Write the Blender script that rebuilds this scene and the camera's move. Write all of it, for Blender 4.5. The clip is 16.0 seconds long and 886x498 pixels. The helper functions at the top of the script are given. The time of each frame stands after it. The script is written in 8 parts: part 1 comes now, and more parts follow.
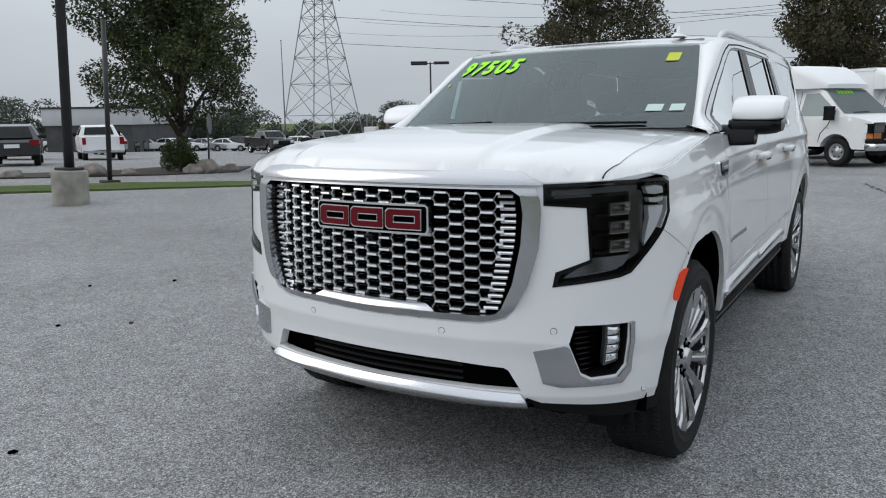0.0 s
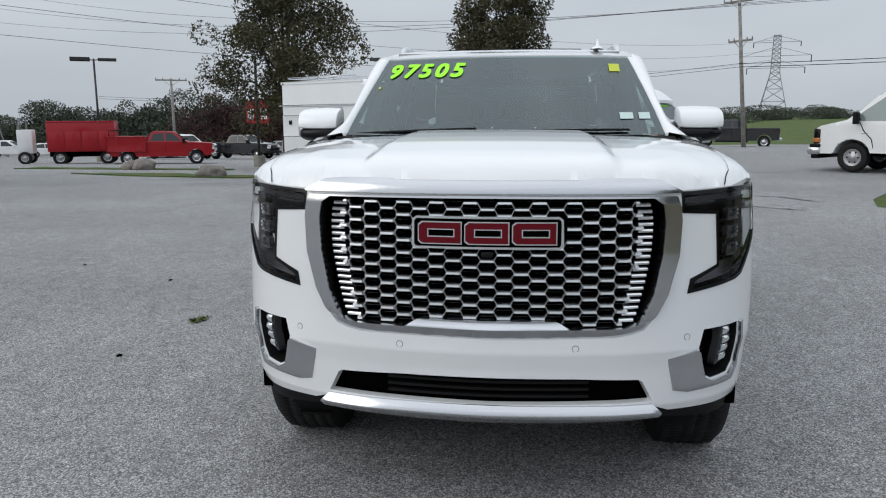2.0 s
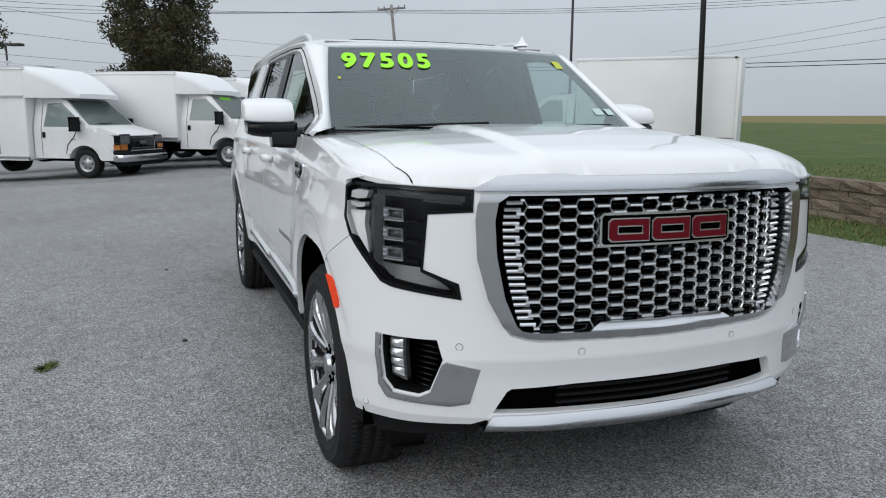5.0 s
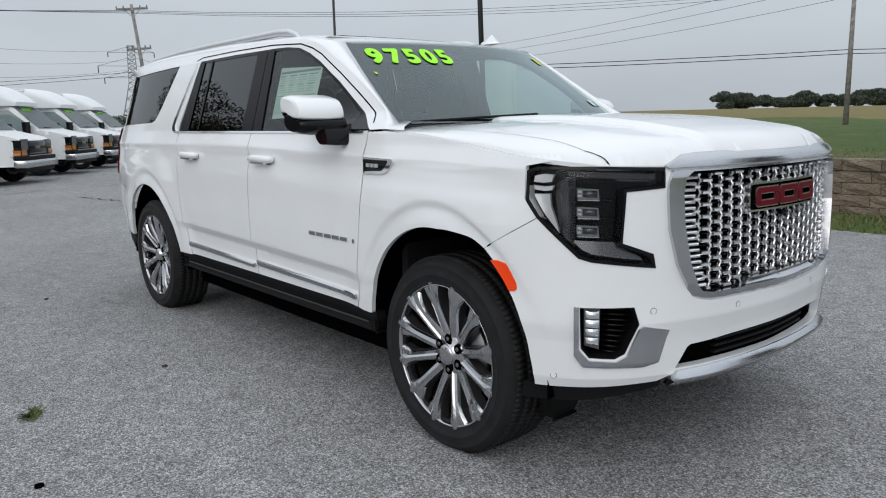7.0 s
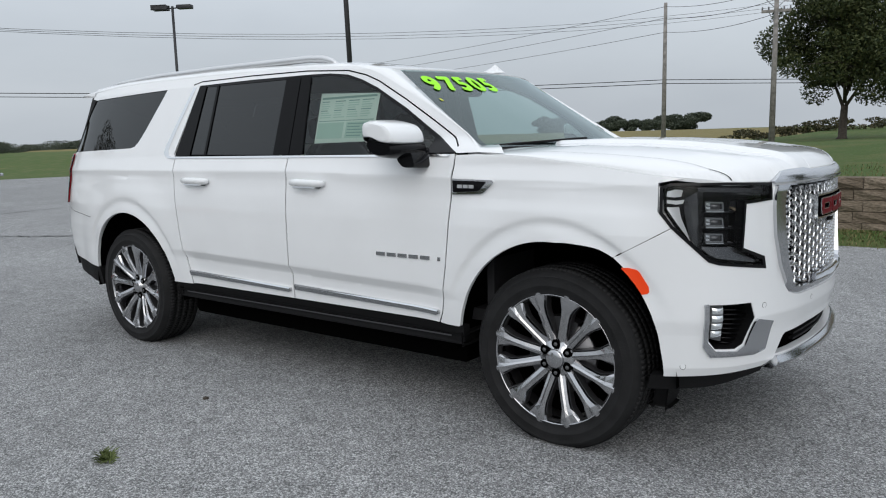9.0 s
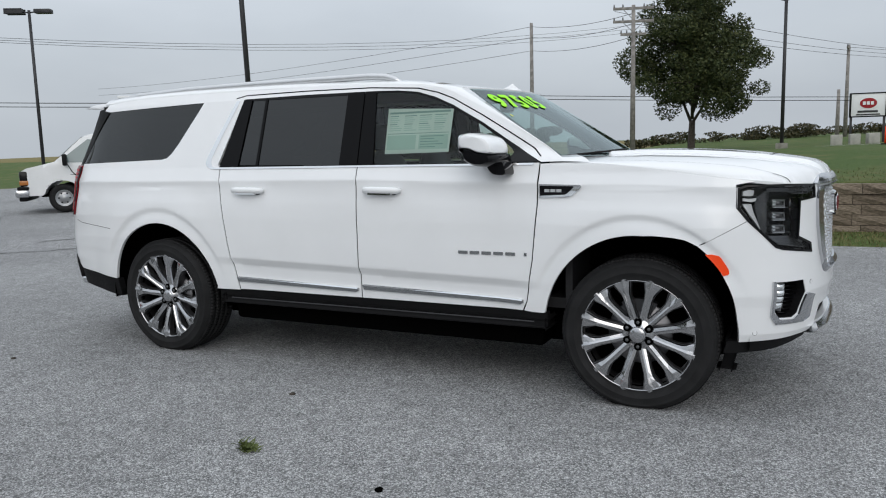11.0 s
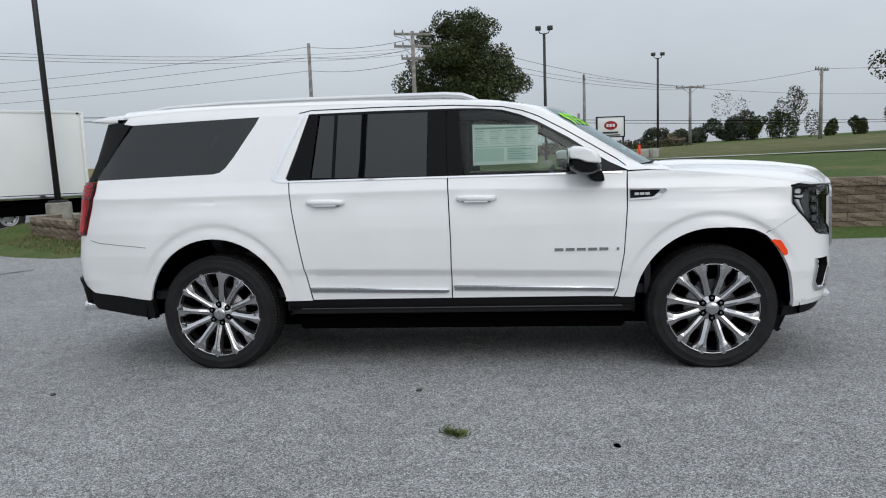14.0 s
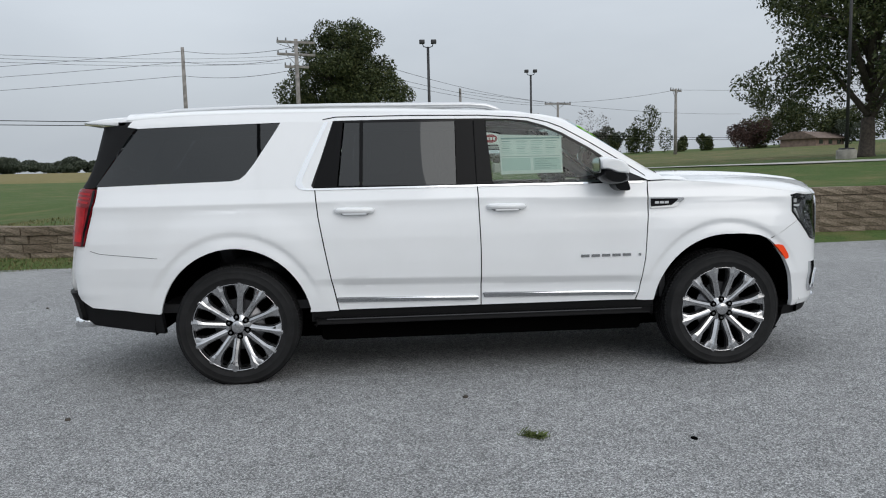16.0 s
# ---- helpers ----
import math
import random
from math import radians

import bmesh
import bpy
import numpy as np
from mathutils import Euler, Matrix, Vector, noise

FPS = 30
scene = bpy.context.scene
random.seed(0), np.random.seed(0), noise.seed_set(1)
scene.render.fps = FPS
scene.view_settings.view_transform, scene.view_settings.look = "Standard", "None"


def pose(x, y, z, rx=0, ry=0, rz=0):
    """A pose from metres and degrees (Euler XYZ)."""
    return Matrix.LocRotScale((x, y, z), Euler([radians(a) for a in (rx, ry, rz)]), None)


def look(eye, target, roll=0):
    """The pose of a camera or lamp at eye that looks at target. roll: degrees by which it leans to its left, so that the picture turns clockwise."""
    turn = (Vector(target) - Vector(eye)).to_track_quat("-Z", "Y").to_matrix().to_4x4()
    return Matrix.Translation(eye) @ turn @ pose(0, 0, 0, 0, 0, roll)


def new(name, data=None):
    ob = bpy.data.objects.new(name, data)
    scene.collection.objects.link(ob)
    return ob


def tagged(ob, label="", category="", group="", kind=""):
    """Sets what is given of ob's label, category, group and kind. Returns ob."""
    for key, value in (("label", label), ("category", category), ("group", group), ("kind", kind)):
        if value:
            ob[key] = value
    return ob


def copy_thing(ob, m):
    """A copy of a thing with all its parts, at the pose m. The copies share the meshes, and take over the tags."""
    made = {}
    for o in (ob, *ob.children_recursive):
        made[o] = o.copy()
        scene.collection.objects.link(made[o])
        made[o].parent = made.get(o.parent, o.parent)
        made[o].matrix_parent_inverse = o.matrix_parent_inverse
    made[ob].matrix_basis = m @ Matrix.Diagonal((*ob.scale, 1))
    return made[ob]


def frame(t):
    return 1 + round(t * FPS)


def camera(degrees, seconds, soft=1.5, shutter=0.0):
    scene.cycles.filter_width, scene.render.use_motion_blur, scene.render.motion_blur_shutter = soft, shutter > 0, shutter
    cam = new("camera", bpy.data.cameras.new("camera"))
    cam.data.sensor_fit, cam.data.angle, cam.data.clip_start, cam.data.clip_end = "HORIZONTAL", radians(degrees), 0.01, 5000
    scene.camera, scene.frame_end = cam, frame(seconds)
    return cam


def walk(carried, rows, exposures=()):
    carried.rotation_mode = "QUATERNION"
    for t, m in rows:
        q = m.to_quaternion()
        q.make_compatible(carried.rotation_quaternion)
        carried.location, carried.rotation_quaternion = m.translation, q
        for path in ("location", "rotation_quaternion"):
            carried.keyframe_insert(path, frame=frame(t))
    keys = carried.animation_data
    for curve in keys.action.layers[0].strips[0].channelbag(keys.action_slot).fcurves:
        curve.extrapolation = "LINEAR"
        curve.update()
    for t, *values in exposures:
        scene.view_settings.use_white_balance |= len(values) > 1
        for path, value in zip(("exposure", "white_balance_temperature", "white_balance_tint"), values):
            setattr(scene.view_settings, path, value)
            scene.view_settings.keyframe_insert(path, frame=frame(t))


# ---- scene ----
cam = camera(61.7, 16.0, soft=1.1)
PATH = [
    (0, (4.79, 1.613, 1.425), (3.116, 0.576, 1.077), -0.9),
    (0.5, (4.974, 1.224, 1.443), (3.197, 0.373, 1.096), -0.7),
    (1, (5.005, 0.807, 1.432), (3.141, 0.169, 1.088), -0.5),
    (1.5, (5.045, 0.429, 1.42), (3.119, 0.013, 1.081), -0.3),
    (2, (5.059, 0.093, 1.444), (3.102, -0.128, 1.099), -0.2),
    (2.5, (4.972, -0.023, 1.44), (3.003, -0.078, 1.093), 0.2),
    (3, (4.925, -0.15, 1.43), (2.957, -0.059, 1.084), 0.5),
    (3.5, (4.977, -0.512, 1.437), (3.021, -0.281, 1.091), 0.8),
    (4, (4.919, -0.846, 1.424), (2.985, -0.467, 1.081), 0.9),
    (4.2, (4.862, -0.991, 1.425), (2.941, -0.55, 1.082), 0.9),
    (6.5, (4.176, -2.562, 1.381), (2.563, -1.432, 1.032), -1.0),
    (7, (3.988, -2.884, 1.374), (2.474, -1.622, 1.034), -1.2),
    (7.5, (3.7, -3.154, 1.377), (2.286, -1.779, 1.05), -1.4),
    (8, (3.53, -3.463, 1.368), (2.196, -2.007, 1.051), -1.5),
    (8.5, (3.41, -3.672, 1.387), (2.147, -2.151, 1.086), -1.5),
    (11, (2.483, -4.904, 1.418), (1.611, -3.123, 1.155), -1.5),
    (11.5, (2.231, -5.232, 1.437), (1.461, -3.404, 1.177), -1.7),
    (12, (1.897, -5.448, 1.436), (1.231, -3.579, 1.181), -1.8),
    (12.5, (1.58, -5.641, 1.424), (1.017, -3.738, 1.178), -1.9),
    (13, (1.25, -5.81, 1.441), (0.792, -3.878, 1.202), -2.0),
    (13.5, (0.863, -5.889, 1.441), (0.518, -3.933, 1.207), -2.0),
    (14, (0.512, -5.978, 1.434), (0.279, -4.005, 1.202), -2.0),
    (14.5, (0.181, -6.076, 1.456), (0.054, -4.094, 1.225), -2.0),
    (15, (-0.125, -6.023, 1.436), (-0.157, -4.036, 1.208), -1.8),
    (15.5, (-0.355, -5.972, 1.447), (-0.303, -3.985, 1.225), -1.6),
    (16, (-0.622, -6.052, 1.449), (-0.49, -4.067, 1.236), -1.4),
]
walk(cam, [(t, look(eye, target, roll)) for t, eye, target, roll in PATH])


# ---- world and light ----
world = bpy.data.worlds.new("overcast_sky")
scene.world = world
world.use_nodes = True


def setup_world():
    nt = world.node_tree
    nt.nodes.clear()
    out = nt.nodes.new("ShaderNodeOutputWorld")
    bg = nt.nodes.new("ShaderNodeBackground")
    sky = nt.nodes.new("ShaderNodeTexSky")
    sky.sky_type = "NISHITA"
    sky.sun_disc = False
    sky.sun_elevation = radians(32)
    sky.sun_rotation = radians(150)
    sky.dust_density = 6.0
    tc = nt.nodes.new("ShaderNodeTexCoord")
    sep = nt.nodes.new("ShaderNodeSeparateXYZ")
    nt.links.new(tc.outputs["Generated"], sep.inputs[0])
    ramp = nt.nodes.new("ShaderNodeValToRGB")
    r = ramp.color_ramp
    r.elements[0].position, r.elements[0].color = 0.0, (0.53, 0.575, 0.625, 1)
    r.elements[1].position, r.elements[1].color = 1.0, (1.24, 1.31, 1.40, 1)
    e = r.elements.new(0.12)
    e.color = (0.58, 0.63, 0.685, 1)
    e = r.elements.new(0.35)
    e.color = (0.78, 0.845, 0.92, 1)
    nt.links.new(sep.outputs["Z"], ramp.inputs[0])
    # soft cloud banks
    mp = nt.nodes.new("ShaderNodeMapping")
    mp.inputs["Scale"].default_value = (1.2, 1.2, 3.5)
    nz = nt.nodes.new("ShaderNodeTexNoise")
    nz.inputs["Scale"].default_value = 1.6
    nz.inputs["Detail"].default_value = 5.0
    nt.links.new(tc.outputs["Generated"], mp.inputs[0])
    nt.links.new(mp.outputs[0], nz.inputs["Vector"])
    cr = nt.nodes.new("ShaderNodeValToRGB")
    cr.color_ramp.elements[0].position, cr.color_ramp.elements[0].color = 0.30, (0.89, 0.90, 0.915, 1)
    cr.color_ramp.elements[1].position, cr.color_ramp.elements[1].color = 0.70, (1.09, 1.09, 1.09, 1)
    nt.links.new(nz.outputs["Fac"], cr.inputs[0])
    mul = nt.nodes.new("ShaderNodeMix")
    mul.data_type, mul.blend_type = "RGBA", "MULTIPLY"
    mul.inputs["Factor"].default_value = 1.0
    nt.links.new(ramp.outputs[0], mul.inputs[6])
    nt.links.new(cr.outputs[0], mul.inputs[7])
    sc = nt.nodes.new("ShaderNodeMix")
    sc.data_type, sc.blend_type = "RGBA", "MULTIPLY"
    sc.inputs["Factor"].default_value = 1.0
    sc.inputs[7].default_value = (0.10, 0.10, 0.10, 1)
    nt.links.new(sky.outputs[0], sc.inputs[6])
    mix = nt.nodes.new("ShaderNodeMix")
    mix.data_type = "RGBA"
    mix.inputs["Factor"].default_value = 0.90
    nt.links.new(sc.outputs[2], mix.inputs[6])
    nt.links.new(mul.outputs[2], mix.inputs[7])
    nt.links.new(mix.outputs[2], bg.inputs["Color"])
    bg.inputs["Strength"].default_value = SKY
    nt.links.new(bg.outputs[0], out.inputs[0])


SKY = 1.0
setup_world()
sun = new("sun", bpy.data.lights.new("sun", "SUN"))
sun.data.energy = 0.6
sun.data.angle = radians(45)
sun.data.color = (1.0, 0.985, 0.965)
sun.matrix_world = look((0, 0, 30), (-5.0, 8.7, 23.8))


# ---- materials ----
def pbr(name, color, rough=0.5, metal=0.0, var=0.0, vscale=8.0, bump=0.0, bscale=60.0, color2=None, coat=0.0, spec=0.5,
        rvar=0.0, coords="Object", detail=6.0):
    m = bpy.data.materials.new(name)
    m.use_nodes = True
    nt = m.node_tree
    b = nt.nodes["Principled BSDF"]
    b.inputs["Base Color"].default_value = (*color, 1)
    b.inputs["Roughness"].default_value = rough
    b.inputs["Metallic"].default_value = metal
    b.inputs["Specular IOR Level"].default_value = spec
    b.inputs["Coat Weight"].default_value = coat
    b.inputs["Coat Roughness"].default_value = 0.03
    if var or color2 or bump or rvar:
        tc = nt.nodes.new("ShaderNodeTexCoord")
        nz = nt.nodes.new("ShaderNodeTexNoise")
        nz.inputs["Scale"].default_value = vscale
        nz.inputs["Detail"].default_value = detail
        nt.links.new(tc.outputs[coords], nz.inputs["Vector"])
        if var or color2:
            ramp = nt.nodes.new("ShaderNodeValToRGB")
            c2 = color2 or tuple(min(1, c * (1 + var)) for c in color)
            c1 = color if color2 else tuple(c * (1 - var) for c in color)
            ramp.color_ramp.elements[0].position, ramp.color_ramp.elements[0].color = 0.33, (*c1, 1)
            ramp.color_ramp.elements[1].position, ramp.color_ramp.elements[1].color = 0.67, (*c2, 1)
            nt.links.new(nz.outputs["Fac"], ramp.inputs[0])
            nt.links.new(ramp.outputs[0], b.inputs["Base Color"])
        if rvar:
            mr = nt.nodes.new("ShaderNodeMapRange")
            mr.inputs["To Min"].default_value = max(0.02, rough - rvar)
            mr.inputs["To Max"].default_value = min(1, rough + rvar)
            nt.links.new(nz.outputs["Fac"], mr.inputs["Value"])
            nt.links.new(mr.outputs[0], b.inputs["Roughness"])
        if bump:
            n2 = nt.nodes.new("ShaderNodeTexNoise")
            n2.inputs["Scale"].default_value = bscale
            n2.inputs["Detail"].default_value = 4.0
            nt.links.new(tc.outputs[coords], n2.inputs["Vector"])
            bp = nt.nodes.new("ShaderNodeBump")
            bp.inputs["Strength"].default_value = bump
            bp.inputs["Distance"].default_value = 0.01
            nt.links.new(n2.outputs["Fac"], bp.inputs["Height"])
            nt.links.new(bp.outputs[0], b.inputs["Normal"])
    return m


def glass(name, tint, base=0.06, ior=1.5, sheen=(0.95, 0.97, 0.97)):
    """A thin pane: tinted see-through with a clear reflection."""
    m = bpy.data.materials.new(name)
    m.use_nodes = True
    nt = m.node_tree
    nt.nodes.clear()
    out = nt.nodes.new("ShaderNodeOutputMaterial")
    tr = nt.nodes.new("ShaderNodeBsdfTransparent")
    tr.inputs[0].default_value = (*tint, 1)
    gl = nt.nodes.new("ShaderNodeBsdfGlossy")
    gl.inputs["Roughness"].default_value = 0.01
    gl.inputs["Color"].default_value = (*sheen, 1)
    fr = nt.nodes.new("ShaderNodeFresnel")
    fr.inputs[0].default_value = ior
    add = nt.nodes.new("ShaderNodeMath")
    add.operation = "ADD"
    add.inputs[1].default_value = base
    add.use_clamp = True
    nt.links.new(fr.outputs[0], add.inputs[0])
    mx = nt.nodes.new("ShaderNodeMixShader")
    nt.links.new(add.outputs[0], mx.inputs[0])
    nt.links.new(tr.outputs[0], mx.inputs[1])
    nt.links.new(gl.outputs[0], mx.inputs[2])
    nt.links.new(mx.outputs[0], out.inputs[0])
    return m


def asphalt_material(name, dark, light, patch, scale=1.0):
    m = bpy.data.materials.new(name)
    m.use_nodes = True
    nt = m.node_tree
    b = nt.nodes["Principled BSDF"]
    b.inputs["Roughness"].default_value = 0.85
    b.inputs["Specular IOR Level"].default_value = 0.35
    tc = nt.nodes.new("ShaderNodeTexCoord")
    vo = nt.nodes.new("ShaderNodeTexVoronoi")
    vo.inputs["Scale"].default_value = 125 * scale
    vo.inputs["Randomness"].default_value = 1.0
    nt.links.new(tc.outputs["Object"], vo.inputs["Vector"])
    sp = nt.nodes.new("ShaderNodeSeparateColor")
    nt.links.new(vo.outputs["Color"], sp.inputs[0])
    ramp = nt.nodes.new("ShaderNodeValToRGB")
    rr = ramp.color_ramp
    rr.elements[0].position, rr.elements[0].color = 0.0, (*dark, 1)
    rr.elements[1].position, rr.elements[1].color = 1.0, (*light, 1)
    mid = rr.elements.new(0.55)
    mid.color = (*[0.55 * d + 0.45 * l for d, l in zip(dark, light)], 1)
    nt.links.new(sp.outputs[0], ramp.inputs[0])
    # darker binder between the stones
    de = nt.nodes.new("ShaderNodeMapRange")
    de.inputs["From Min"].default_value, de.inputs["From Max"].default_value = 0.25, 0.75
    de.inputs["To Min"].default_value, de.inputs["To Max"].default_value = 1.0, 0.50
    nt.links.new(vo.outputs["Distance"], de.inputs["Value"])
    m1 = nt.nodes.new("ShaderNodeMix")
    m1.data_type, m1.blend_type = "RGBA", "MULTIPLY"
    m1.inputs["Factor"].default_value = 1.0
    nt.links.new(ramp.outputs[0], m1.inputs[6])
    nt.links.new(de.outputs[0], m1.inputs[7])
    # broad wear and stains
    big = nt.nodes.new("ShaderNodeTexNoise")
    big.inputs["Scale"].default_value = 0.35
    big.inputs["Detail"].default_value = 8.0
    big.inputs["Roughness"].default_value = 0.62
    nt.links.new(tc.outputs["Object"], big.inputs["Vector"])
    br = nt.nodes.new("ShaderNodeValToRGB")
    br.color_ramp.elements[0].position, br.color_ramp.elements[0].color = 0.32, (1 - patch, 1 - patch, 1 - patch, 1)
    br.color_ramp.elements[1].position, br.color_ramp.elements[1].color = 0.66, (1 + patch, 1 + patch, 1 + patch, 1)
    nt.links.new(big.outputs["Fac"], br.inputs[0])
    m2 = nt.nodes.new("ShaderNodeMix")
    m2.data_type, m2.blend_type = "RGBA", "MULTIPLY"
    m2.inputs["Factor"].default_value = 1.0
    nt.links.new(m1.outputs[2], m2.inputs[6])
    nt.links.new(br.outputs[0], m2.inputs[7])
    mid_n = nt.nodes.new("ShaderNodeTexNoise")
    mid_n.inputs["Scale"].default_value = 7.0
    mid_n.inputs["Detail"].default_value = 6.0
    nt.links.new(tc.outputs["Object"], mid_n.inputs["Vector"])
    mr = nt.nodes.new("ShaderNodeValToRGB")
    mr.color_ramp.elements[0].position, mr.color_ramp.elements[0].color = 0.3, (0.88, 0.88, 0.88, 1)
    mr.color_ramp.elements[1].position, mr.color_ramp.elements[1].color = 0.7, (1.12, 1.12, 1.12, 1)
    nt.links.new(mid_n.outputs["Fac"], mr.inputs[0])
    m3 = nt.nodes.new("ShaderNodeMix")
    m3.data_type, m3.blend_type = "RGBA", "MULTIPLY"
    m3.inputs["Factor"].default_value = 1.0
    nt.links.new(m2.outputs[2], m3.inputs[6])
    nt.links.new(mr.outputs[0], m3.inputs[7])
    # larger stones showing through
    v2 = nt.nodes.new("ShaderNodeTexVoronoi")
    v2.inputs["Scale"].default_value = 62 * scale
    nt.links.new(tc.outputs["Object"], v2.inputs["Vector"])
    s2 = nt.nodes.new("ShaderNodeSeparateColor")
    nt.links.new(v2.outputs["Color"], s2.inputs[0])
    r2 = nt.nodes.new("ShaderNodeMapRange")
    r2.inputs["To Min"].default_value, r2.inputs["To Max"].default_value = 0.80, 1.20
    nt.links.new(s2.outputs[1], r2.inputs["Value"])
    m4 = nt.nodes.new("ShaderNodeMix")
    m4.data_type, m4.blend_type = "RGBA", "MULTIPLY"
    m4.inputs["Factor"].default_value = 1.0
    nt.links.new(m3.outputs[2], m4.inputs[6])
    nt.links.new(r2.outputs[0], m4.inputs[7])
    nt.links.new(m4.outputs[2], b.inputs["Base Color"])
    bp = nt.nodes.new("ShaderNodeBump")
    bp.inputs["Strength"].default_value = 0.6
    bp.inputs["Distance"].default_value = 0.006
    bp.invert = True
    nt.links.new(vo.outputs["Distance"], bp.inputs["Height"])
    nt.links.new(bp.outputs[0], b.inputs["Normal"])
    return m


def grass_material(name, lo, hi, dry):
    m = bpy.data.materials.new(name)
    m.use_nodes = True
    nt = m.node_tree
    b = nt.nodes["Principled BSDF"]
    b.inputs["Roughness"].default_value = 0.9
    b.inputs["Specular IOR Level"].default_value = 0.2
    tc = nt.nodes.new("ShaderNodeTexCoord")
    n1 = nt.nodes.new("ShaderNodeTexNoise")
    n1.inputs["Scale"].default_value = 14.0
    n1.inputs["Detail"].default_value = 8.0
    n1.inputs["Roughness"].default_value = 0.7
    n2 = nt.nodes.new("ShaderNodeTexNoise")
    n2.inputs["Scale"].default_value = 0.75
    n2.inputs["Detail"].default_value = 10.0
    n2.inputs["Roughness"].default_value = 0.68
    for n in (n1, n2):
        nt.links.new(tc.outputs["Object"], n.inputs["Vector"])
    r1 = nt.nodes.new("ShaderNodeValToRGB")
    r1.color_ramp.elements[0].position, r1.color_ramp.elements[0].color = 0.3, (*lo, 1)
    r1.color_ramp.elements[1].position, r1.color_ramp.elements[1].color = 0.7, (*hi, 1)
    nt.links.new(n1.outputs["Fac"], r1.inputs[0])
    r2 = nt.nodes.new("ShaderNodeMapRange")
    r2.inputs["From Min"].default_value, r2.inputs["From Max"].default_value = 0.48, 0.68
    r2.inputs["To Max"].default_value = 0.75
    nt.links.new(n2.outputs["Fac"], r2.inputs["Value"])
    mx = nt.nodes.new("ShaderNodeMix")
    mx.data_type = "RGBA"
    nt.links.new(r2.outputs[0], mx.inputs["Factor"])
    nt.links.new(r1.outputs[0], mx.inputs[6])
    mx.inputs[7].default_value = (*dry, 1)
    nt.links.new(mx.outputs[2], b.inputs["Base Color"])
    bp = nt.nodes.new("ShaderNodeBump")
    bp.inputs["Strength"].default_value = 0.8
    bp.inputs["Distance"].default_value = 0.05
    nt.links.new(n1.outputs["Fac"], bp.inputs["Height"])
    nt.links.new(bp.outputs[0], b.inputs["Normal"])
    return m


def leaf_material(name, lo, hi):
    m = bpy.data.materials.new(name)
    m.use_nodes = True
    nt = m.node_tree
    b = nt.nodes["Principled BSDF"]
    b.inputs["Roughness"].default_value = 0.65
    b.inputs["Specular IOR Level"].default_value = 0.3
    g = nt.nodes.new("ShaderNodeNewGeometry")
    r = nt.nodes.new("ShaderNodeValToRGB")
    r.color_ramp.elements[0].color = (*lo, 1)
    r.color_ramp.elements[1].color = (*hi, 1)
    nt.links.new(g.outputs["Random Per Island"], r.inputs[0])
    nt.links.new(r.outputs[0], b.inputs["Base Color"])
    return m


WHITE = pbr("pearl_white_paint", (0.83, 0.842, 0.85), 0.30, coat=1.0, var=0.015, vscale=3.0)
VANWHITE = pbr("fleet_white_paint", (0.78, 0.79, 0.79), 0.35, var=0.04, vscale=2.0, rvar=0.1)
BOXWHITE = pbr("white_fibreglass_panel", (0.83, 0.845, 0.85), 0.6, var=0.02, vscale=1.3, rvar=0.1)
CHROME = pbr("bright_chrome", (0.82, 0.83, 0.84), 0.07, 1.0)
SATIN = pbr("satin_chrome", (0.58, 0.59, 0.61), 0.17, 1.0, rvar=0.05, vscale=20)
RAILSILVER = pbr("silver_rail_paint", (0.66, 0.67, 0.68), 0.28, 0.6)
TRIMGREY = pbr("brushed_grey_trim", (0.40, 0.41, 0.42), 0.25, 1.0)
LETTERGREY = pbr("dark_bright_lettering", (0.30, 0.31, 0.32), 0.25, 0.8)
WHEELGREY = pbr("grey_wheel_metal", (0.13, 0.13, 0.135), 0.32, 0.8, rvar=0.05, vscale=30)
WHEELMETAL = pbr("polished_wheel_metal", (0.52, 0.52, 0.53), 0.14, 1.0, rvar=0.04, vscale=30)
WHEELDARK = pbr("dark_wheel_paint", (0.05, 0.05, 0.053), 0.35, 0.6)
BLACK = pbr("black_textured_plastic", (0.005, 0.005, 0.0055), 0.65, spec=0.2, bump=0.15, bscale=300)
GLOSSBLACK = pbr("gloss_black_trim", (0.005, 0.005, 0.006), 0.10, spec=0.22)
# near-black with the shade of gaps and hollows in it; also for dark parts
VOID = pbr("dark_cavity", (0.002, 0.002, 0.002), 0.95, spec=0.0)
RUBBER = pbr("tyre_rubber", (0.013, 0.013, 0.0135), 0.7, spec=0.25, var=0.25, vscale=12, bump=0.2, bscale=120)
SEAT = pbr("black_seat_leather", (0.02, 0.02, 0.022), 0.5, var=0.2, vscale=6)
DASH = pbr("dark_dashboard_vinyl", (0.015, 0.015, 0.017), 0.6, bump=0.1, bscale=200)
REDEMBLEM = pbr("red_emblem_enamel", (0.12, 0.004, 0.010), 0.4, spec=0.15)
GRILLEMETAL = pbr("grille_silver", (0.80, 0.81, 0.82), 0.24, 1.0)
ORANGE = pbr("amber_marker_plastic", (0.90, 0.060, 0.004), 0.35, spec=0.3)
AMBERLAMP = pbr("amber_lamp_lens", (0.42, 0.14, 0.02), 0.2, coat=0.5)
TAILRED = pbr("red_tail_lens", (0.22, 0.004, 0.010), 0.25, spec=0.3, coat=0.2, var=0.3, vscale=9)
TAILBRIGHT = pbr("bright_red_lens", (0.42, 0.008, 0.014), 0.3, spec=0.3, var=0.35, vscale=14)
LAMPCLEAR = pbr("lamp_reflector", (0.75, 0.78, 0.80), 0.12, 0.8)
LEDWHITE = pbr("white_light_guide", (0.82, 0.83, 0.84), 0.15, 0.1)
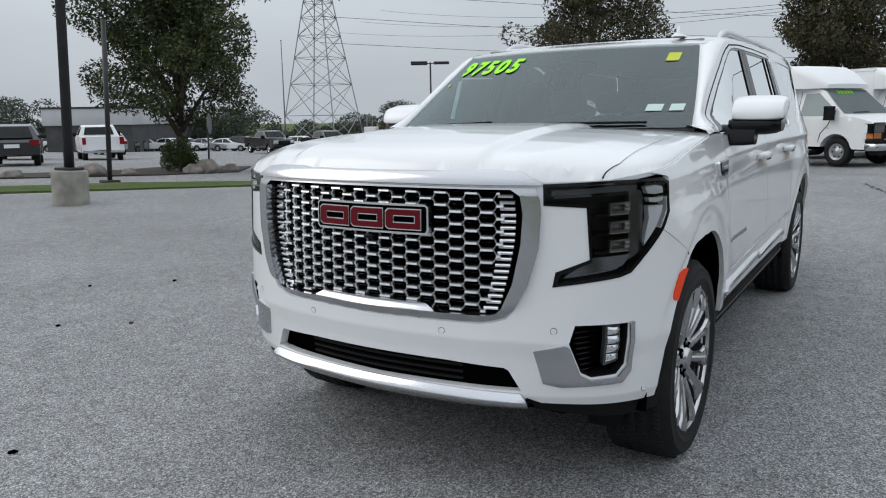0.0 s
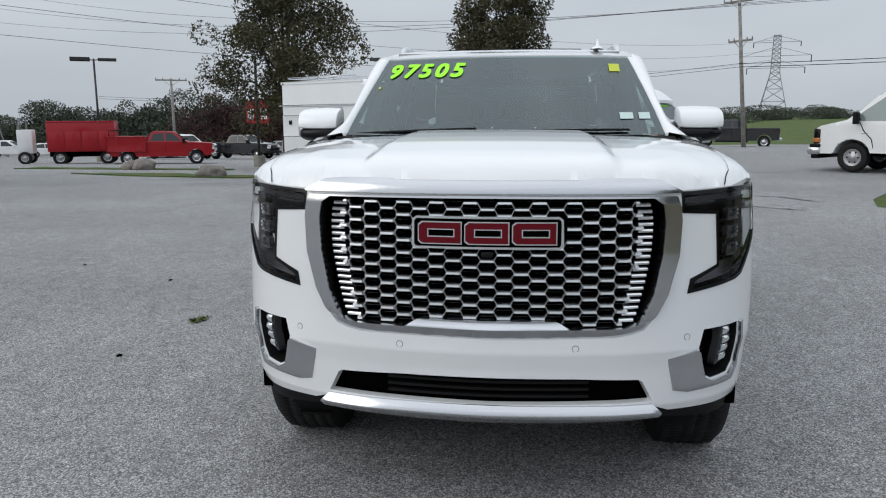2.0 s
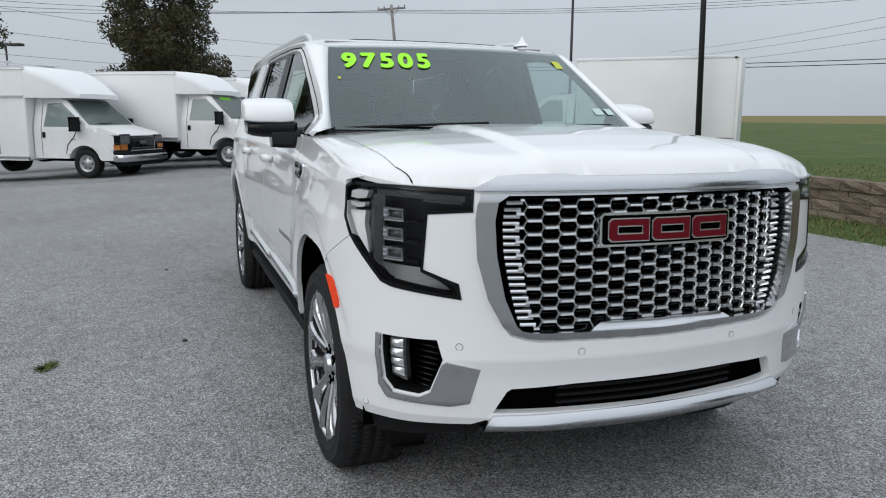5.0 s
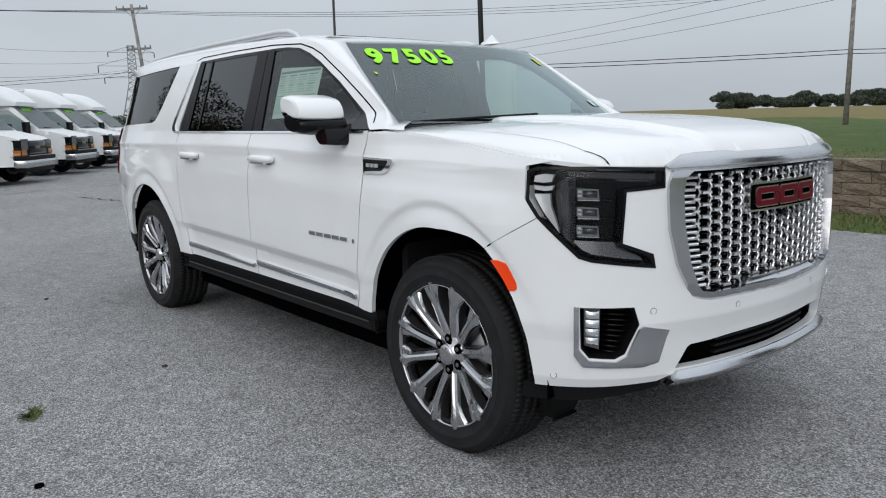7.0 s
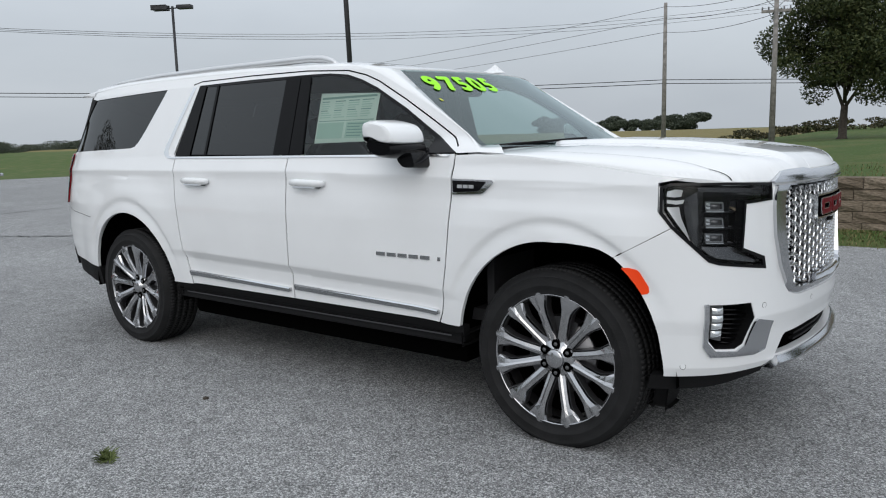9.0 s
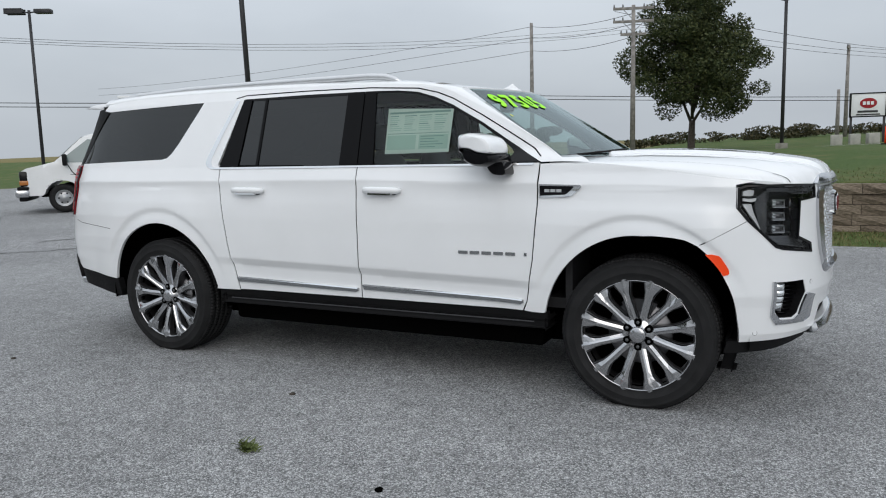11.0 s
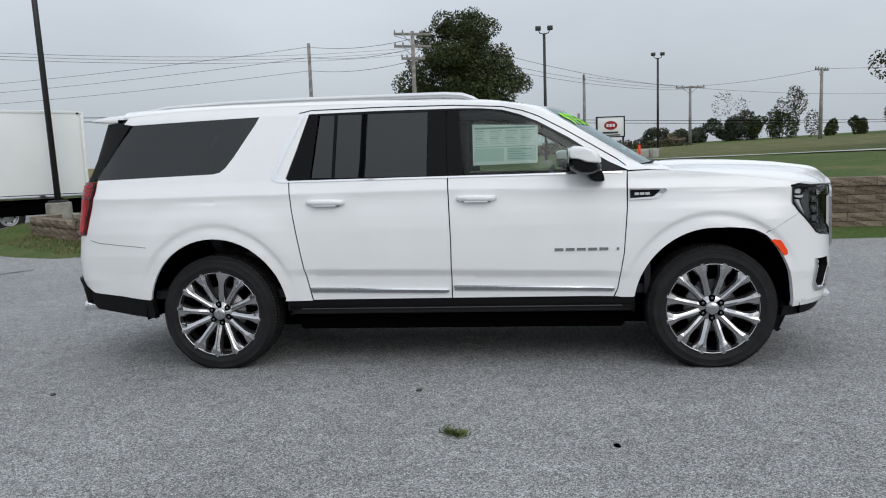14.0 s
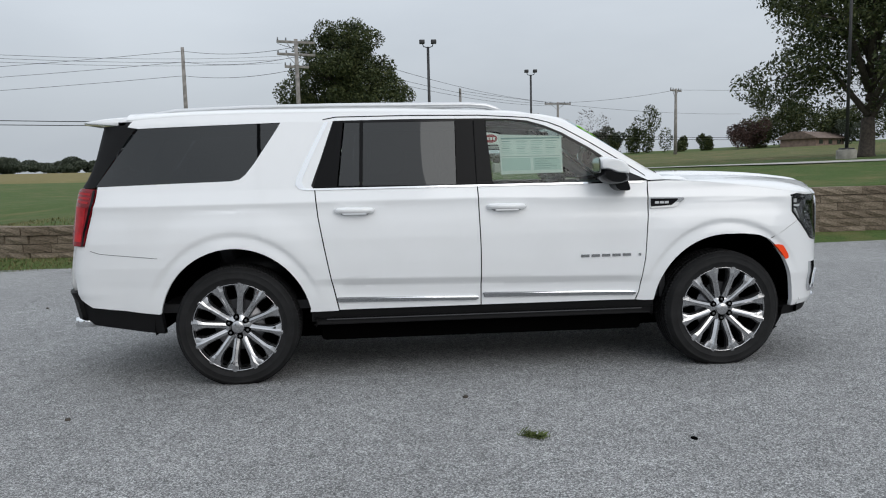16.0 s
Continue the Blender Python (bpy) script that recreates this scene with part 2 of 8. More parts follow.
LAMPDARK = pbr("dark_lamp_housing", (0.008, 0.008, 0.009), 0.35, spec=0.15, var=0.3, vscale=25)
LAMPSMOKE = pbr("smoked_lamp_ridge", (0.10, 0.102, 0.106), 0.22, 0.75)
LAMPGLINT = pbr("clear_lamp_plastic", (0.30, 0.31, 0.32), 0.10, 0.7)
LAMPGREY = pbr("smoked_lamp_inner", (0.13, 0.133, 0.138), 0.3, 0.4)
WINDSHIELD = glass("windscreen_glass", (0.44, 0.57, 0.56), 0.075, 1.5, (0.82, 0.93, 0.94))
SIDEGLASS = glass("front_door_glass", (0.74, 0.82, 0.78), 0.0, 1.45)
PRIVACY = glass("privacy_glass", (0.018, 0.020, 0.022), 0.03, 1.42)
PILLARBLACK = pbr("black_pillar_trim", (0.004, 0.004, 0.0045), 0.22, spec=0.12)
LENS = glass("clear_lamp_lens", (0.90, 0.91, 0.92), 0.0, 1.28)
LIME = pbr("fluorescent_green_lettering", (0.36, 0.95, 0.02), 0.6)
STICKYELLOW = pbr("yellow_sticker", (0.55, 0.62, 0.05), 0.6)
PAPER = pbr("window_sticker_paper", (0.78, 0.83, 0.80), 0.7, var=0.04, vscale=5)
PAPERINK = pbr("window_sticker_print", (0.30, 0.42, 0.40), 0.7)
PAPERGREY = pbr("pale_printed_block", (0.55, 0.68, 0.64), 0.7)
ASPHALT = asphalt_material("weathered_asphalt", (0.135, 0.137, 0.138), (0.60, 0.606, 0.607), 0.14, 1.2)
GRASS = grass_material("mown_grass", (0.040, 0.070, 0.018), (0.090, 0.140, 0.036), (0.16, 0.14, 0.06))
CONCRETE = pbr("old_concrete", (0.24, 0.23, 0.20), 0.9, var=0.3, vscale=3.5, bump=0.5, bscale=50)
POLEMETAL = pbr("dark_bronze_pole", (0.022, 0.022, 0.024), 0.5, var=0.2, vscale=3)
# light galvanised steel, with the distance haze also put into its pale colour
PYLONSTEEL = pbr("hazed_galvanised_steel", (0.30, 0.31, 0.32), 0.7, var=0.15, vscale=2)
GALV = pbr("galvanised_steel", (0.20, 0.21, 0.22), 0.5, 0.6, var=0.2, vscale=2)
POLEWOOD = pbr("weathered_pole_timber", (0.24, 0.225, 0.21), 0.85, var=0.3, vscale=6, bump=0.3, bscale=30)
BARK = pbr("tree_bark", (0.055, 0.045, 0.036), 0.9, var=0.35, vscale=12, bump=0.8, bscale=35)
TRUCKRED = pbr("red_truck_paint", (0.32, 0.006, 0.012), 0.35, spec=0.3, coat=0.3)
DARKPAINT = pbr("black_car_paint", (0.012, 0.012, 0.014), 0.25, coat=0.8)
SILVERPAINT = pbr("silver_car_paint", (0.35, 0.36, 0.37), 0.3, 0.5, coat=0.6)
DARKGLASS = pbr("dark_vehicle_glass", (0.02, 0.025, 0.028), 0.05)
CABGLASS = pbr("cab_glass", (0.20, 0.25, 0.25), 0.04)


# ---- mesh helpers ----
def part(name, bm, mat, parent=None, label="", smooth=True, angle=0.6):
    for f in bm.faces:
        f.smooth = smooth
    if smooth:
        for e in bm.edges:
            if len(e.link_faces) == 2 and e.calc_face_angle(0) > angle:
                e.smooth = False
    me = bpy.data.meshes.new(name)
    bm.to_mesh(me)
    bm.free()
    me.materials.append(mat)
    ob = new(name, me)
    if parent is not None:
        ob.parent = parent
    if label:
        tagged(ob, label)
    return ob


def thing(name, label, category, m=None, group=""):
    ob = new(name)
    if m is not None:
        ob.matrix_world = m
    ob.empty_display_size = 0.2
    return tagged(ob, label, category, group)


def add_box(bm, x0, x1, y0, y1, z0, z1, bevel=0.0, m=None, seg=2):
    r = bmesh.ops.create_cube(bm, size=1.0)
    vs = r["verts"]
    for v in vs:
        v.co = Vector(((x0 + x1) / 2 + v.co.x * (x1 - x0), (y0 + y1) / 2 + v.co.y * (y1 - y0), (z0 + z1) / 2 + v.co.z * (z1 - z0)))
    if bevel:
        es = {e for v in vs for e in v.link_edges}
        r2 = bmesh.ops.bevel(bm, geom=list(es), offset=bevel, segments=seg, affect="EDGES", profile=0.5)
        vs = r2["verts"] if r2["verts"] else vs
        vs = {v for f in r2["faces"] for v in f.verts} | {v for v in vs if v.is_valid}
    if m is not None:
        bmesh.ops.transform(bm, matrix=m, verts=list(vs))
    return bm


def box(x0, x1, y0, y1, z0, z1, bevel=0.0, m=None, seg=2):
    return add_box(bmesh.new(), x0, x1, y0, y1, z0, z1, bevel, m, seg)


def add_tube(bm, pts, radii, n=8, cap=True):
    """A round bar through points with a radius at each."""
    rings = []
    pts = [Vector(p) for p in pts]
    if not hasattr(radii, "__len__"):
        radii = [radii] * len(pts)
    for i, p in enumerate(pts):
        d = (pts[min(i + 1, len(pts) - 1)] - pts[max(i - 1, 0)]).normalized()
        a = d.orthogonal().normalized() if i == 0 else (a - d * a.dot(d)).normalized()
        b = d.cross(a)
        rings.append([bm.verts.new(p + (a * math.cos(2 * math.pi * k / n) + b * math.sin(2 * math.pi * k / n)) * radii[i]) for k in range(n)])
    for r0, r1 in zip(rings, rings[1:]):
        for k in range(n):
            bm.faces.new((r0[k], r0[(k + 1) % n], r1[(k + 1) % n], r1[k]))
    if cap:
        bm.faces.new(rings[0][::-1])
        bm.faces.new(rings[-1])
    return bm


def tube(pts, radii, n=8):
    return add_tube(bmesh.new(), pts, radii, n)


def lathe(profile, n=48, axis="y", cap=False):
    """Turn a profile of (radius, offset) round the y axis (or z)."""
    bm = bmesh.new()
    rings = []
    for r, o in profile:
        ring = []
        for k in range(n):
            a = 2 * math.pi * k / n
            c, s = r * math.cos(a), r * math.sin(a)
            ring.append(bm.verts.new((c, o, s) if axis == "y" else (c, s, o)))
        rings.append(ring)
    for r0, r1 in zip(rings, rings[1:]):
        for k in range(n):
            bm.faces.new((r0[k], r0[(k + 1) % n], r1[(k + 1) % n], r1[k]))
    if cap:
        bm.faces.new(rings[0])
        bm.faces.new(rings[-1][::-1])
    return bm


def extrude_poly(pts, depth, m=None, bevel=0.0):
    """A flat outline in x, z given depth along +y."""
    bm = bmesh.new()
    vs = [bm.verts.new((x, 0, z)) for x, z in pts]
    f = bm.faces.new(vs)
    r = bmesh.ops.extrude_face_region(bm, geom=[f])
    bmesh.ops.translate(bm, vec=(0, depth, 0), verts=[v for v in r["geom"] if isinstance(v, bmesh.types.BMVert)])
    bmesh.ops.recalc_face_normals(bm, faces=bm.faces)
    if bevel:
        bmesh.ops.bevel(bm, geom=list(bm.edges), offset=bevel, segments=2, affect="EDGES", profile=0.5)
    if m is not None:
        bmesh.ops.transform(bm, matrix=m, verts=bm.verts)
    return bm


def merge(bm, other):
    """Add the geometry of another bmesh."""
    me = bpy.data.meshes.new("tmp")
    other.to_mesh(me)
    other.free()
    bm.from_mesh(me)
    bpy.data.meshes.remove(me)
    return bm


def flat_panel(outline, holes=(), step=0.04, rim=0.02, step2=None, cuts=()):
    """A sheet in a, b with its outline cut out, cut into small cells; the rim is turned in by rim (kept in the third coordinate).
    cuts: (slope, b) of further lines along which the sheet is cut, so that it can fold sharply there."""
    bm = bmesh.new()
    for loop in (outline, *holes):
        vs = [bm.verts.new((a, b, 0)) for a, b in loop]
        for i in range(len(vs)):
            bm.edges.new((vs[i], vs[(i + 1) % len(vs)]))
    bmesh.ops.triangle_fill(bm, use_beauty=False, use_dissolve=False, edges=list(bm.edges), normal=(0, 0, 1))
    a0, a1 = min(p[0] for p in outline), max(p[0] for p in outline)
    b0, b1 = min(p[1] for p in outline), max(p[1] for p in outline)
    for lo, hi, no, s in ((a0, a1, (1, 0, 0), step), (b0, b1, (0, 1, 0), step2 or step)):
        n = int((hi - lo) / s)
        for i in range(1, n + 1):
            c = lo + (hi - lo) * i / (n + 1)
            bmesh.ops.bisect_plane(bm, geom=bm.verts[:] + bm.edges[:] + bm.faces[:], dist=1e-5, plane_co=(no[0] * c, no[1] * c, 0), plane_no=no)
    for slope, b in cuts:
        bmesh.ops.bisect_plane(bm, geom=bm.verts[:] + bm.edges[:] + bm.faces[:], dist=1e-5, plane_co=(0, b, 0), plane_no=(slope, 1, 0))
    if rim:
        es = [e for e in bm.edges if e.is_boundary]
        r = bmesh.ops.extrude_edge_only(bm, edges=es)
        for v in r["geom"]:
            if isinstance(v, bmesh.types.BMVert):
                v.co.z = rim
    return bm


def warp(bm, fn):
    for v in bm.verts:
        v.co = fn(*v.co)
    return bm


def arc(cx, cz, rx, rz, a0, a1, n=20):
    return [(cx + rx * math.cos(radians(a0 + (a1 - a0) * i / n)), cz + rz * math.sin(radians(a0 + (a1 - a0) * i / n))) for i in range(n + 1)]


def smooth01(a, b, x):
    t = min(1.0, max(0.0, (x - a) / (b - a)))
    return t * t * (3 - 2 * t)


# ---- ground ----
def wall_line(x):
    bend = max(0.0, -6.6 - x)
    return 6.75 + 0.03 * (x + 6) + 0.85 * bend * bend / (bend + 0.8)


def wall_height(x):
    return 0.53 + 0.028 * max(0.0, x + 4) - 0.14 * smooth01(-7.2, -9.0, x)


def lawn_top(x):
    return 0.08 + wall_height(max(x, -7)) - 0.27 * smooth01(-6.8, -10.5, x)


def lawn_edge(x):
    return wall_line(x) if x > -10.2 else wall_line(-10.2) - 0.25 * (-10.2 - x)


def hill_rise(v):
    return float(np.interp(v, [0, 3, 9, 18, 27, 34, 60, 110, 400, 2500], [0, 0.14, 0.36, 0.38, 0.34, 0.52, 1.25, 1.75, 2.6, 5.0]))


def ground_z(x, y):
    """The height of the terrain: the lot falls away to the rear of the car, the lawn climbs behind the wall."""
    back = max(0.0, -x - 4)
    low_side = -0.024 * min(back, 116) - 0.012 * min(max(0.0, -x - 12), 80) - 0.004 * max(0.0, back - 116)
    high_side = 0.03 * smooth01(4, 14, -x) - 0.035 * min(max(0.0, -x - 26), 60) * (1 - smooth01(18, 45, y)) - 0.004 * max(0.0, -x - 86)
    f = smooth01(-8, 2, y)
    base = low_side * (1 - f) + high_side * f
    base -= 0.004 * min(60.0, max(0.0, -y - 25))
    v = y - lawn_edge(x)
    near_wall = smooth01(-13, -10.3, x)
    if v < (0.13 if x > -10.3 else -1.0):
        return base + 0.13 * smooth01(-1.7, -0.1, v) * near_wall
    v = y - lawn_edge(x)
    s = smooth01(6, 16, v)
    full = lawn_top(x) + hill_rise(max(0.0, v)) * (smooth01(-14, -3, x) * (1 - s) + smooth01(-24, -4, x) * s)
    side = base + 0.017 * v if v < 150 else base + 2.55
    far = smooth01(5, 14, v)
    k = smooth01(-26, -13, x) * far + smooth01(-12.7, -11.2, x) * (1 - far)
    low = side * (1 - k) + full * k
    bank = smooth01(-1.0, 1.6, v)
    return low if x > -10.3 else low * bank + base * (1 - bank)


ASPHALT_EDGE = [(60, -110), (60, 7.0), (30, 6.9)] + [(x, wall_line(x) - 1.05 + 0.05 * math.sin(x * 1.7)) for x in (20, 16, 12, 9, 6, 3, 0, -2, -4, -6)] + [
    (-7.5, 5.7), (-8.7, 6.15), (-9.8, 6.85), (-10.9, 7.9), (-11.5, 8.9), (-11.75, 10.4), (-11.3, 14), (-16, 18), (-30, 20), (-46, 21), (-64, 20), (-74, 0), (-92, -30), (-100, -70), (-80, -110), (0, -110)]


def inside(poly, x, y):
    hit = False
    for (x0, y0), (x1, y1) in zip(poly, poly[1:] + poly[:1]):
        if (y0 > y) != (y1 > y) and x < (x1 - x0) * (y - y0) / (y1 - y0) + x0:
            hit = not hit
    return hit


def build_ground():
    xs = [-2500, -1500, -900, -500, -320, -220, -160, -120, -95, -80, -70] + [-64 + 2 * i for i in range(22)] + [-20 + 0.5 * i for i in range(70)] + [15 + 2 * i for i in range(12)] + [40, 45, 52, 60, 75, 95, 120, 160, 220, 320, 500, 900, 1500, 2500]
    vs = [-2500, -1500, -900, -500, -300, -200, -150, -120, -100, -85] + [-75 + 2.5 * i for i in range(27)] + [-7 + 0.5 * i for i in range(13)] + [-0.6, -0.3, 0.12, 0.14, 0.4, 0.8, 1.4, 2, 2.6] + [3.2 + 0.8 * i for i in range(16)] + [16.5 + 2.5 * i for i in range(16)] + [60, 68, 78, 90, 110, 140, 180, 240, 320, 420, 600, 900, 1500, 2500]
    bm = bmesh.new()
    grid = []
    for x in xs:
        row = []
        for v in vs:
            y = v + wall_line(max(-14, min(16, x)))
            z = ground_z(x, y) + (0.02 * noise.noise((x * 0.3, y * 0.3, 0)) if v > 0.2 else 0)
            if inside(ASPHALT_EDGE, x, y) and inside(ASPHALT_EDGE, x - 0.6, y) and inside(ASPHALT_EDGE, x, y + 0.55):
                z -= 0.12
            row.append(bm.verts.new((x, y, z)))
        grid.append(row)
    for a, b in zip(grid, grid[1:]):
        for i in range(len(vs) - 1):
            bm.faces.new((a[i], b[i], b[i + 1], a[i + 1]))
    tagged(part("ground", bm, GRASS), "sloping mown grass ground with dry patches", "ground", kind="structure")
    bm = flat_panel(ASPHALT_EDGE, step=2.2, rim=0.05)
    warp(bm, lambda x, y, c: Vector((x, y, ground_z(x, y) + 0.012 - c)))
    tagged(part("pavement", bm, ASPHALT), "weathered grey asphalt car park with exposed aggregate", "pavement", kind="structure")


build_ground()


# ---- the white SUV ----
# Plan outline of the body, front centre to rear centre.
PLAN = [(2.655, 0), (2.648, .15), (2.632, .305), (2.602, .48), (2.536, .67), (2.428, .842), (2.272, .955), (2.10, .994), (1.9, .999), (1.5, .988), (1.1, .974), (.8, .972), (0, .970),
        (-.8, .972), (-1.15, .974), (-1.6, .984), (-2.0, .980), (-2.35, .958), (-2.62, .91), (-2.78, .845), (-2.88, .70), (-2.93, .5), (-2.955, .25), (-2.96, 0)]
SIDE_Z = [.30, .42, .50, .58, .655, .700, .708, .83, 1.0, 1.10, 1.16, 1.215, 1.2495, 1.2575, 1.345, 1.36, 1.80, 1.90]
SIDE_IN = [.06, .048, .041, .037, .033, .006, .0035, .0, .003, .012, .0215, .0262, .0238, .0262, .060, .064, .195, .245]
SIDE_SOFT = [.06, .045, .034, .026, .020, .013, .0125, .004, .003, .012, .0215, .0262, .0238, .0262, .060, .064, .195, .245]
FOLD = .022
DOOR_CUTS = [(FOLD, .655), (FOLD, .698), (FOLD, .702), (FOLD, .708)]
BELT_CUTS = [(0, 1.2497), (0, 1.2573)]
WING_CUTS = [(FOLD, 1.2497), (FOLD, 1.2573)]
FRONT_Z = [.30, .40, .46, .60, .66, .72, .80, 1.0, 1.17, 1.24, 1.40]
FRONT_IN = [.07, .05, .025, .012, .0, .003, .006, .010, .016, .03, .07]
REAR_Z = [.30, .62, .66, .80, 1.0, 1.36, 1.80]
REAR_IN = [.08, .02, .0, .0, .03, .10, .42]


def spline(k, n=24):
    p = np.array([(k[1][0], -k[1][1]), *k, (k[-2][0], -k[-2][1])], float)
    out = []
    for i in range(1, len(p) - 2):
        p0, p1, p2, p3 = p[i - 1:i + 3]
        for t in np.linspace(0, 1, n, endpoint=False):
            out.append(.5 * (2 * p1 + (p2 - p0) * t + (2 * p0 - 5 * p1 + 4 * p2 - p3) * t * t + (3 * p1 - p0 - 3 * p2 + p3) * t ** 3))
    return np.array([*out, p[-2]])


CURVE = spline(PLAN)
LEN = np.r_[0, np.cumsum(np.hypot(*np.diff(CURVE, axis=0).T))]
TAN = np.gradient(CURVE, axis=0)
TAN /= np.hypot(*TAN.T)[:, None]
NOR = np.stack([TAN[:, 1], -TAN[:, 0]], 1)
if NOR[0, 0] < 0:
    NOR = -NOR
END = float(LEN[-1])


def ux(x):
    return float(np.interp(-x, -CURVE[:, 0], LEN))


def xu(u):
    return float(np.interp(u, LEN, CURVE[:, 0]))


def arch_r(x, z, cx):
    return math.hypot((x - cx) / .505, (z - .41) / .545)


def shell(u, z, c=0.0):
    """A point on the body's skin: u along the plan outline (negative on the car's right), z up, c inwards."""
    s, u = (-1 if u < 0 else 1), abs(u)
    x, y, nx, ny = (float(np.interp(u, LEN, q)) for q in (CURVE[:, 0], CURVE[:, 1], NOR[:, 0], NOR[:, 1]))
    w = 1 - smooth01(.97, 1.37, u)
    r = smooth01(END - 1.25, END - .55, u)
    e = smooth01(.95, 1.22, abs(x))
    # the folds run slightly downhill towards the nose
    zf = z + FOLD * (x * (1 - smooth01(.74, .86, z)) + max(0.0, x) * smooth01(1.0, 1.15, z) * (1 - smooth01(1.27, 1.338, z)))
    d = (1 - w - r) * (float(np.interp(zf, SIDE_Z, SIDE_IN)) * (1 - e) + float(np.interp(zf, SIDE_Z, SIDE_SOFT)) * e) + w * float(np.interp(z, FRONT_Z, FRONT_IN)) + r * float(np.interp(z, REAR_Z, REAR_IN))
    # the cabin draws in towards the foot of the windscreen
    d += .065 * smooth01(.45, 1.22, x) * smooth01(1.335, 1.43, z) * (1 - smooth01(1.45, 1.80, x))
    if z < 1.2 and w < 1 and r < 1:
        for cx in (1.704, -1.704):
            q = arch_r(x, z, cx)
            # the wing swells towards a crease round the arch, with a shallow hollow below the crease
            k = (1 - w) * (1 - r)
            up = smooth01(.55, .80, z)
            d -= .016 * (1 - smooth01(1.19, 1.62, q)) * k
            d += .012 * (1 - smooth01(1.150, 1.196, q)) * smooth01(1.0, 1.15, q) * up * k
    d += c
    return Vector((x - nx * d, s * (y - ny * d), z))


def side_fn(sg):
    return lambda x, z, c: shell(sg * ux(x), z, c)


def skin_fn(u, z, c):
    return shell(u, z, c)


BELT = 1.338
suv = thing("suv", "large pearl white SUV with chrome honeycomb grille", "car", pose(0, -.034, 0))


def arch_bulge(a):
    # the front arch is squarer towards the nose
    return float(np.interp(a, [0, 13, 38, 50, 57, 64, 74, 86], [1, 1, 1.050, 1.082, 1.090, 1.078, 1.034, 1]))


def front_arch(a0, a1, n=26):
    return [(1.704 + .515 * arch_bulge(a) * math.cos(radians(a)), .41 + .545 * arch_bulge(a) * math.sin(radians(a))) for a in np.linspace(a0, a1, n + 1)]


def rear_arch(a0, a1, n=26):
    return arc(-1.704, .41, .515, .545, a0, a1, n)


SEAM = front_arch(57, 58, 1)[0]


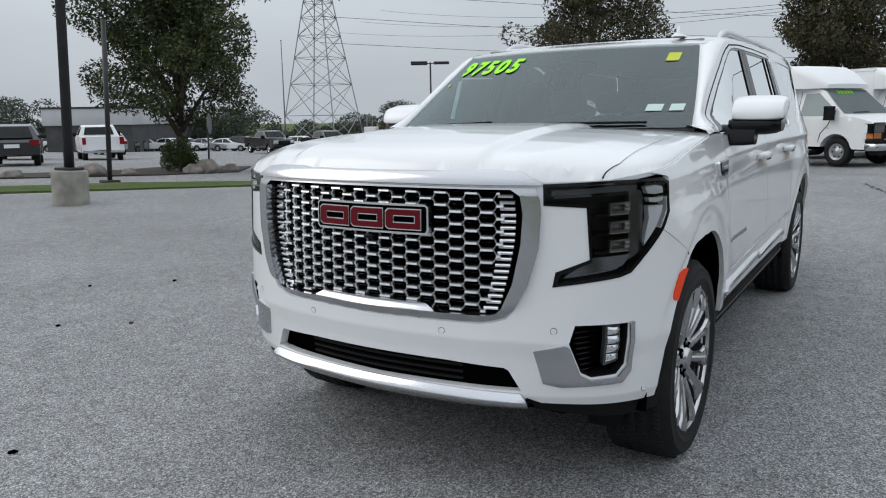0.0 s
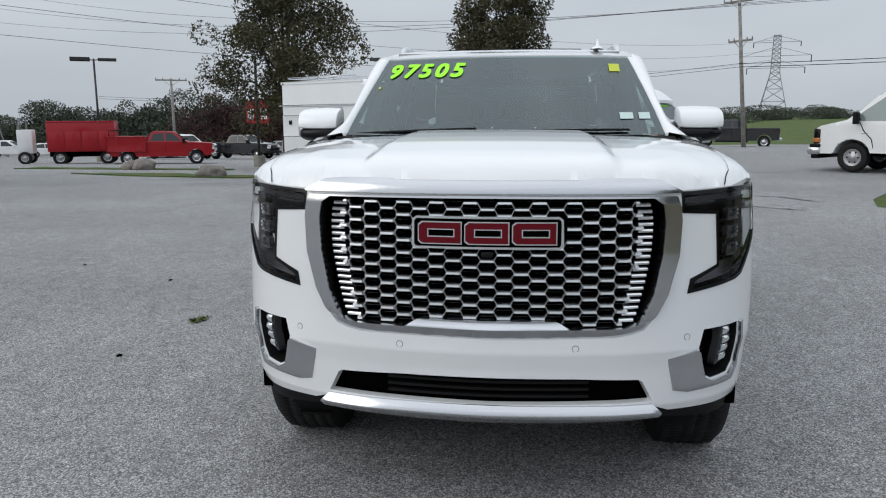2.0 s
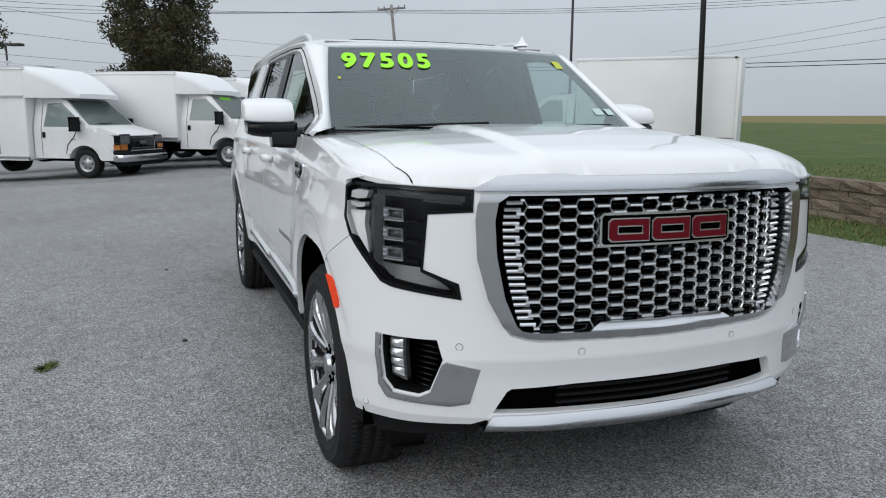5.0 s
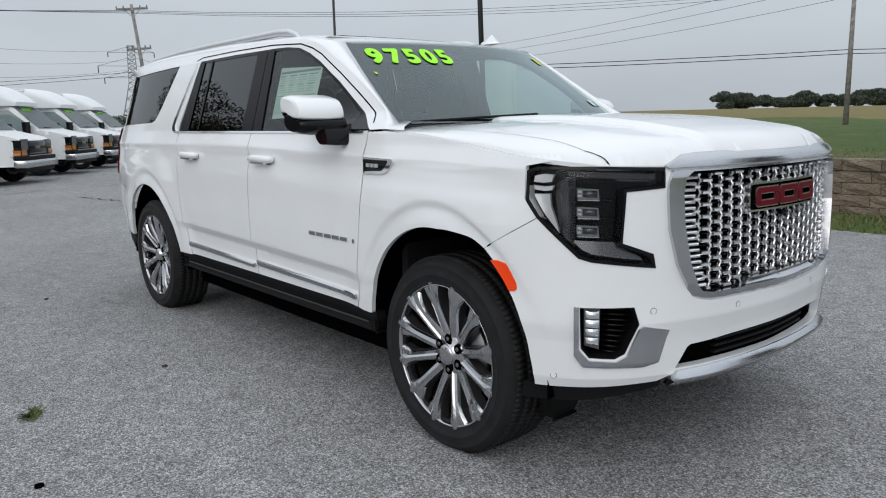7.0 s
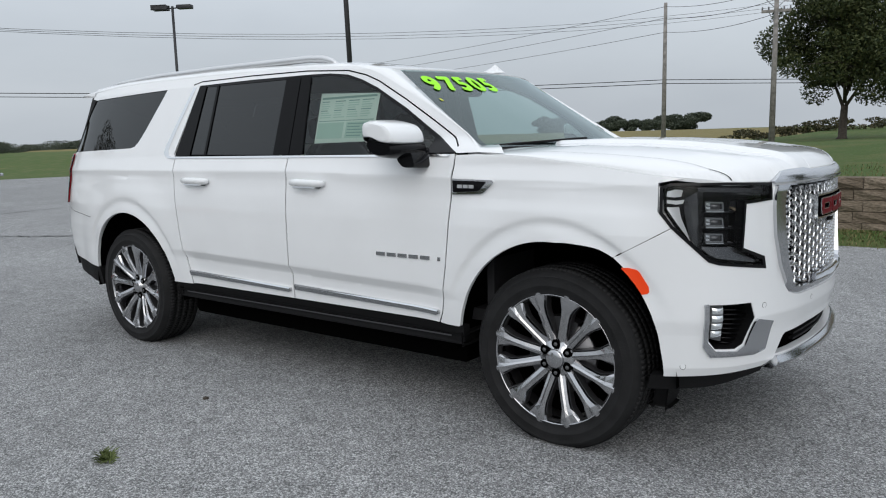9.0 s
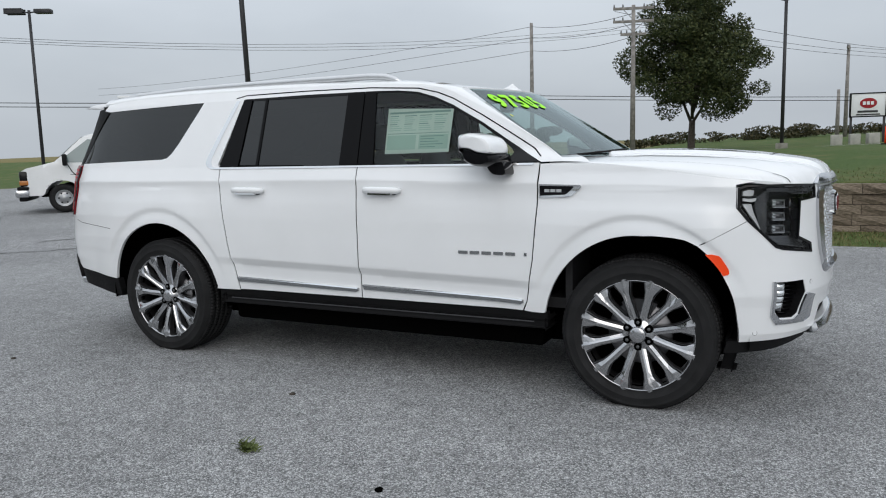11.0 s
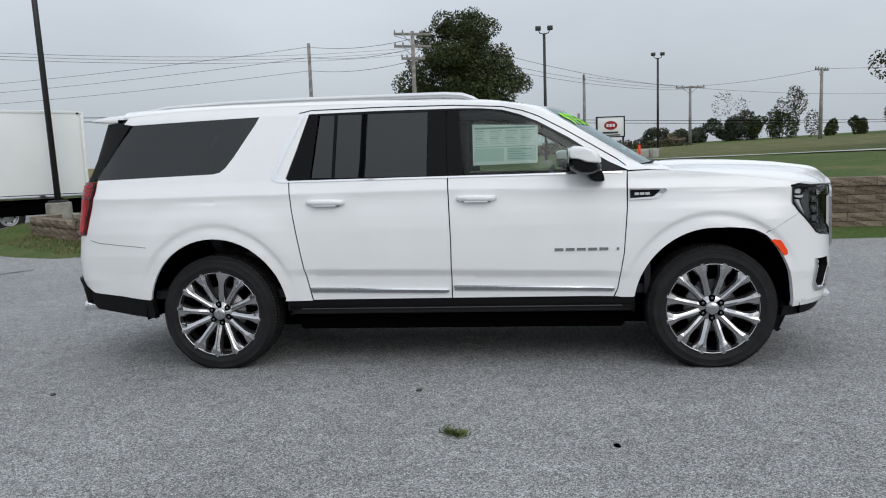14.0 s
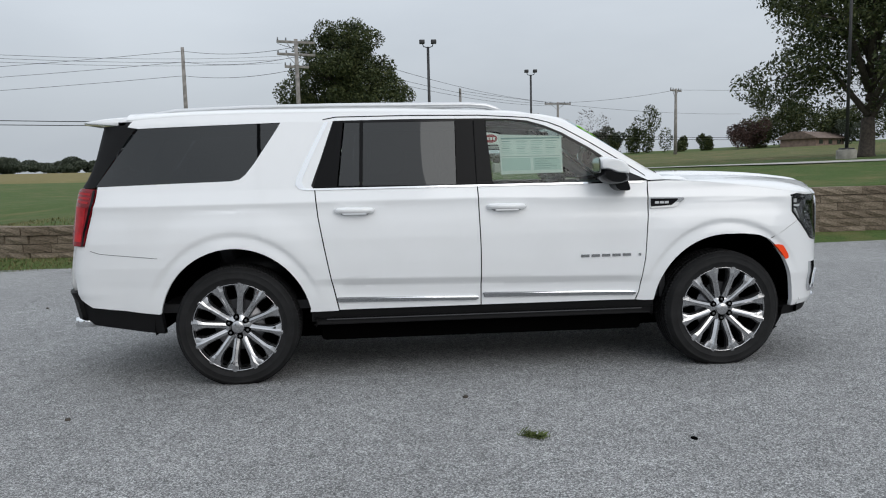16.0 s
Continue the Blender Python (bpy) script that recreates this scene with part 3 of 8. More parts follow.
def body_sides():
    for sg in (-1, 1):
        fn = side_fn(sg)
        # front fender
        o = [(1.070, .505), (1.092, .56), (1.134, .80), (1.158, 1.10), (1.16, 1.25), (1.162, 1.332), (1.30, 1.336), (1.5, 1.322), (1.8, 1.292), (2.1, 1.250), (2.28, 1.230)]
        o += [(xu(1.175), 1.214), (xu(1.175), 1.10), (xu(1.1215), 1.0365), SEAM]
        a = [p for p in front_arch(40, 170, 60) if p[0] < SEAM[0] - .003]
        o += a + [(1.188, .50), (1.12, .50)]
        p = part("front_fender", warp(flat_panel(o, step=.013, cuts=WING_CUTS), fn), WHITE, suv)
        # doors
        o = [(-.022, .505), (-.018, .9), (-.03, 1.31), (-.03, BELT), (1.155, BELT), (1.15, 1.25), (1.15, 1.10), (1.127, .80), (1.085, .56), (1.06, .505)]
        door = part("front_door", warp(flat_panel(o, step=.025, cuts=DOOR_CUTS + WING_CUTS), fn), WHITE, suv)
        o = [(-1.005, .505), (-1.05, .72), (-1.088, .93), (-1.125, 1.15), (-1.142, BELT), (-.038, BELT), (-.038, 1.31), (-.026, .9), (-.03, .505)]
        rdoor = part("rear_door", warp(flat_panel(o, step=.025, cuts=DOOR_CUTS + BELT_CUTS), fn), WHITE, suv)
        # quarter panel with roof rail band and windscreen pillar, quarter window left open
        top = [(-2.40, 1.838), (-2.0, 1.856), (-1.6, 1.862), (-1.0, 1.862), (-.5, 1.856), (0, 1.846), (.36, 1.826), (.50, 1.795), (.58, 1.765), (.77, 1.665), (.965, 1.55), (1.16, 1.43), (1.29, 1.345)]
        inner = [(1.165, 1.342), (1.05, 1.40), (.93, 1.478), (.78, 1.577), (.58, 1.69), (.46, 1.742), (.34, 1.778), (.2, 1.794), (.04, 1.800), (-.5, 1.806), (-1.015, 1.803), (-1.10, 1.55), (-1.17, 1.36), (-1.15, BELT), (-1.133, 1.15), (-1.096, .93), (-1.058, .72), (-1.013, .50)]
        o = top + inner + [(-1.205, .50)] + [p for p in rear_arch(12, 168)] + [(-2.218, .518), (-2.45, .545), (-2.70, .565), (-2.80, .62), (-2.82, .80), (-2.80, .985), (-2.712, .985), (-2.635, 1.29), (-2.63, 1.375), (-2.63, 1.386), (-1.70, 1.405), (-1.65, 1.415), (-1.61, 1.445), (-1.55, 1.52), (-1.40, 1.745), (-1.37, 1.797), (-2.36, 1.775), (-2.44, 1.788)]
        hole = [(-2.655, 1.388), (-2.36, 1.772), (-1.37, 1.797), (-1.40, 1.745), (-1.55, 1.52), (-1.61, 1.445), (-1.65, 1.415), (-1.70, 1.405)]
        part("quarter_panel", warp(flat_panel(o, step=.016, cuts=BELT_CUTS), fn), WHITE, suv)
        hole_in = [(x, z) for x, z in hole]
        part("quarter_glass", warp(flat_panel(hole_in, step=.06, rim=.0), lambda a, b, c: fn(a, b, c + .006)), PRIVACY, suv, "dark tinted rear quarter window")
        # dark gaps between the panels
        for line, w, c in (([(-.026, .512), (-.022, .9), (-.034, 1.31), (-.034, 1.333)], .006, .006), ([(1.066, .512), (1.089, .56), (1.131, .80), (1.154, 1.10), (1.155, 1.25), (1.159, 1.332)], .006, .006),
                           ([(-1.010, .512), (-1.054, .72), (-1.092, .93), (-1.129, 1.15), (-1.146, 1.333)], .006, .006), ([(xu(1.122), 1.036), SEAM], .0026, .004),
                           ([(-2.67, .957), (-2.60, .938), (-2.20, .902)], .0016, -.001),
                           ([(1.157, 1.335), (1.15, 1.375), (1.10, 1.418), (.95, 1.513), (.77, 1.622), (.58, 1.727), (.48, 1.766), (.34, 1.80), (0, 1.823), (-.5, 1.831), (-1.0, 1.829), (-1.085, 1.812)], .0036, -.001)):
            n = [Vector((b[1] - a[1], a[0] - b[0])).normalized() * w for a, b in zip(line, line[1:])]
            n = [n[0]] + [(a + b) / 2 for a, b in zip(n, n[1:])] + [n[-1]]
            o = [(x + v.x, z + v.y) for (x, z), v in zip(line, n)] + [(x - v.x, z - v.y) for (x, z), v in zip(line, n)][::-1]
            part("panel_gap", warp(flat_panel(o, step=.05, rim=0), lambda a, b, _, c=c: fn(a, b, c)), VOID, suv)
        # side windows
        g = [(.082, 1.343), (.048, 1.785), (.19, 1.786), (.33, 1.770), (.45, 1.733), (.57, 1.682), (.77, 1.567), (.92, 1.467), (1.0, 1.40), (.965, 1.343)]
        part("window_glass", warp(flat_panel(g, step=.06, rim=0), lambda a, b, c: fn(a, b, c + .008)), SIDEGLASS, door, "clear front door glass")
        g = [(-.822, 1.352), (-.808, 1.795), (-.172, 1.79), (-.18, 1.345)]
        part("window_glass", warp(flat_panel(g, step=.06, rim=0), lambda a, b, c: fn(a, b, c + .008)), PRIVACY, rdoor, "dark tinted rear door glass")
        g = [(-.985, 1.355), (-.935, 1.797), (-.832, 1.797), (-.846, 1.353)]
        part("window_glass", warp(flat_panel(g, step=.06, rim=0), lambda a, b, c: fn(a, b, c + .008)), PRIVACY, rdoor, "dark tinted fixed quarter light")
        for g, pr, nm in (([(-1.155, 1.345), (-1.02, 1.798), (-.947, 1.798), (-.997, 1.348)], rdoor, "pillar_trim"), ([(-.844, 1.352), (-.830, 1.797), (-.810, 1.797), (-.824, 1.352)], rdoor, "divider_bar"),
                      ([(-.176, 1.345), (-.168, 1.795), (-.045, 1.795), (-.042, 1.345)], rdoor, "pillar_trim"), ([(-.035, 1.345), (-.037, 1.795), (.042, 1.793), (.075, 1.345)], door, "pillar_trim")):
            part(nm, warp(flat_panel(g, step=.08, rim=.015), lambda a, b, c: fn(a, b, c + .002)), PILLARBLACK, pr, "gloss black pillar trim")
        # black seal round the glass and the sail at the mirror
        seal = [(1.165, 1.345), (1.05, 1.403), (.93, 1.481), (.78, 1.58), (.58, 1.693), (.46, 1.745), (.34, 1.781), (.2, 1.797), (.04, 1.803), (-1.01, 1.806), (-1.0, 1.79), (.05, 1.785), (.19, 1.782), (.33, 1.766), (.45, 1.729), (.57, 1.677), (.77, 1.562), (.92, 1.462), (.985, 1.40), (.955, 1.345)]
        part("window_seal", warp(flat_panel(seal, step=.08, rim=.012), lambda a, b, c: fn(a, b, c + .004)), GLOSSBLACK, suv, "black window surround")
        # chrome belt strip and its sweep up the rear pillar
        strip = [(-1.215, 1.343), (-1.20, 1.331), (1.12, 1.327), (1.13, 1.338)]
        part("belt_trim", warp(flat_panel(strip, step=.08, rim=.02), lambda a, b, c: fn(a, b, c - .006)), CHROME, suv, "thin chrome strip below the side windows")
        sweep = [(-1.215, 1.331), (-1.255, 1.345), (-1.275, 1.372), (-1.268, 1.41), (-1.20, 1.55), (-1.075, 1.795), (-1.045, 1.795), (-1.165, 1.55), (-1.225, 1.41), (-1.228, 1.38), (-1.215, 1.352), (-1.185, 1.343)]
        part("pillar_chrome", warp(flat_panel(sweep, step=.04, rim=.012), lambda a, b, c: fn(a, b, c - .005)), CHROME, suv, "chrome trim on the rear pillar")
        # lower door trim: grey body, with its highlight as a separate bright strip
        for x0, x1, pr in ((-1.022, -.045, rdoor), (-.014, 1.067, door)):
            t = [(x0, .588), (x0 + .01, .560), (x1 - .02, .541), (x1, .548), (x1, .566), (x0 + .02, .592)]
            part("door_trim", warp(flat_panel(t, step=.08, rim=.02), lambda a, b, c: fn(a, b, c - .012 if c == 0 else c)), TRIMGREY, pr, "chrome strip low on the door")
            t = [(x0 + .004, .592), (x0 + .02, .595), (x1 - .002, .570), (x1 - .002, .563), (x0 + .012, .585)]
            part("trim_edge", warp(flat_panel(t, step=.08, rim=.02), lambda a, b, c: fn(a, b, (-.014 - .5 * max(0, .58 - b)) if c == 0 else c)), CHROME, pr, "bright strip for the highlight along the top of the door trim")
        # handles
        for x0, pr in ((-1.01, rdoor), (.03, door)):
            h = bmesh.new()
            pts = [(x0, 1.188), (x0 + .02, 1.190), (x0 + .07, 1.190), (x0 + .19, 1.187), (x0 + .24, 1.186), (x0 + .258, 1.185)]
            off = [.004, .028, .034, .034, .028, .004]
            add_tube(h, [Vector(fn(a, b, -o)) for (a, b), o in zip(pts, off)], [.014, .020, .022, .022, .020, .014], 10)
            hd = part("door_handle", h, WHITE, pr)
            # flat grey strip painted where the handle shades the door
            sh = [(x0 + .025, 1.168), (x0 + .232, 1.164), (x0 + .215, 1.156), (x0 + .045, 1.159)]
            part("handle_recess", warp(flat_panel(sh, step=.05, rim=0), lambda a, b, c: fn(a, b, -.002)), LAMPGREY, hd, "grey strip for the shade under the handle")
            bar = [(x0 + .05, 1.172), (x0 + .21, 1.170), (x0 + .21, 1.160), (x0 + .05, 1.162)]
            part("handle_trim", warp(flat_panel(bar, step=.05, rim=.02), lambda a, b, c: fn(a, b, c - .045)), CHROME, hd, "chrome underside of the handle")
        # maker's badge on the fender: dark wedge in a chrome rim, lettering as plain bars
        b0 = [(1.168, 1.222), (1.40, 1.217), (1.408, 1.205), (1.355, 1.160), (1.33, 1.152), (1.168, 1.146)]
        bd = part("fender_vent", warp(flat_panel(b0, step=.05, rim=.02), lambda a, b, c: fn(a, b, c - .010)), CHROME, suv, "chrome fender vent surround")
        b1 = [(1.172, 1.213), (1.36, 1.210), (1.362, 1.203), (1.325, 1.170), (1.31, 1.164), (1.172, 1.158)]
        part("vent_insert", warp(flat_panel(b1, step=.05, rim=.01), lambda a, b, c: fn(a, b, c - .013)), GLOSSBLACK, bd, "gloss black vent insert")
        for k in range(3):
            x0 = 1.20 + .034 * k
            part("badge_bar", warp(flat_panel([(x0, 1.178), (x0 + .028, 1.178), (x0 + .028, 1.194), (x0, 1.194)], step=.05, rim=.004), lambda a, b, c: fn(a, b, c - .016)), RAILSILVER, bd)
        # model lettering on the door as six chrome bars
        for k in range(6):
            x0 = .675 + .0735 * k
            o = [(x0, .820), (x0 + .058, .820), (x0 + .058, .838), (x0, .838)] if k < 5 else [(x0 + .04, .820), (x0 + .055, .820), (x0 + .055, .838), (x0 + .04, .838)]
            part("letter_bar", warp(flat_panel(o, step=.05, rim=.006), lambda a, b, c: fn(a, b, c - .006)), LETTERGREY, door, "chrome lettering bar")
        # amber marker in the arch lip
        o = [(2.046, .868), (2.075, .870), (2.110, .863), (2.122, .852), (2.157, .796), (2.160, .776), (2.154, .768), (2.132, .764), (2.105, .803), (2.078, .836)]
        part("marker_lamp", warp(flat_panel(o, step=.02, rim=.02), lambda a, b, c: fn(a, b, c - .005)), ORANGE, suv, "amber side marker lamp")
        # sill, running board, arch liner
        o = [(-1.20, .50), (1.20, .50), (1.20, .415), (-1.20, .425)]
        part("sill_cladding", warp(flat_panel(o, step=.1, rim=.05), lambda a, b, c: fn(a, b, c + .02)), BLACK, suv, "black plastic sill")
        bm = box(-1.17, 1.19, sg * .78, sg * .925, .405, .452, .016)
        part("running_board", bm, BLACK, suv, "black power running board")
        part("board_strip", box(-1.10, 1.12, sg * .927, sg * .932, .436, .443), WHEELGREY, suv, "thin dull metal strip on the running board")
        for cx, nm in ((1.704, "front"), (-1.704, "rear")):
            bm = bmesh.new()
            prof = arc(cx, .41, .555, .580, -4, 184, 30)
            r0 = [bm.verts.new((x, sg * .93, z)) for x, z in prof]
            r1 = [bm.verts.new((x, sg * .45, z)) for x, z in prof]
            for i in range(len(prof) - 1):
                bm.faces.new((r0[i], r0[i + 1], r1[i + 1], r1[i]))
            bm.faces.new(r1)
            # liner with the shade of the arch included in its near-black colour
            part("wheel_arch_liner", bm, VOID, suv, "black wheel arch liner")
        # rear lower valance and flap ahead of the front wheel
        o = [(-2.212, .515), (-2.70, .555), (-2.80, .61), (-2.79, .48), (-2.72, .44), (-2.20, .38)]
        part("rear_valance", warp(flat_panel(o, step=.06, rim=.05), lambda a, b, c: fn(a, b, c + .01)), BLACK, suv)
        dam = warp(box(2.11, 2.17, sg * .62, sg * .86, .235, .42, .02), lambda x, y, z: Vector((x + .05 * (z - .235) / .185, sg * (.74 + (abs(y) - .74) * (.45 + .55 * (z - .235) / .185)), z)))
        part("air_dam", dam, BLACK, suv, "black air deflector ahead of the wheel")
        # tail lamp
        o = [(-2.64, 1.368), (-2.70, 1.376), (-2.83, 1.378), (-2.86, 1.30), (-2.86, 1.05), (-2.82, .99), (-2.715, .992), (-2.695, 1.10), (-2.645, 1.28)]
        tl = part("tail_lamp", warp(flat_panel(o, step=.03, rim=.03), lambda a, b, c: fn(a, b, c - .012)), TAILRED, suv, "dark red tail lamp")
        band = [(-2.64, 1.366), (-2.655, 1.367), (-2.662, 1.28), (-2.712, 1.10), (-2.728, .995), (-2.715, .994), (-2.695, 1.10), (-2.645, 1.28)]
        part("lamp_edge", warp(flat_panel(band, step=.03, rim=.01), lambda a, b, c: fn(a, b, c - .015)), GLOSSBLACK, tl, "black front edge of the tail lamp")
        for k in range(3):
            z0 = 1.335 - .028 * k
            o = [(-2.672 - .007 * k, z0 - .004), (-2.80, z0 + .006), (-2.80, z0 + .022), (-2.668 - .007 * k, z0 + .010)]
            part("lamp_rib", warp(flat_panel(o, step=.03, rim=.006), lambda a, b, c: fn(a, b, c - .016)), TAILBRIGHT, tl, "brighter red light rib")
        o = [(-2.735, 1.02), (-2.80, 1.02), (-2.815, 1.26), (-2.70, 1.25)]
        part("lamp_core", warp(flat_panel(o, step=.03, rim=.006), lambda a, b, c: fn(a, b, c - .014)), TAILBRIGHT, tl, "red reflector field")
        # roof rail
        xs = [-2.30, -2.24, -2.1, -1.6, -1.0, -.4, -.06, .06, .13, .19]
        dz = [-.004, .022, .036, .041, .043, .046, .047, .041, .024, -.004]
        bm = bmesh.new()
        zt = [float(np.interp(x, [-2.4, -1.6, -1, 0, .36], [1.842, 1.862, 1.862, 1.85, 1.832])) for x in xs]
        add_tube(bm, [(x, sg * .685, z + d + .004) for x, z, d in zip(xs, zt, dz)], [.014, .019] + [.022] * 6 + [.018, .012], 8)
        part("roof_rail", bm, RAILSILVER, suv, "low bright roof rail")
        # mirror
        mirror(sg, door)


def rounded_blob(sx, sy, sz, n=2.8, seg=20, rings=14):
    bm = bmesh.new()
    bmesh.ops.create_uvsphere(bm, u_segments=seg, v_segments=rings, radius=1.0)
    for v in bm.verts:
        v.co = Vector([math.copysign(abs(c) ** (2 / n), c) * s for c, s in zip(v.co, (sx, sy, sz))])
    return bm


def rounded_outline(pts, times=2):
    """Cut the corners of a closed outline until it runs smoothly."""
    for _ in range(times):
        out = []
        for (a0, b0), (a1, b1) in zip(pts, pts[1:] + pts[:1]):
            out += [(a0 * .8 + a1 * .2, b0 * .8 + b1 * .2), (a0 * .2 + a1 * .8, b0 * .2 + b1 * .8)]
        pts = out
    return pts


def side_loft(outline, stations, sg, lean=0.0):
    """A closed outline in x, z swept outwards through stations of (y, size)."""
    cx, cz = (sum(p[k] for p in outline) / len(outline) for k in (0, 1))
    bm = bmesh.new()
    rings = [[bm.verts.new((cx + (x - cx) * f - lean * (y - stations[0][0]), sg * y, cz + (z - cz) * f)) for x, z in outline] for y, f in stations]
    n = len(outline)
    for a, b in zip(rings, rings[1:]):
        for i in range(n):
            bm.faces.new((a[i], a[(i + 1) % n], b[(i + 1) % n], b[i]))
    bm.faces.new(rings[0])
    bm.faces.new(rings[-1][::-1])
    bmesh.ops.recalc_face_normals(bm, faces=bm.faces)
    return bm


def mirror(sg, door):
    cap = [(.775, 1.428), (.773, 1.494), (.822, 1.516), (.944, 1.486), (.982, 1.444), (.992, 1.388), (.897, 1.396), (.836, 1.424)]
    body = part("wing_mirror", side_loft(rounded_outline(cap), [(.925, .72), (.930, .90), (.948, .97), (1.0, 1.0), (1.085, .98), (1.130, .93), (1.152, .84), (1.158, .70)], sg, .06), WHITE, door, "white wing mirror with black base")
    low = [(.775, 1.434), (.845, 1.43), (.88, 1.404), (.992, 1.396), (.998, 1.345), (.94, 1.318), (.85, 1.322), (.778, 1.362)]
    part("mirror_base", side_loft(rounded_outline(low), [(.915, .85), (.93, .98), (1.0, 1.0), (1.075, .95), (1.122, .84), (1.146, .66)], sg, .06), GLOSSBLACK, body, "gloss black mirror shell")
    arm = [(.88, 1.375), (.985, 1.37), (1.012, 1.285), (1.000, 1.270), (.925, 1.272), (.885, 1.312)]
    part("mirror_arm", side_loft(rounded_outline(arm), [(.86, 1.0), (.93, 1.0), (.99, .97), (1.04, .86)], sg), GLOSSBLACK, body, "black mirror arm")
    gl = rounded_blob(.004, .105, .052, 4)
    bmesh.ops.translate(gl, vec=(.768, sg * 1.04, 1.452), verts=gl.verts)
    part("mirror_glass", gl, CHROME, body, "mirror glass")


def sym(pts):
    """An outline over both halves from the points of one half, centre first and last."""
    return [(-a, b) for a, b in pts[::-1] if a > 1e-6] + list(pts)


FRAME_OUT = [(0, 1.196), (.636, 1.191), (.650, 1.155), (.655, 1.11), (.648, .99), (.612, .862), (.560, .768), (.535, .740), (.49, .726), (.44, .718), (0, .712)]
FRAME_IN = [(0, 1.188), (.552, 1.186), (.584, 1.165), (.594, 1.108), (.587, 1.0), (.559, .865), (.520, .776), (.500, .759), (.46, .752), (.28, .750), (.235, .776), (0, .776)]
LAMP = [(.662, 1.194), (.90, 1.205), (1.118, 1.206), (1.156, 1.192), (1.153, 1.10), (1.107, 1.04), (.965, .905), (.925, .893), (.698, .862), (.712, .905), (.825, .948), (.812, 1.128), (.662, 1.138)]
FOG = [(.965, .726), (.772, .724), (.752, .66), (.797, .552), (.835, .534), (.93, .54), (.960, .575)]


def front_end():
    # painted fascia with openings for grille, lamps, fog pockets and lower intake
    o = sym([(0, 1.198), (.645, 1.196), (.90, 1.210), (1.12, 1.211), (1.173, 1.198), (1.170, 1.10), (1.120, 1.034), (ux(SEAM[0]) - .0005, SEAM[1] - .0008)] + [(ux(x), z) for x, z in front_arch(70, 3, 50) if x > SEAM[0] + .003] + [(ux(2.217), .42), (.95, .425), (.66, .435), (.612, .452), (0, .452)])
    holes = [[(-a, b) for a, b in FRAME_OUT[:0:-1] if a > 0] + FRAME_OUT]
    for s in (-1, 1):
        holes.append([(s * a, b) for a, b in LAMP])
        holes.append([(s * a, b) for a, b in FOG])
    holes.append(sym([(0, .573), (.30, .571), (.528, .562), (.543, .553), (.588, .478), (0, .473)]))
    # keep the openings clear of the outer edge
    o = [(a, b + .006) if b > 1.19 and abs(a) < .66 else (a, b) for a, b in o]
    part("front_fascia", warp(flat_panel(o, holes, step=.018, rim=.035), skin_fn), WHITE, suv, "white front bumper and fascia")
    # chrome surround of the grille, dished inwards
    ring = np.array([(a, b) for (a0, b0), (a1, b1) in zip(FRAME_OUT, FRAME_OUT[1:]) for a, b in zip(np.linspace(a0, a1, 40), np.linspace(b0, b1, 40))])

    def out_dist(u, z):
        return float(np.hypot(ring[:, 0] - abs(u), ring[:, 1] - z).min()) if z < 1.15 else max(0.0, .645 - abs(u))
    def dished(u, z, c):
        d, low = out_dist(u, z), smooth01(.80, .755, z)
        return shell(u, z, c - .016 + low * (.022 * max(0.0, 1 - d / .036) + .030 * min(1.0, max(0.0, d - .036) / .030)))
    part("grille_surround", warp(flat_panel([(-a, b) for a, b in FRAME_OUT[:0:-1] if a > 0] + FRAME_OUT, [[(-a, b) for a, b in FRAME_IN[:0:-1] if a > 0] + FRAME_IN], step=.03, rim=.06, step2=.009), dished), SATIN, suv, "broad satin chrome grille surround")
    # black sheet in place of the shade behind the mesh
    part("grille_cavity", warp(flat_panel(sym([(0, 1.19), (.62, 1.19), (.62, 1.0), (.53, .735), (0, .735)]), step=.06, rim=0), lambda u, z, c: shell(u, z, .075)), VOID, suv, "black sheet for the shade behind the grille")
    honeycomb()
    # black gap line under the bonnet strip
    part("bonnet_gap", warp(flat_panel(sym([(0, 1.206), (.66, 1.204), (.90, 1.212), (1.13, 1.216), (1.13, 1.204), (.90, 1.200), (.66, 1.190), (0, 1.186)]), step=.06, rim=0), lambda u, z, c: shell(u, z, .03)), VOID, suv)
    strip = sym([(0, 1.243), (.29, 1.243), (.36, 1.252), (.52, 1.250), (.585, 1.244), (.66, 1.206), (.655, 1.201), (0, 1.203)])
    part("bonnet_strip", warp(flat_panel(strip, step=.03, rim=.03, step2=.012), lambda u, z, c: shell(u, z, c - .016 - .010 * math.sin(math.pi * min(1, max(0, (z - 1.20) / .06))) + (z - 1.2) * .5)), SATIN, suv, "satin chrome strip on the bonnet edge")
    for s in (-1, 1):
        headlamp(s)
        foglamp(s)
        # parking sensors
        for u, z in ((.30, .682), (.70, .705), (1.06, .468)):
            p, q = shell(s * u, z, -.0005), shell(s * u, z, .01)
            part("parking_sensor", tube([p, q], .0125, 14), LAMPGREY, suv, smooth=False)
            part("sensor_face", tube([shell(s * u, z, -.001), q], .0105, 14), WHITE, suv, smooth=False)
    # lower intake: a black sheet gives the shade behind the slats
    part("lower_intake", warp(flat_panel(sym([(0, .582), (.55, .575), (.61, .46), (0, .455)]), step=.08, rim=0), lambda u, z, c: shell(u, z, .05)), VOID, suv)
    for z in (.496, .522, .548):
        bm = warp(flat_panel(sym([(0, z + .004), (.36, z + .004), (.36, z - .006), (0, z - .006)]), step=.08, rim=.03), lambda u, zz, c: shell(u, zz, .03 + c))
        part("intake_slat", bm, BLACK, suv, "black intake slat")
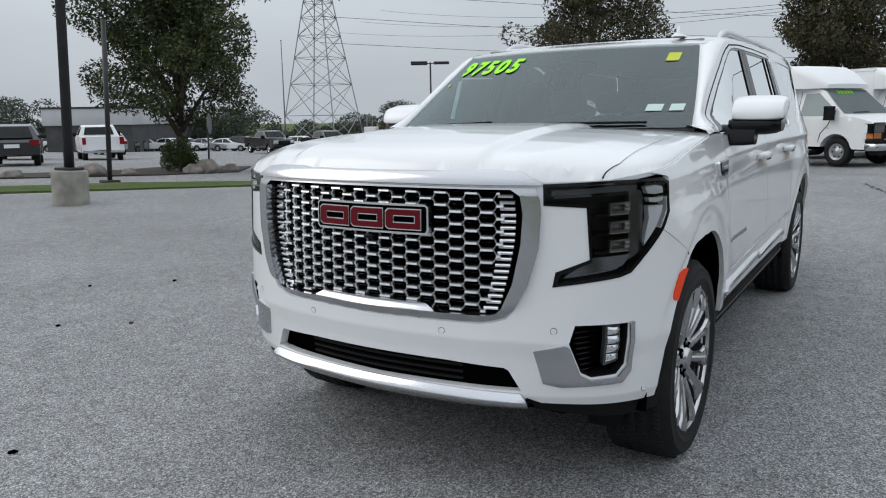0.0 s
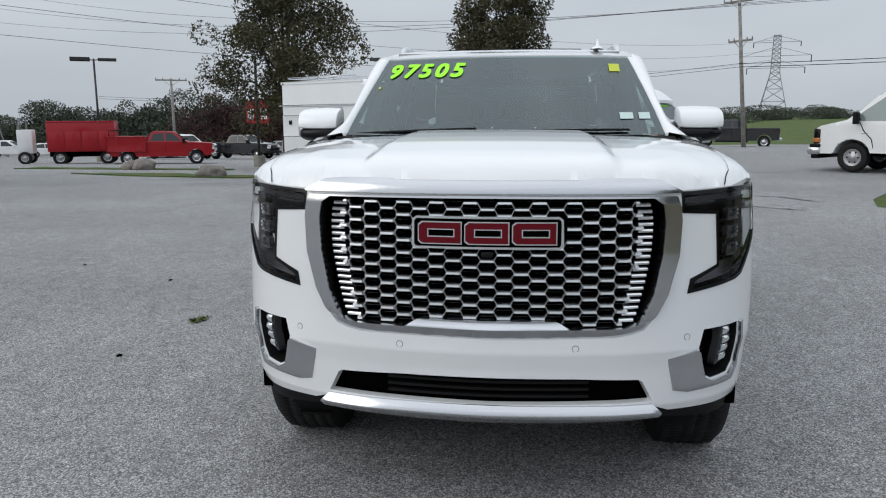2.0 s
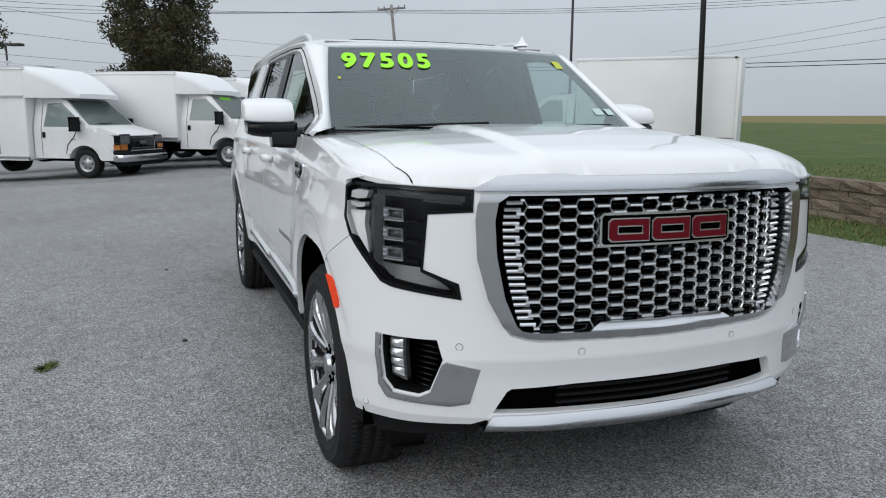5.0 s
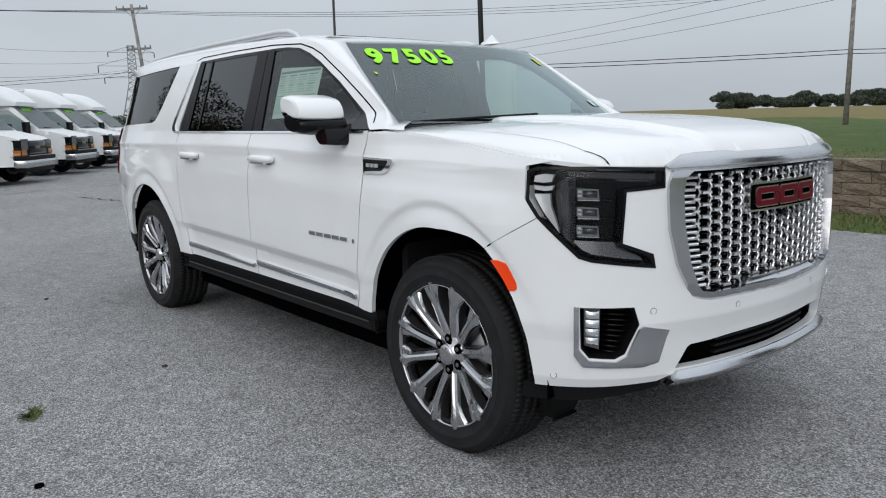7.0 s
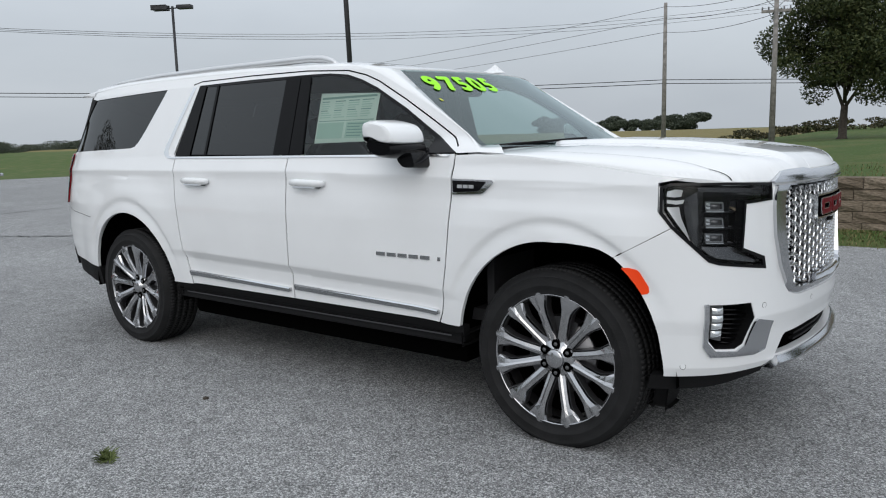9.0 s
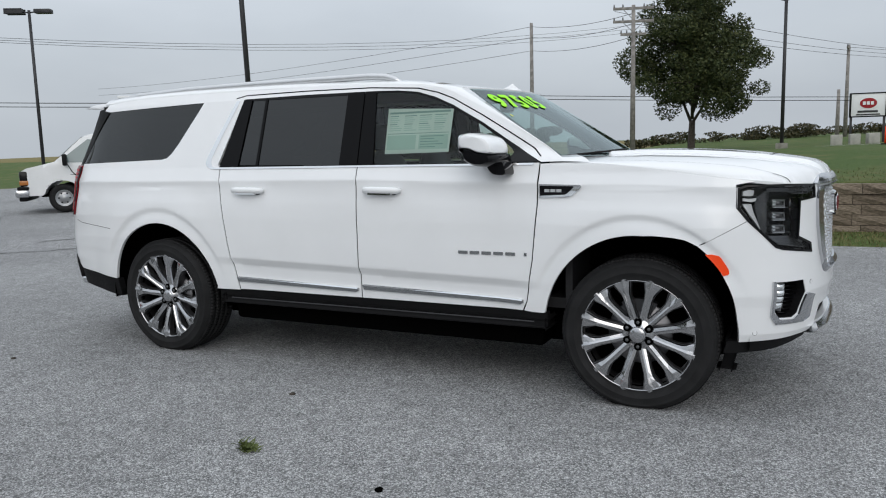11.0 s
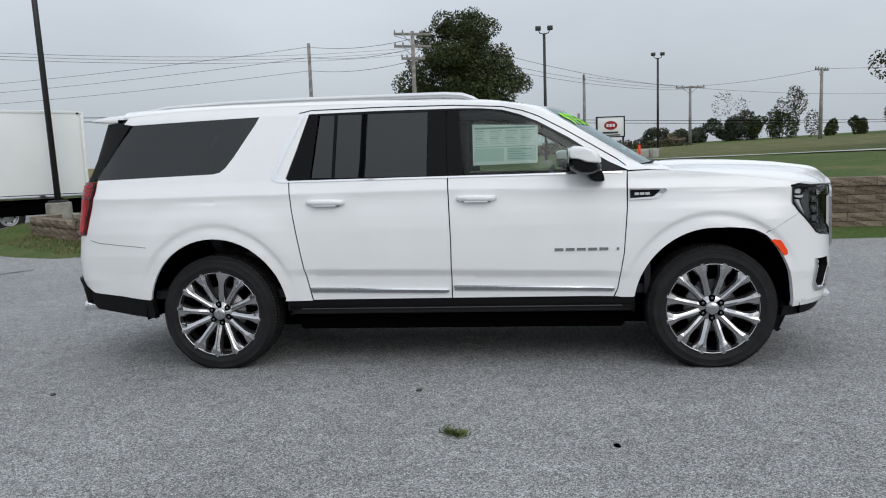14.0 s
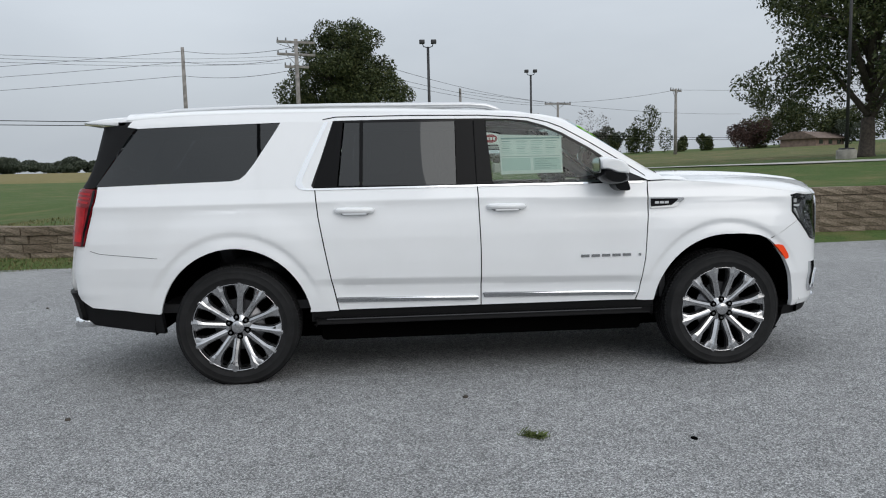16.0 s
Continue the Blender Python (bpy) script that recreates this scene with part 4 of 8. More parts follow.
    lip = sym([(0, .473), (.585, .470), (.610, .445), (.616, .415), (.30, .404), (0, .402)])
    def lipped(u, z, c):
        return shell(u, z, c - .006 - 1.0 * max(0, .474 - z) + 1.8 * max(0, .440 - z))
    part("front_lip", warp(flat_panel(lip, step=.04, rim=.04, step2=.02), lipped), SATIN, suv, "satin metal lower bumper lip")
    for s in (-1, 1):
        val = [(s * a, b) for a, b in ((.628, .437), (.95, .425), (1.10, .42), (1.20, .42), (1.215, .355), (1.0, .362), (.90, .370), (.634, .404))]
        part("lower_valance", warp(flat_panel(val, step=.05, rim=.08), lambda u, z, c: shell(u, z, c + .012)), BLACK, suv, "black lower bumper valance")
    part("front_skid", box(1.95, 2.36, -.60, .60, .345, .42, .03), BLACK, suv, "black undertray")
    # emblem: chrome plate, black field, three red blocks in place of the lettering
    base = sym([(0, 1.128), (.238, 1.128), (.252, 1.118), (.254, 1.03), (.242, 1.020), (0, 1.020)])
    em = part("emblem", warp(flat_panel(base, step=.04, rim=.03), lambda u, z, c: shell(u, z, c - .006)), GRILLEMETAL, suv, "chrome-edged black emblem plate")
    part("emblem_field", warp(flat_panel(sym([(0, 1.120), (.238, 1.120), (.244, 1.112), (.244, 1.036), (.238, 1.028), (0, 1.028)]), step=.04, rim=.01), lambda u, z, c: shell(u, z, c - .010)), VOID, em)
    for k in (-1, 0, 1):
        a0, a1 = k * .156 - .070, k * .156 + .070
        o = [(a0 + .012, 1.040), (a1, 1.040), (a1, 1.108), (a0 + .012, 1.108), (a0, 1.098), (a0, 1.050)]
        h = [(a0 + .028, 1.060), (a1 - .02, 1.060), (a1 - .02, 1.088), (a0 + .028, 1.088)]
        part("emblem_edge", warp(flat_panel([(a + (.004 if a > (a0 + a1) / 2 else -.004), b + (.004 if b > 1.07 else -.004)) for a, b in o], [[(a + (-.004 if a > (a0 + a1) / 2 else .004), b + (-.004 if b > 1.07 else .004)) for a, b in h]], step=.04, rim=.006), lambda u, z, c: shell(u, z, c - .016)), GRILLEMETAL, em)
        part("emblem_block", warp(flat_panel(o, [h], step=.04, rim=.006), lambda u, z, c: shell(u, z, c - .019)), REDEMBLEM, em, "red enamel emblem block")
    part("front_camera", box(2.628, 2.65, -.02, .02, .992, 1.010, .004), GLOSSBLACK, suv)


def grille_edge(z):
    return float(np.interp(z, [.76, .80, .893, 1.0, 1.089, 1.15, 1.186], [.450, .468, .492, .513, .518, .512, .494]))


def honeycomb():
    """Chrome honeycomb: staggered columns of short bars joined by thin slanted links, with finer louvres behind."""
    dy, dz, bl = .058, .0432, .0228
    bm, fine = bmesh.new(), bmesh.new()
    BAR = ((-1, .042), (-1, .021), (-.80, .0130), (-.45, .0105), (.45, .0115), (.80, .0155), (1, .022), (1, .042))
    LINK = ((-1, .036), (-1, .0255), (-.3, .0215), (.3, .0215), (1, .0255), (1, .036))
    RIB = ((-1, .056), (-1, .041), (0, .038), (1, .041), (1, .056))

    def free(u, z):
        return .748 + (.028 if abs(u) < .245 else 0) < z < 1.186 and abs(u) < grille_edge(z)

    def prism(to, p0, p1, h, prof):
        # a bar from p0 to p1 in (u, z) with a shaped front
        n = Vector((-(p1[1] - p0[1]), p1[0] - p0[0])).normalized() * h
        rows = [[to.verts.new(shell(u + n.x * a, z + n.y * a, c)) for a, c in prof] for u, z in (p0, p1)]
        for i in range(len(prof) - 1):
            to.faces.new((rows[0][i], rows[0][i + 1], rows[1][i + 1], rows[1][i]))
        to.faces.new(rows[0])
        to.faces.new(rows[1][::-1])

    for i in range(-9, 10):
        uc = i * dy
        for j in range(-1, 24):
            z = .7605 + j * dz + (dz / 2 if i % 2 else 0)
            if abs(uc) < .262 and 1.022 < z < 1.126 or z > 1.19:
                continue
            a, b = uc - bl, uc + bl
            lim = grille_edge(z) + .01
            a, b = max(a, -lim), min(b, lim)
            if b - a > .012 and free(uc * .9, z):
                prism(bm, (a, z), (b, z), .0066, BAR)
            for sz in (-1, 1):
                q = (uc + dy - bl, z + sz * dz / 2)
                if free(*q) and free(uc + bl, z) and not (abs(q[0]) < .25 and 1.03 < q[1] < 1.118):
                    prism(bm, (uc + bl, z), q, .0029, LINK)
            zm = z + dz / 2
            if free(uc, zm) and b - a > .03:
                prism(fine, (uc - bl * 1.2, zm), (uc + bl * 1.2, zm), .0019, RIB)
    part("grille_mesh", bm, GRILLEMETAL, suv, "chrome honeycomb grille mesh", smooth=False)
    part("grille_louvre", fine, SATIN, suv, "thin dark louvres behind the grille mesh", smooth=False)
    for s in (-1, 1):
        # ribbed bright edge pieces down the sides
        bm = bmesh.new()
        for j in range(19):
            z = .772 + j * .0216
            ue = grille_edge(z) + .052
            prism(bm, (s * (ue - .056), z), (s * (ue - .003), z), .0070, ((-1, .05), (-1, .026), (-.7, .0215), (.1, .0200), (.7, .023), (1, .031), (1, .05)) if s > 0 else ((1, .05), (1, .026), (.7, .0215), (-.1, .0200), (-.7, .023), (-1, .031), (-1, .05)))
        bmesh.ops.recalc_face_normals(bm, faces=bm.faces)
        part("grille_edge", bm, GRILLEMETAL, suv, "ribbed chrome grille edge", smooth=False)


def headlamp(s):
    f = lambda d: (lambda u, z, c: shell(u, z, c + d))
    side = lambda pts: [(s * a, b) for a, b in pts]
    lamp = part("headlamp", warp(flat_panel(side(LAMP), step=.05, rim=0), f(.085)), LAMPDARK, suv, "dark headlamp with clear lens")
    # black rim, lapping over the edges of the opening
    outer = [(.660, 1.203), (.90, 1.212), (1.125, 1.213), (1.168, 1.198), (1.168, 1.094), (1.122, 1.036), (.972, .899), (.928, .886), (.694, .857), (.704, .908), (.819, .950), (.806, 1.124), (.662, 1.133)]
    inner = [(.668, 1.192), (.90, 1.202), (1.118, 1.203), (1.155, 1.191), (1.154, 1.100), (1.110, 1.043), (.965, .910), (.924, .897), (.710, .870), (.718, .897), (.828, .942), (.816, 1.134), (.670, 1.142)]
    part("lamp_rim", warp(flat_panel(side(outer), [side(inner)], step=.04, rim=.05), f(-.003)), GLOSSBLACK, lamp, "black lamp rim")
    part("lamp_lens", warp(flat_panel(side(inner), step=.05, rim=0), f(.002)), LENS, lamp, "clear lamp lens")
    # smoked vertical blade between the light guide and the projectors
    o = [(1.018, 1.176), (1.060, 1.150), (1.064, 1.10), (1.040, .985), (.985, .935), (.985, 1.176)]
    part("lamp_bezel", warp(flat_panel(side(o), step=.03, rim=.03), lambda u, z, c: shell(u, z, c + .014 + .6 * abs(abs(u) - 1.018))), LAMPSMOKE, lamp, "smoked ridge inside the lamp")
    # three stacked projectors, each a clear block with a bright edge in a dark tray
    for k in range(3):
        z0 = .962 + .063 * k
        tray = part("projector_frame", warp(flat_panel(side([(.846, z0), (.988, z0 + .003), (.988, z0 + .012), (.846, z0 + .009)]), step=.04, rim=.05), f(.030)), GLOSSBLACK, lamp)
        a0, a1 = .898, .980
        o = [(a0, z0 + .010), (a1 - .006, z0 + .012), (a1, z0 + .020), (a1, z0 + .050), (a0 + .004, z0 + .046)]
        h = [(a0 + .007, z0 + .017), (a1 - .022, z0 + .019), (a1 - .022, z0 + .042), (a0 + .008, z0 + .040)]
        part("projector_edge", warp(flat_panel(side(o), [side(h)], step=.03, rim=.02), f(.020)), LAMPGLINT, tray, "clear edge round the projector")
        part("projector", warp(flat_panel(side(h), step=.010, rim=0), lambda u, z, c: shell(u, z, .046 - .024 * math.cos(min(1.5, abs(abs(u) - .931) / .026)) * math.cos(min(1.5, abs(z - z0 - .030) / .014)))), LAMPGREY, tray, "smoky headlamp projector lens")
        for m in range(2):
            zz = z0 + .020 + .014 * m
            part("lens_rib", warp(flat_panel(side([(a1 - .018, zz), (a1 - .004, zz + .001), (a1 - .004, zz + .009), (a1 - .018, zz + .008)]), step=.05, rim=.008), f(.016)), LAMPCLEAR, tray, "clear lens rib")
        part("projector_lip", warp(flat_panel(side([(a0, z0 + .006), (a1 - .004, z0 + .008), (a1 - .004, z0 + .0115), (a0, z0 + .0095)]), step=.05, rim=.01), f(.018)), LAMPCLEAR, tray, "bright edge under the projector")
    # light guide: two hooks at the outer top and a blade down the outer edge, bright on the outside and shaded inside
    for o, slope in (([(1.070, 1.182), (1.105, 1.187), (1.138, 1.180), (1.142, 1.160), (1.105, 1.156), (1.078, 1.158)], .5), ([(1.066, 1.146), (1.10, 1.143), (1.140, 1.147), (1.140, 1.134), (1.10, 1.128), (1.072, 1.131)], .2),
                     ([(1.138, 1.118), (1.136, 1.108), (1.096, 1.052), (1.040, .982), (1.058, 1.03), (1.078, 1.075), (1.086, 1.116)], .7)):
        part("light_guide", warp(flat_panel(side(o), step=.02, rim=.02), lambda u, z, c, k=slope: shell(u, z, c + .008 + k * max(0.0, 1.125 - .55 * max(0.0, 1.11 - z) - abs(u)))), LEDWHITE, lamp, "white light guide")
    # ledge under the projectors and the thin strip along the top
    for o, mt in (([(.842, .950), (.960, .955), (1.0, .958), (.955, .922), (.918, .910), (.735, .884), (.742, .894)], LAMPSMOKE), ([(.69, 1.180), (.90, 1.191), (1.012, 1.193), (1.010, 1.176), (.90, 1.172), (.69, 1.160)], LAMPSMOKE), ([(.70, 1.157), (.83, 1.165), (.83, 1.160), (.70, 1.153)], LAMPGREY), ([(.75, .889), (.93, .915), (.93, .9105), (.75, .8855)], LAMPGREY)):
        part("lamp_bezel", warp(flat_panel(side(o), step=.03, rim=.02), lambda u, z, c: shell(u, z, c + .016 + (.25 * max(0.0, z - .89) if z < 1.0 else .3 * max(0.0, 1.19 - z)))), mt, lamp, "smoked lamp bezel")


def foglamp(s):
    f = lambda d: (lambda u, z, c: shell(u, z, c + d))
    P = [(s * a, b) for a, b in FOG]
    # near-black sheet carries the shade at the back of the pocket
    fog = part("fog_pocket", warp(flat_panel(P, step=.05, rim=0), f(.10)), VOID, suv, "black sheet for the shade deep in the fog lamp pocket")
    part("pocket_wall", warp(flat_panel([(s * a, b) for a, b in FOG], [[(s * (.845 + (a - .845) * .97), .63 + (b - .63) * .97) for a, b in FOG]], step=.05, rim=.095), f(.004)), BLACK, fog, "black pocket lining")
    for k in range(9):
        z = .545 + k * .02
        a0 = .80 - (z - .545) * .40 if z < .67 else .757
        part("pocket_slat", tube([shell(s * (a0 + .006), z, .045), shell(s * .886, z + .004, .075)], .005, 6), GLOSSBLACK, fog)
    body = part("fog_lamp", warp(flat_panel([(s * a, b) for a, b in ((.890, .565), (.948, .58), (.950, .716), (.890, .716))], step=.03, rim=.03), f(.030)), LAMPGREY, fog, "vertical LED fog lamp")
    for k in range(4):
        z = .583 + k * .033
        part("fog_cell", warp(flat_panel([(s * a, b) for a, b in ((.895, z), (.944, z + .003), (.944, z + .029), (.895, z + .028))], step=.008, rim=.006), lambda u, zz, c: shell(u, zz, .024 + c - .012 * math.cos(min(1.5, abs(abs(u) - .92) / .02)) * math.cos(min(1.5, abs(zz - z - .015) / .012)))), LAMPCLEAR, body, "bright fog lamp cell")
    L = [(.630, .630), (.740, .655), (.755, .645), (.794, .546), (.832, .527), (.93, .533), (.966, .572), (.967, .73), (.984, .73), (.984, .552), (.952, .508), (.73, .498), (.665, .510)]
    part("fog_trim", warp(flat_panel([(s * a, b) for a, b in L], step=.010, rim=.035), lambda u, z, c: shell(u, z, c - .012 + .012 * smooth01(.74, .625, abs(u)) + .5 * max(0, .515 - z))), SATIN, fog, "satin chrome fog lamp trim")


def edge_z(u):
    return float(np.interp(u, [0, .58, .66, .90, .97, 1.2, 1.5, 1.8, 2.05], [1.246, 1.246, 1.208, 1.214, 1.224, 1.247, 1.290, 1.324, 1.342]))


def bonnet():
    us = np.linspace(0, 1.96, 80)
    fine = np.linspace(0, 1.96, 1200)
    edge = [shell(float(u), edge_z(float(u)), .006) for u in us]
    pts = np.array([(p.x, p.y) for p in (shell(float(u), edge_z(float(u)), .006) for u in fine)])
    cowl = lambda y: 1.455 - .15 * (y / .67) ** 2
    left = [(p.x, p.y) for p in edge]
    y_end = left[-1][1]
    rear = [(cowl(y), y) for y in np.linspace(y_end - .05, -(y_end - .05), 24)]
    o = [(x, -y) for x, y in left[::-1]][:-1] + left + rear
    edge_zs = np.array([edge_z(float(u)) for u in fine])

    def fn(x, y, c):
        d2 = np.hypot(pts[:, 0] - x, pts[:, 1] - abs(y))
        i = int(d2.argmin())
        d, ze, u = max(0.0, float(d2[i]) - .003), float(edge_zs[i]), float(fine[i])
        top = float(np.interp(x, [1.1, 1.40, 1.68, 1.92, 2.1, 2.25, 2.45, 2.65], [1.375, 1.377, 1.381, 1.373, 1.361, 1.347, 1.318, 1.276]))
        top -= .022 * (abs(y) / .8) ** 2
        wd = float(np.interp(x, [1.3, 2.6], [.34, .40]))
        top += .020 * (1 - smooth01(wd, wd + .055, abs(y))) - .004
        r = .09 + .22 * smooth01(.55, 1.1, u)
        k = 1 - min(1.0, d / r)
        return Vector((x, y, ze + max(0.0, top - ze) * math.sqrt(max(0.0, 1 - k * k)) - c))

    part("bonnet", warp(flat_panel(o, step=.022, rim=.015), fn), WHITE, suv, "sculpted white bonnet with raised centre")
    # shut line running from the lamp up over the wing and back to the windscreen
    for s in (-1, 1):
        line = [(2.425, .800), (2.412, .806), (2.39, .813), (2.362, .824), (2.335, .835), (2.305, .838), (2.27, .842), (2.1, .852), (1.8, .852), (1.6, .848), (1.47, .840), (1.43, .828), (1.37, .812), (1.33, .800)]
        bm, prev = bmesh.new(), None
        for (x0, y0), (x1, y1) in zip(line, line[1:]):
            for i in range(8):
                x, y = x0 + (x1 - x0) * i / 8, y0 + (y1 - y0) * i / 8
                t = Vector((y1 - y0, x0 - x1)).normalized() * (.0014 if x > 2.34 else .0007)
                cur = [bm.verts.new(fn(x + k * t.x, s * (y + k * t.y), -.002)) for k in (-1, 1)]
                if prev:
                    bm.faces.new((prev[0], prev[1], cur[1], cur[0]))
                prev = cur
        part("panel_gap", bm, VOID, suv)
    # black cowl under the windscreen
    bm = bmesh.new()
    rows = []
    for y in np.linspace(-.86, .86, 30):
        x0 = cowl(float(y))
        rows.append([bm.verts.new((x0 + .03, y, 1.372 - .03 * (y / .8) ** 2)), bm.verts.new((x0 - .04, y, 1.358 - .03 * (y / .8) ** 2)), bm.verts.new((x0 - .14, y, 1.385 - .03 * (y / .8) ** 2))])
    for a, b in zip(rows, rows[1:]):
        for i in range(2):
            bm.faces.new((a[i], b[i], b[i + 1], a[i + 1]))
    part("cowl", bm, BLACK, suv, "black plastic cowl")


def screen_x(y, z):
    return .875 - .165 * (y / .67) ** 2 + (1.742 - z) / .62


def screen_edge(z):
    return float(np.interp(z, [1.36, 1.47, 1.60, 1.76, 1.80], [.808, .782, .746, .695, .678]))


def greenhouse():
    # windscreen
    zs = np.linspace(1.365, 1.786, 16)
    rows = []
    bm = bmesh.new()
    for z in zs:
        w = screen_edge(float(z))
        rows.append([bm.verts.new((screen_x(w * k, z), w * k, z)) for k in np.linspace(-1, 1, 25)])
    for a, b in zip(rows, rows[1:]):
        for i in range(24):
            bm.faces.new((a[i], a[i + 1], b[i + 1], b[i]))
    scr = part("windscreen", bm, WINDSHIELD, suv, "laminated windscreen with price figures")
    for s in (-1, 1):
        bm = bmesh.new()
        top = [(.36, 1.826), (.50, 1.795), (.58, 1.765), (.77, 1.665), (.965, 1.55), (1.16, 1.43), (1.29, 1.345), (1.44, 1.338)]
        prev = None
        for i in range(29):
            t = i / 28 * (len(top) - 1)
            k = min(int(t), len(top) - 2)
            x, z = (top[k][j] + (top[k + 1][j] - top[k][j]) * (t - k) for j in (0, 1))
            p = shell(s * ux(x), z)
            zz = min(1.786, max(1.37, z + .005))
            w = screen_edge(zz)
            q = Vector((screen_x(w, zz) + .10 * smooth01(1.27, 1.44, x), s * w, zz + .004 * smooth01(1.27, 1.44, x)))
            m = (p + q) / 2 + Vector((.006, s * .006, .008))
            cur = [bm.verts.new(v) for v in (p, p * .6 + m * .4 + Vector((0, s * .006, .005)), m, q + Vector((-.0, 0, .004)), q - Vector((.03, 0, .03)))]
            if prev:
                for j in range(4):
                    bm.faces.new((prev[j], cur[j], cur[j + 1], prev[j + 1]))
            prev = cur
        part("windscreen_pillar", bm, WHITE, suv)
        # black edge band inside the screen
        bm = bmesh.new()
        prev = None
        for z in zs:
            w = screen_edge(float(z))
            cur = [bm.verts.new((screen_x(w * k, z) - .004, s * w * k, z - .003)) for k in (1.0, .955)]
            if prev:
                bm.faces.new((prev[0], cur[0], cur[1], prev[1]))
            prev = cur
        part("screen_band", bm, GLOSSBLACK, scr)
    # roof
    xs = np.linspace(.42, -2.42, 40)
    zt = lambda x: float(np.interp(x, [-2.4, -2.0, -1.6, -1, -.5, 0, .36, .5], [1.838, 1.856, 1.862, 1.862, 1.856, 1.846, 1.826, 1.80]))
    side = [(float(x), shell(ux(float(x)), zt(float(x))).y) for x in xs]
    front = [(screen_x(y, 1.786) - .004, y) for y in np.linspace(-side[0][1] + .06, side[0][1] - .06, 18)]
    o = [(x, -y) for x, y in side[::-1]] + front + side

    def fn(x, y, c):
        xx = max(-2.42, min(.42, x))
        ed = float(np.interp(-xx, [-a for a, _ in side], [b for _, b in side]))
        d = max(0.0, ed - abs(y))
        k = 1 - min(1, d / .17)
        ze = zt(xx)
        h = ze + (.048 - .020 * smooth01(-.9, .3, x)) * math.sqrt(max(0, 1 - k * k)) + .012 * (1 - (y / .75) ** 2)
        f = min(1.0, max(0.0, (x - .20) / (screen_x(y, 1.786) - .20))) ** 1.8
        h = h * (1 - f) + f * 1.793
        return Vector((x, y, h - c))
    part("roof", warp(flat_panel(o, step=.06, rim=.015), fn), WHITE, suv, "white roof panel")
    part("sunroof", warp(flat_panel([(.25, -.45), (.25, .45), (-1.15, .45), (-1.15, -.45)], step=.1, rim=.003), lambda x, y, c: fn(x, y, c) + Vector((0, 0, .004))), GLOSSBLACK, suv, "dark glass sunroof")
    # antenna fin
    fin = bmesh.new()
    rows = []
    for z, x0, x1, w in ((0, -.10, .085, .040), (.010, -.095, .075, .036), (.018, -.085, .062, .014), (.036, -.035, .040, .008), (.052, -.004, .022, .005), (.058, .006, .014, .003)):
        rows.append([fin.verts.new((.45 + x, .53 + y, 1.848 + z)) for x, y in ((x0, 0), (x0 * .6 + x1 * .4, -w), (x1 * .8 + x0 * .2, -w * .8), (x1, 0), (x1 * .8 + x0 * .2, w * .8), (x0 * .6 + x1 * .4, w))])
    for a, b in zip(rows, rows[1:]):
        for i in range(6):
            fin.faces.new((a[i], a[(i + 1) % 6], b[(i + 1) % 6], b[i]))
    fin.faces.new(rows[-1])
    part("antenna_fin", fin, WHITE, suv)
    # tailgate, rear glass, spoiler and rear bumper
    o = sym([(0, 1.33), (.62, 1.33), (.66, .63), (0, .63)])
    gate = lambda d: (lambda a, b, c: shell(math.copysign(END - abs(a), a if a else 1), b, c + d))
    tg = part("tailgate", warp(flat_panel(o, step=.08), gate(0)), WHITE, suv)
    part("rear_window", warp(flat_panel(sym([(0, 1.78), (.60, 1.78), (.80, 1.385), (0, 1.345)]), step=.08, rim=0), gate(.004)), PRIVACY, tg, "dark tinted rear window")
    for s in (-1, 1):
        part("rear_corner_glass", warp(flat_panel([(s * ux(-2.365), 1.80), (s * ux(-2.66), 1.38), (s * (END - .66), 1.38), (s * (END - .50), 1.80)], step=.06, rim=0), lambda u, z, c: shell(u, z, .003)), BLACK, suv, "black rear corner panel")
    bm = bmesh.new()
    prev = None
    for y in np.linspace(-.70, .70, 21):
        q = 1 - (abs(y) / .70) ** 6
        cur = [bm.verts.new(v) for v in ((-2.38, y, 1.888 - .03 * (1 - q)), (-2.60, y, 1.872 - .03 * (1 - q)), (-2.80 + .10 * (1 - q), y, 1.850 - .03 * (1 - q)), (-2.795 + .10 * (1 - q), y, 1.822), (-2.46, y, 1.80))]
        if prev:
            for j in range(4):
                bm.faces.new((prev[j], cur[j], cur[j + 1], prev[j + 1]))
        else:
            bm.faces.new(cur)
        prev = cur
    bm.faces.new(prev[::-1])
    part("spoiler", bm, WHITE, suv, "white roof spoiler")
    part("rear_bumper", warp(flat_panel(sym([(0, .66), (.80, .66), (.86, .60), (.86, .48), (0, .44)]), step=.08, rim=.06), gate(-.02)), BLACK, suv)
    part("exhaust_tip", tube([(-2.72, -.66, .44), (-2.87, -.70, .44)], .04, 12), CHROME, suv, "chrome exhaust tip")
    # plain black boxes for the underside; the wide one is added to deepen shade below
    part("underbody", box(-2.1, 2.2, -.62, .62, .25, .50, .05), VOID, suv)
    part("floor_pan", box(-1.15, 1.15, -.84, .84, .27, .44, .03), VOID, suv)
    part("cabin_floor", box(-2.5, 1.3, -.80, .80, .50, .56), DASH, suv)
    part("rear_header", box(-2.50, -2.28, -.70, .70, 1.755, 1.836, .01), DASH, suv)
    part("firewall", box(1.28, 1.32, -.84, .84, .5, 1.36), DASH, suv)


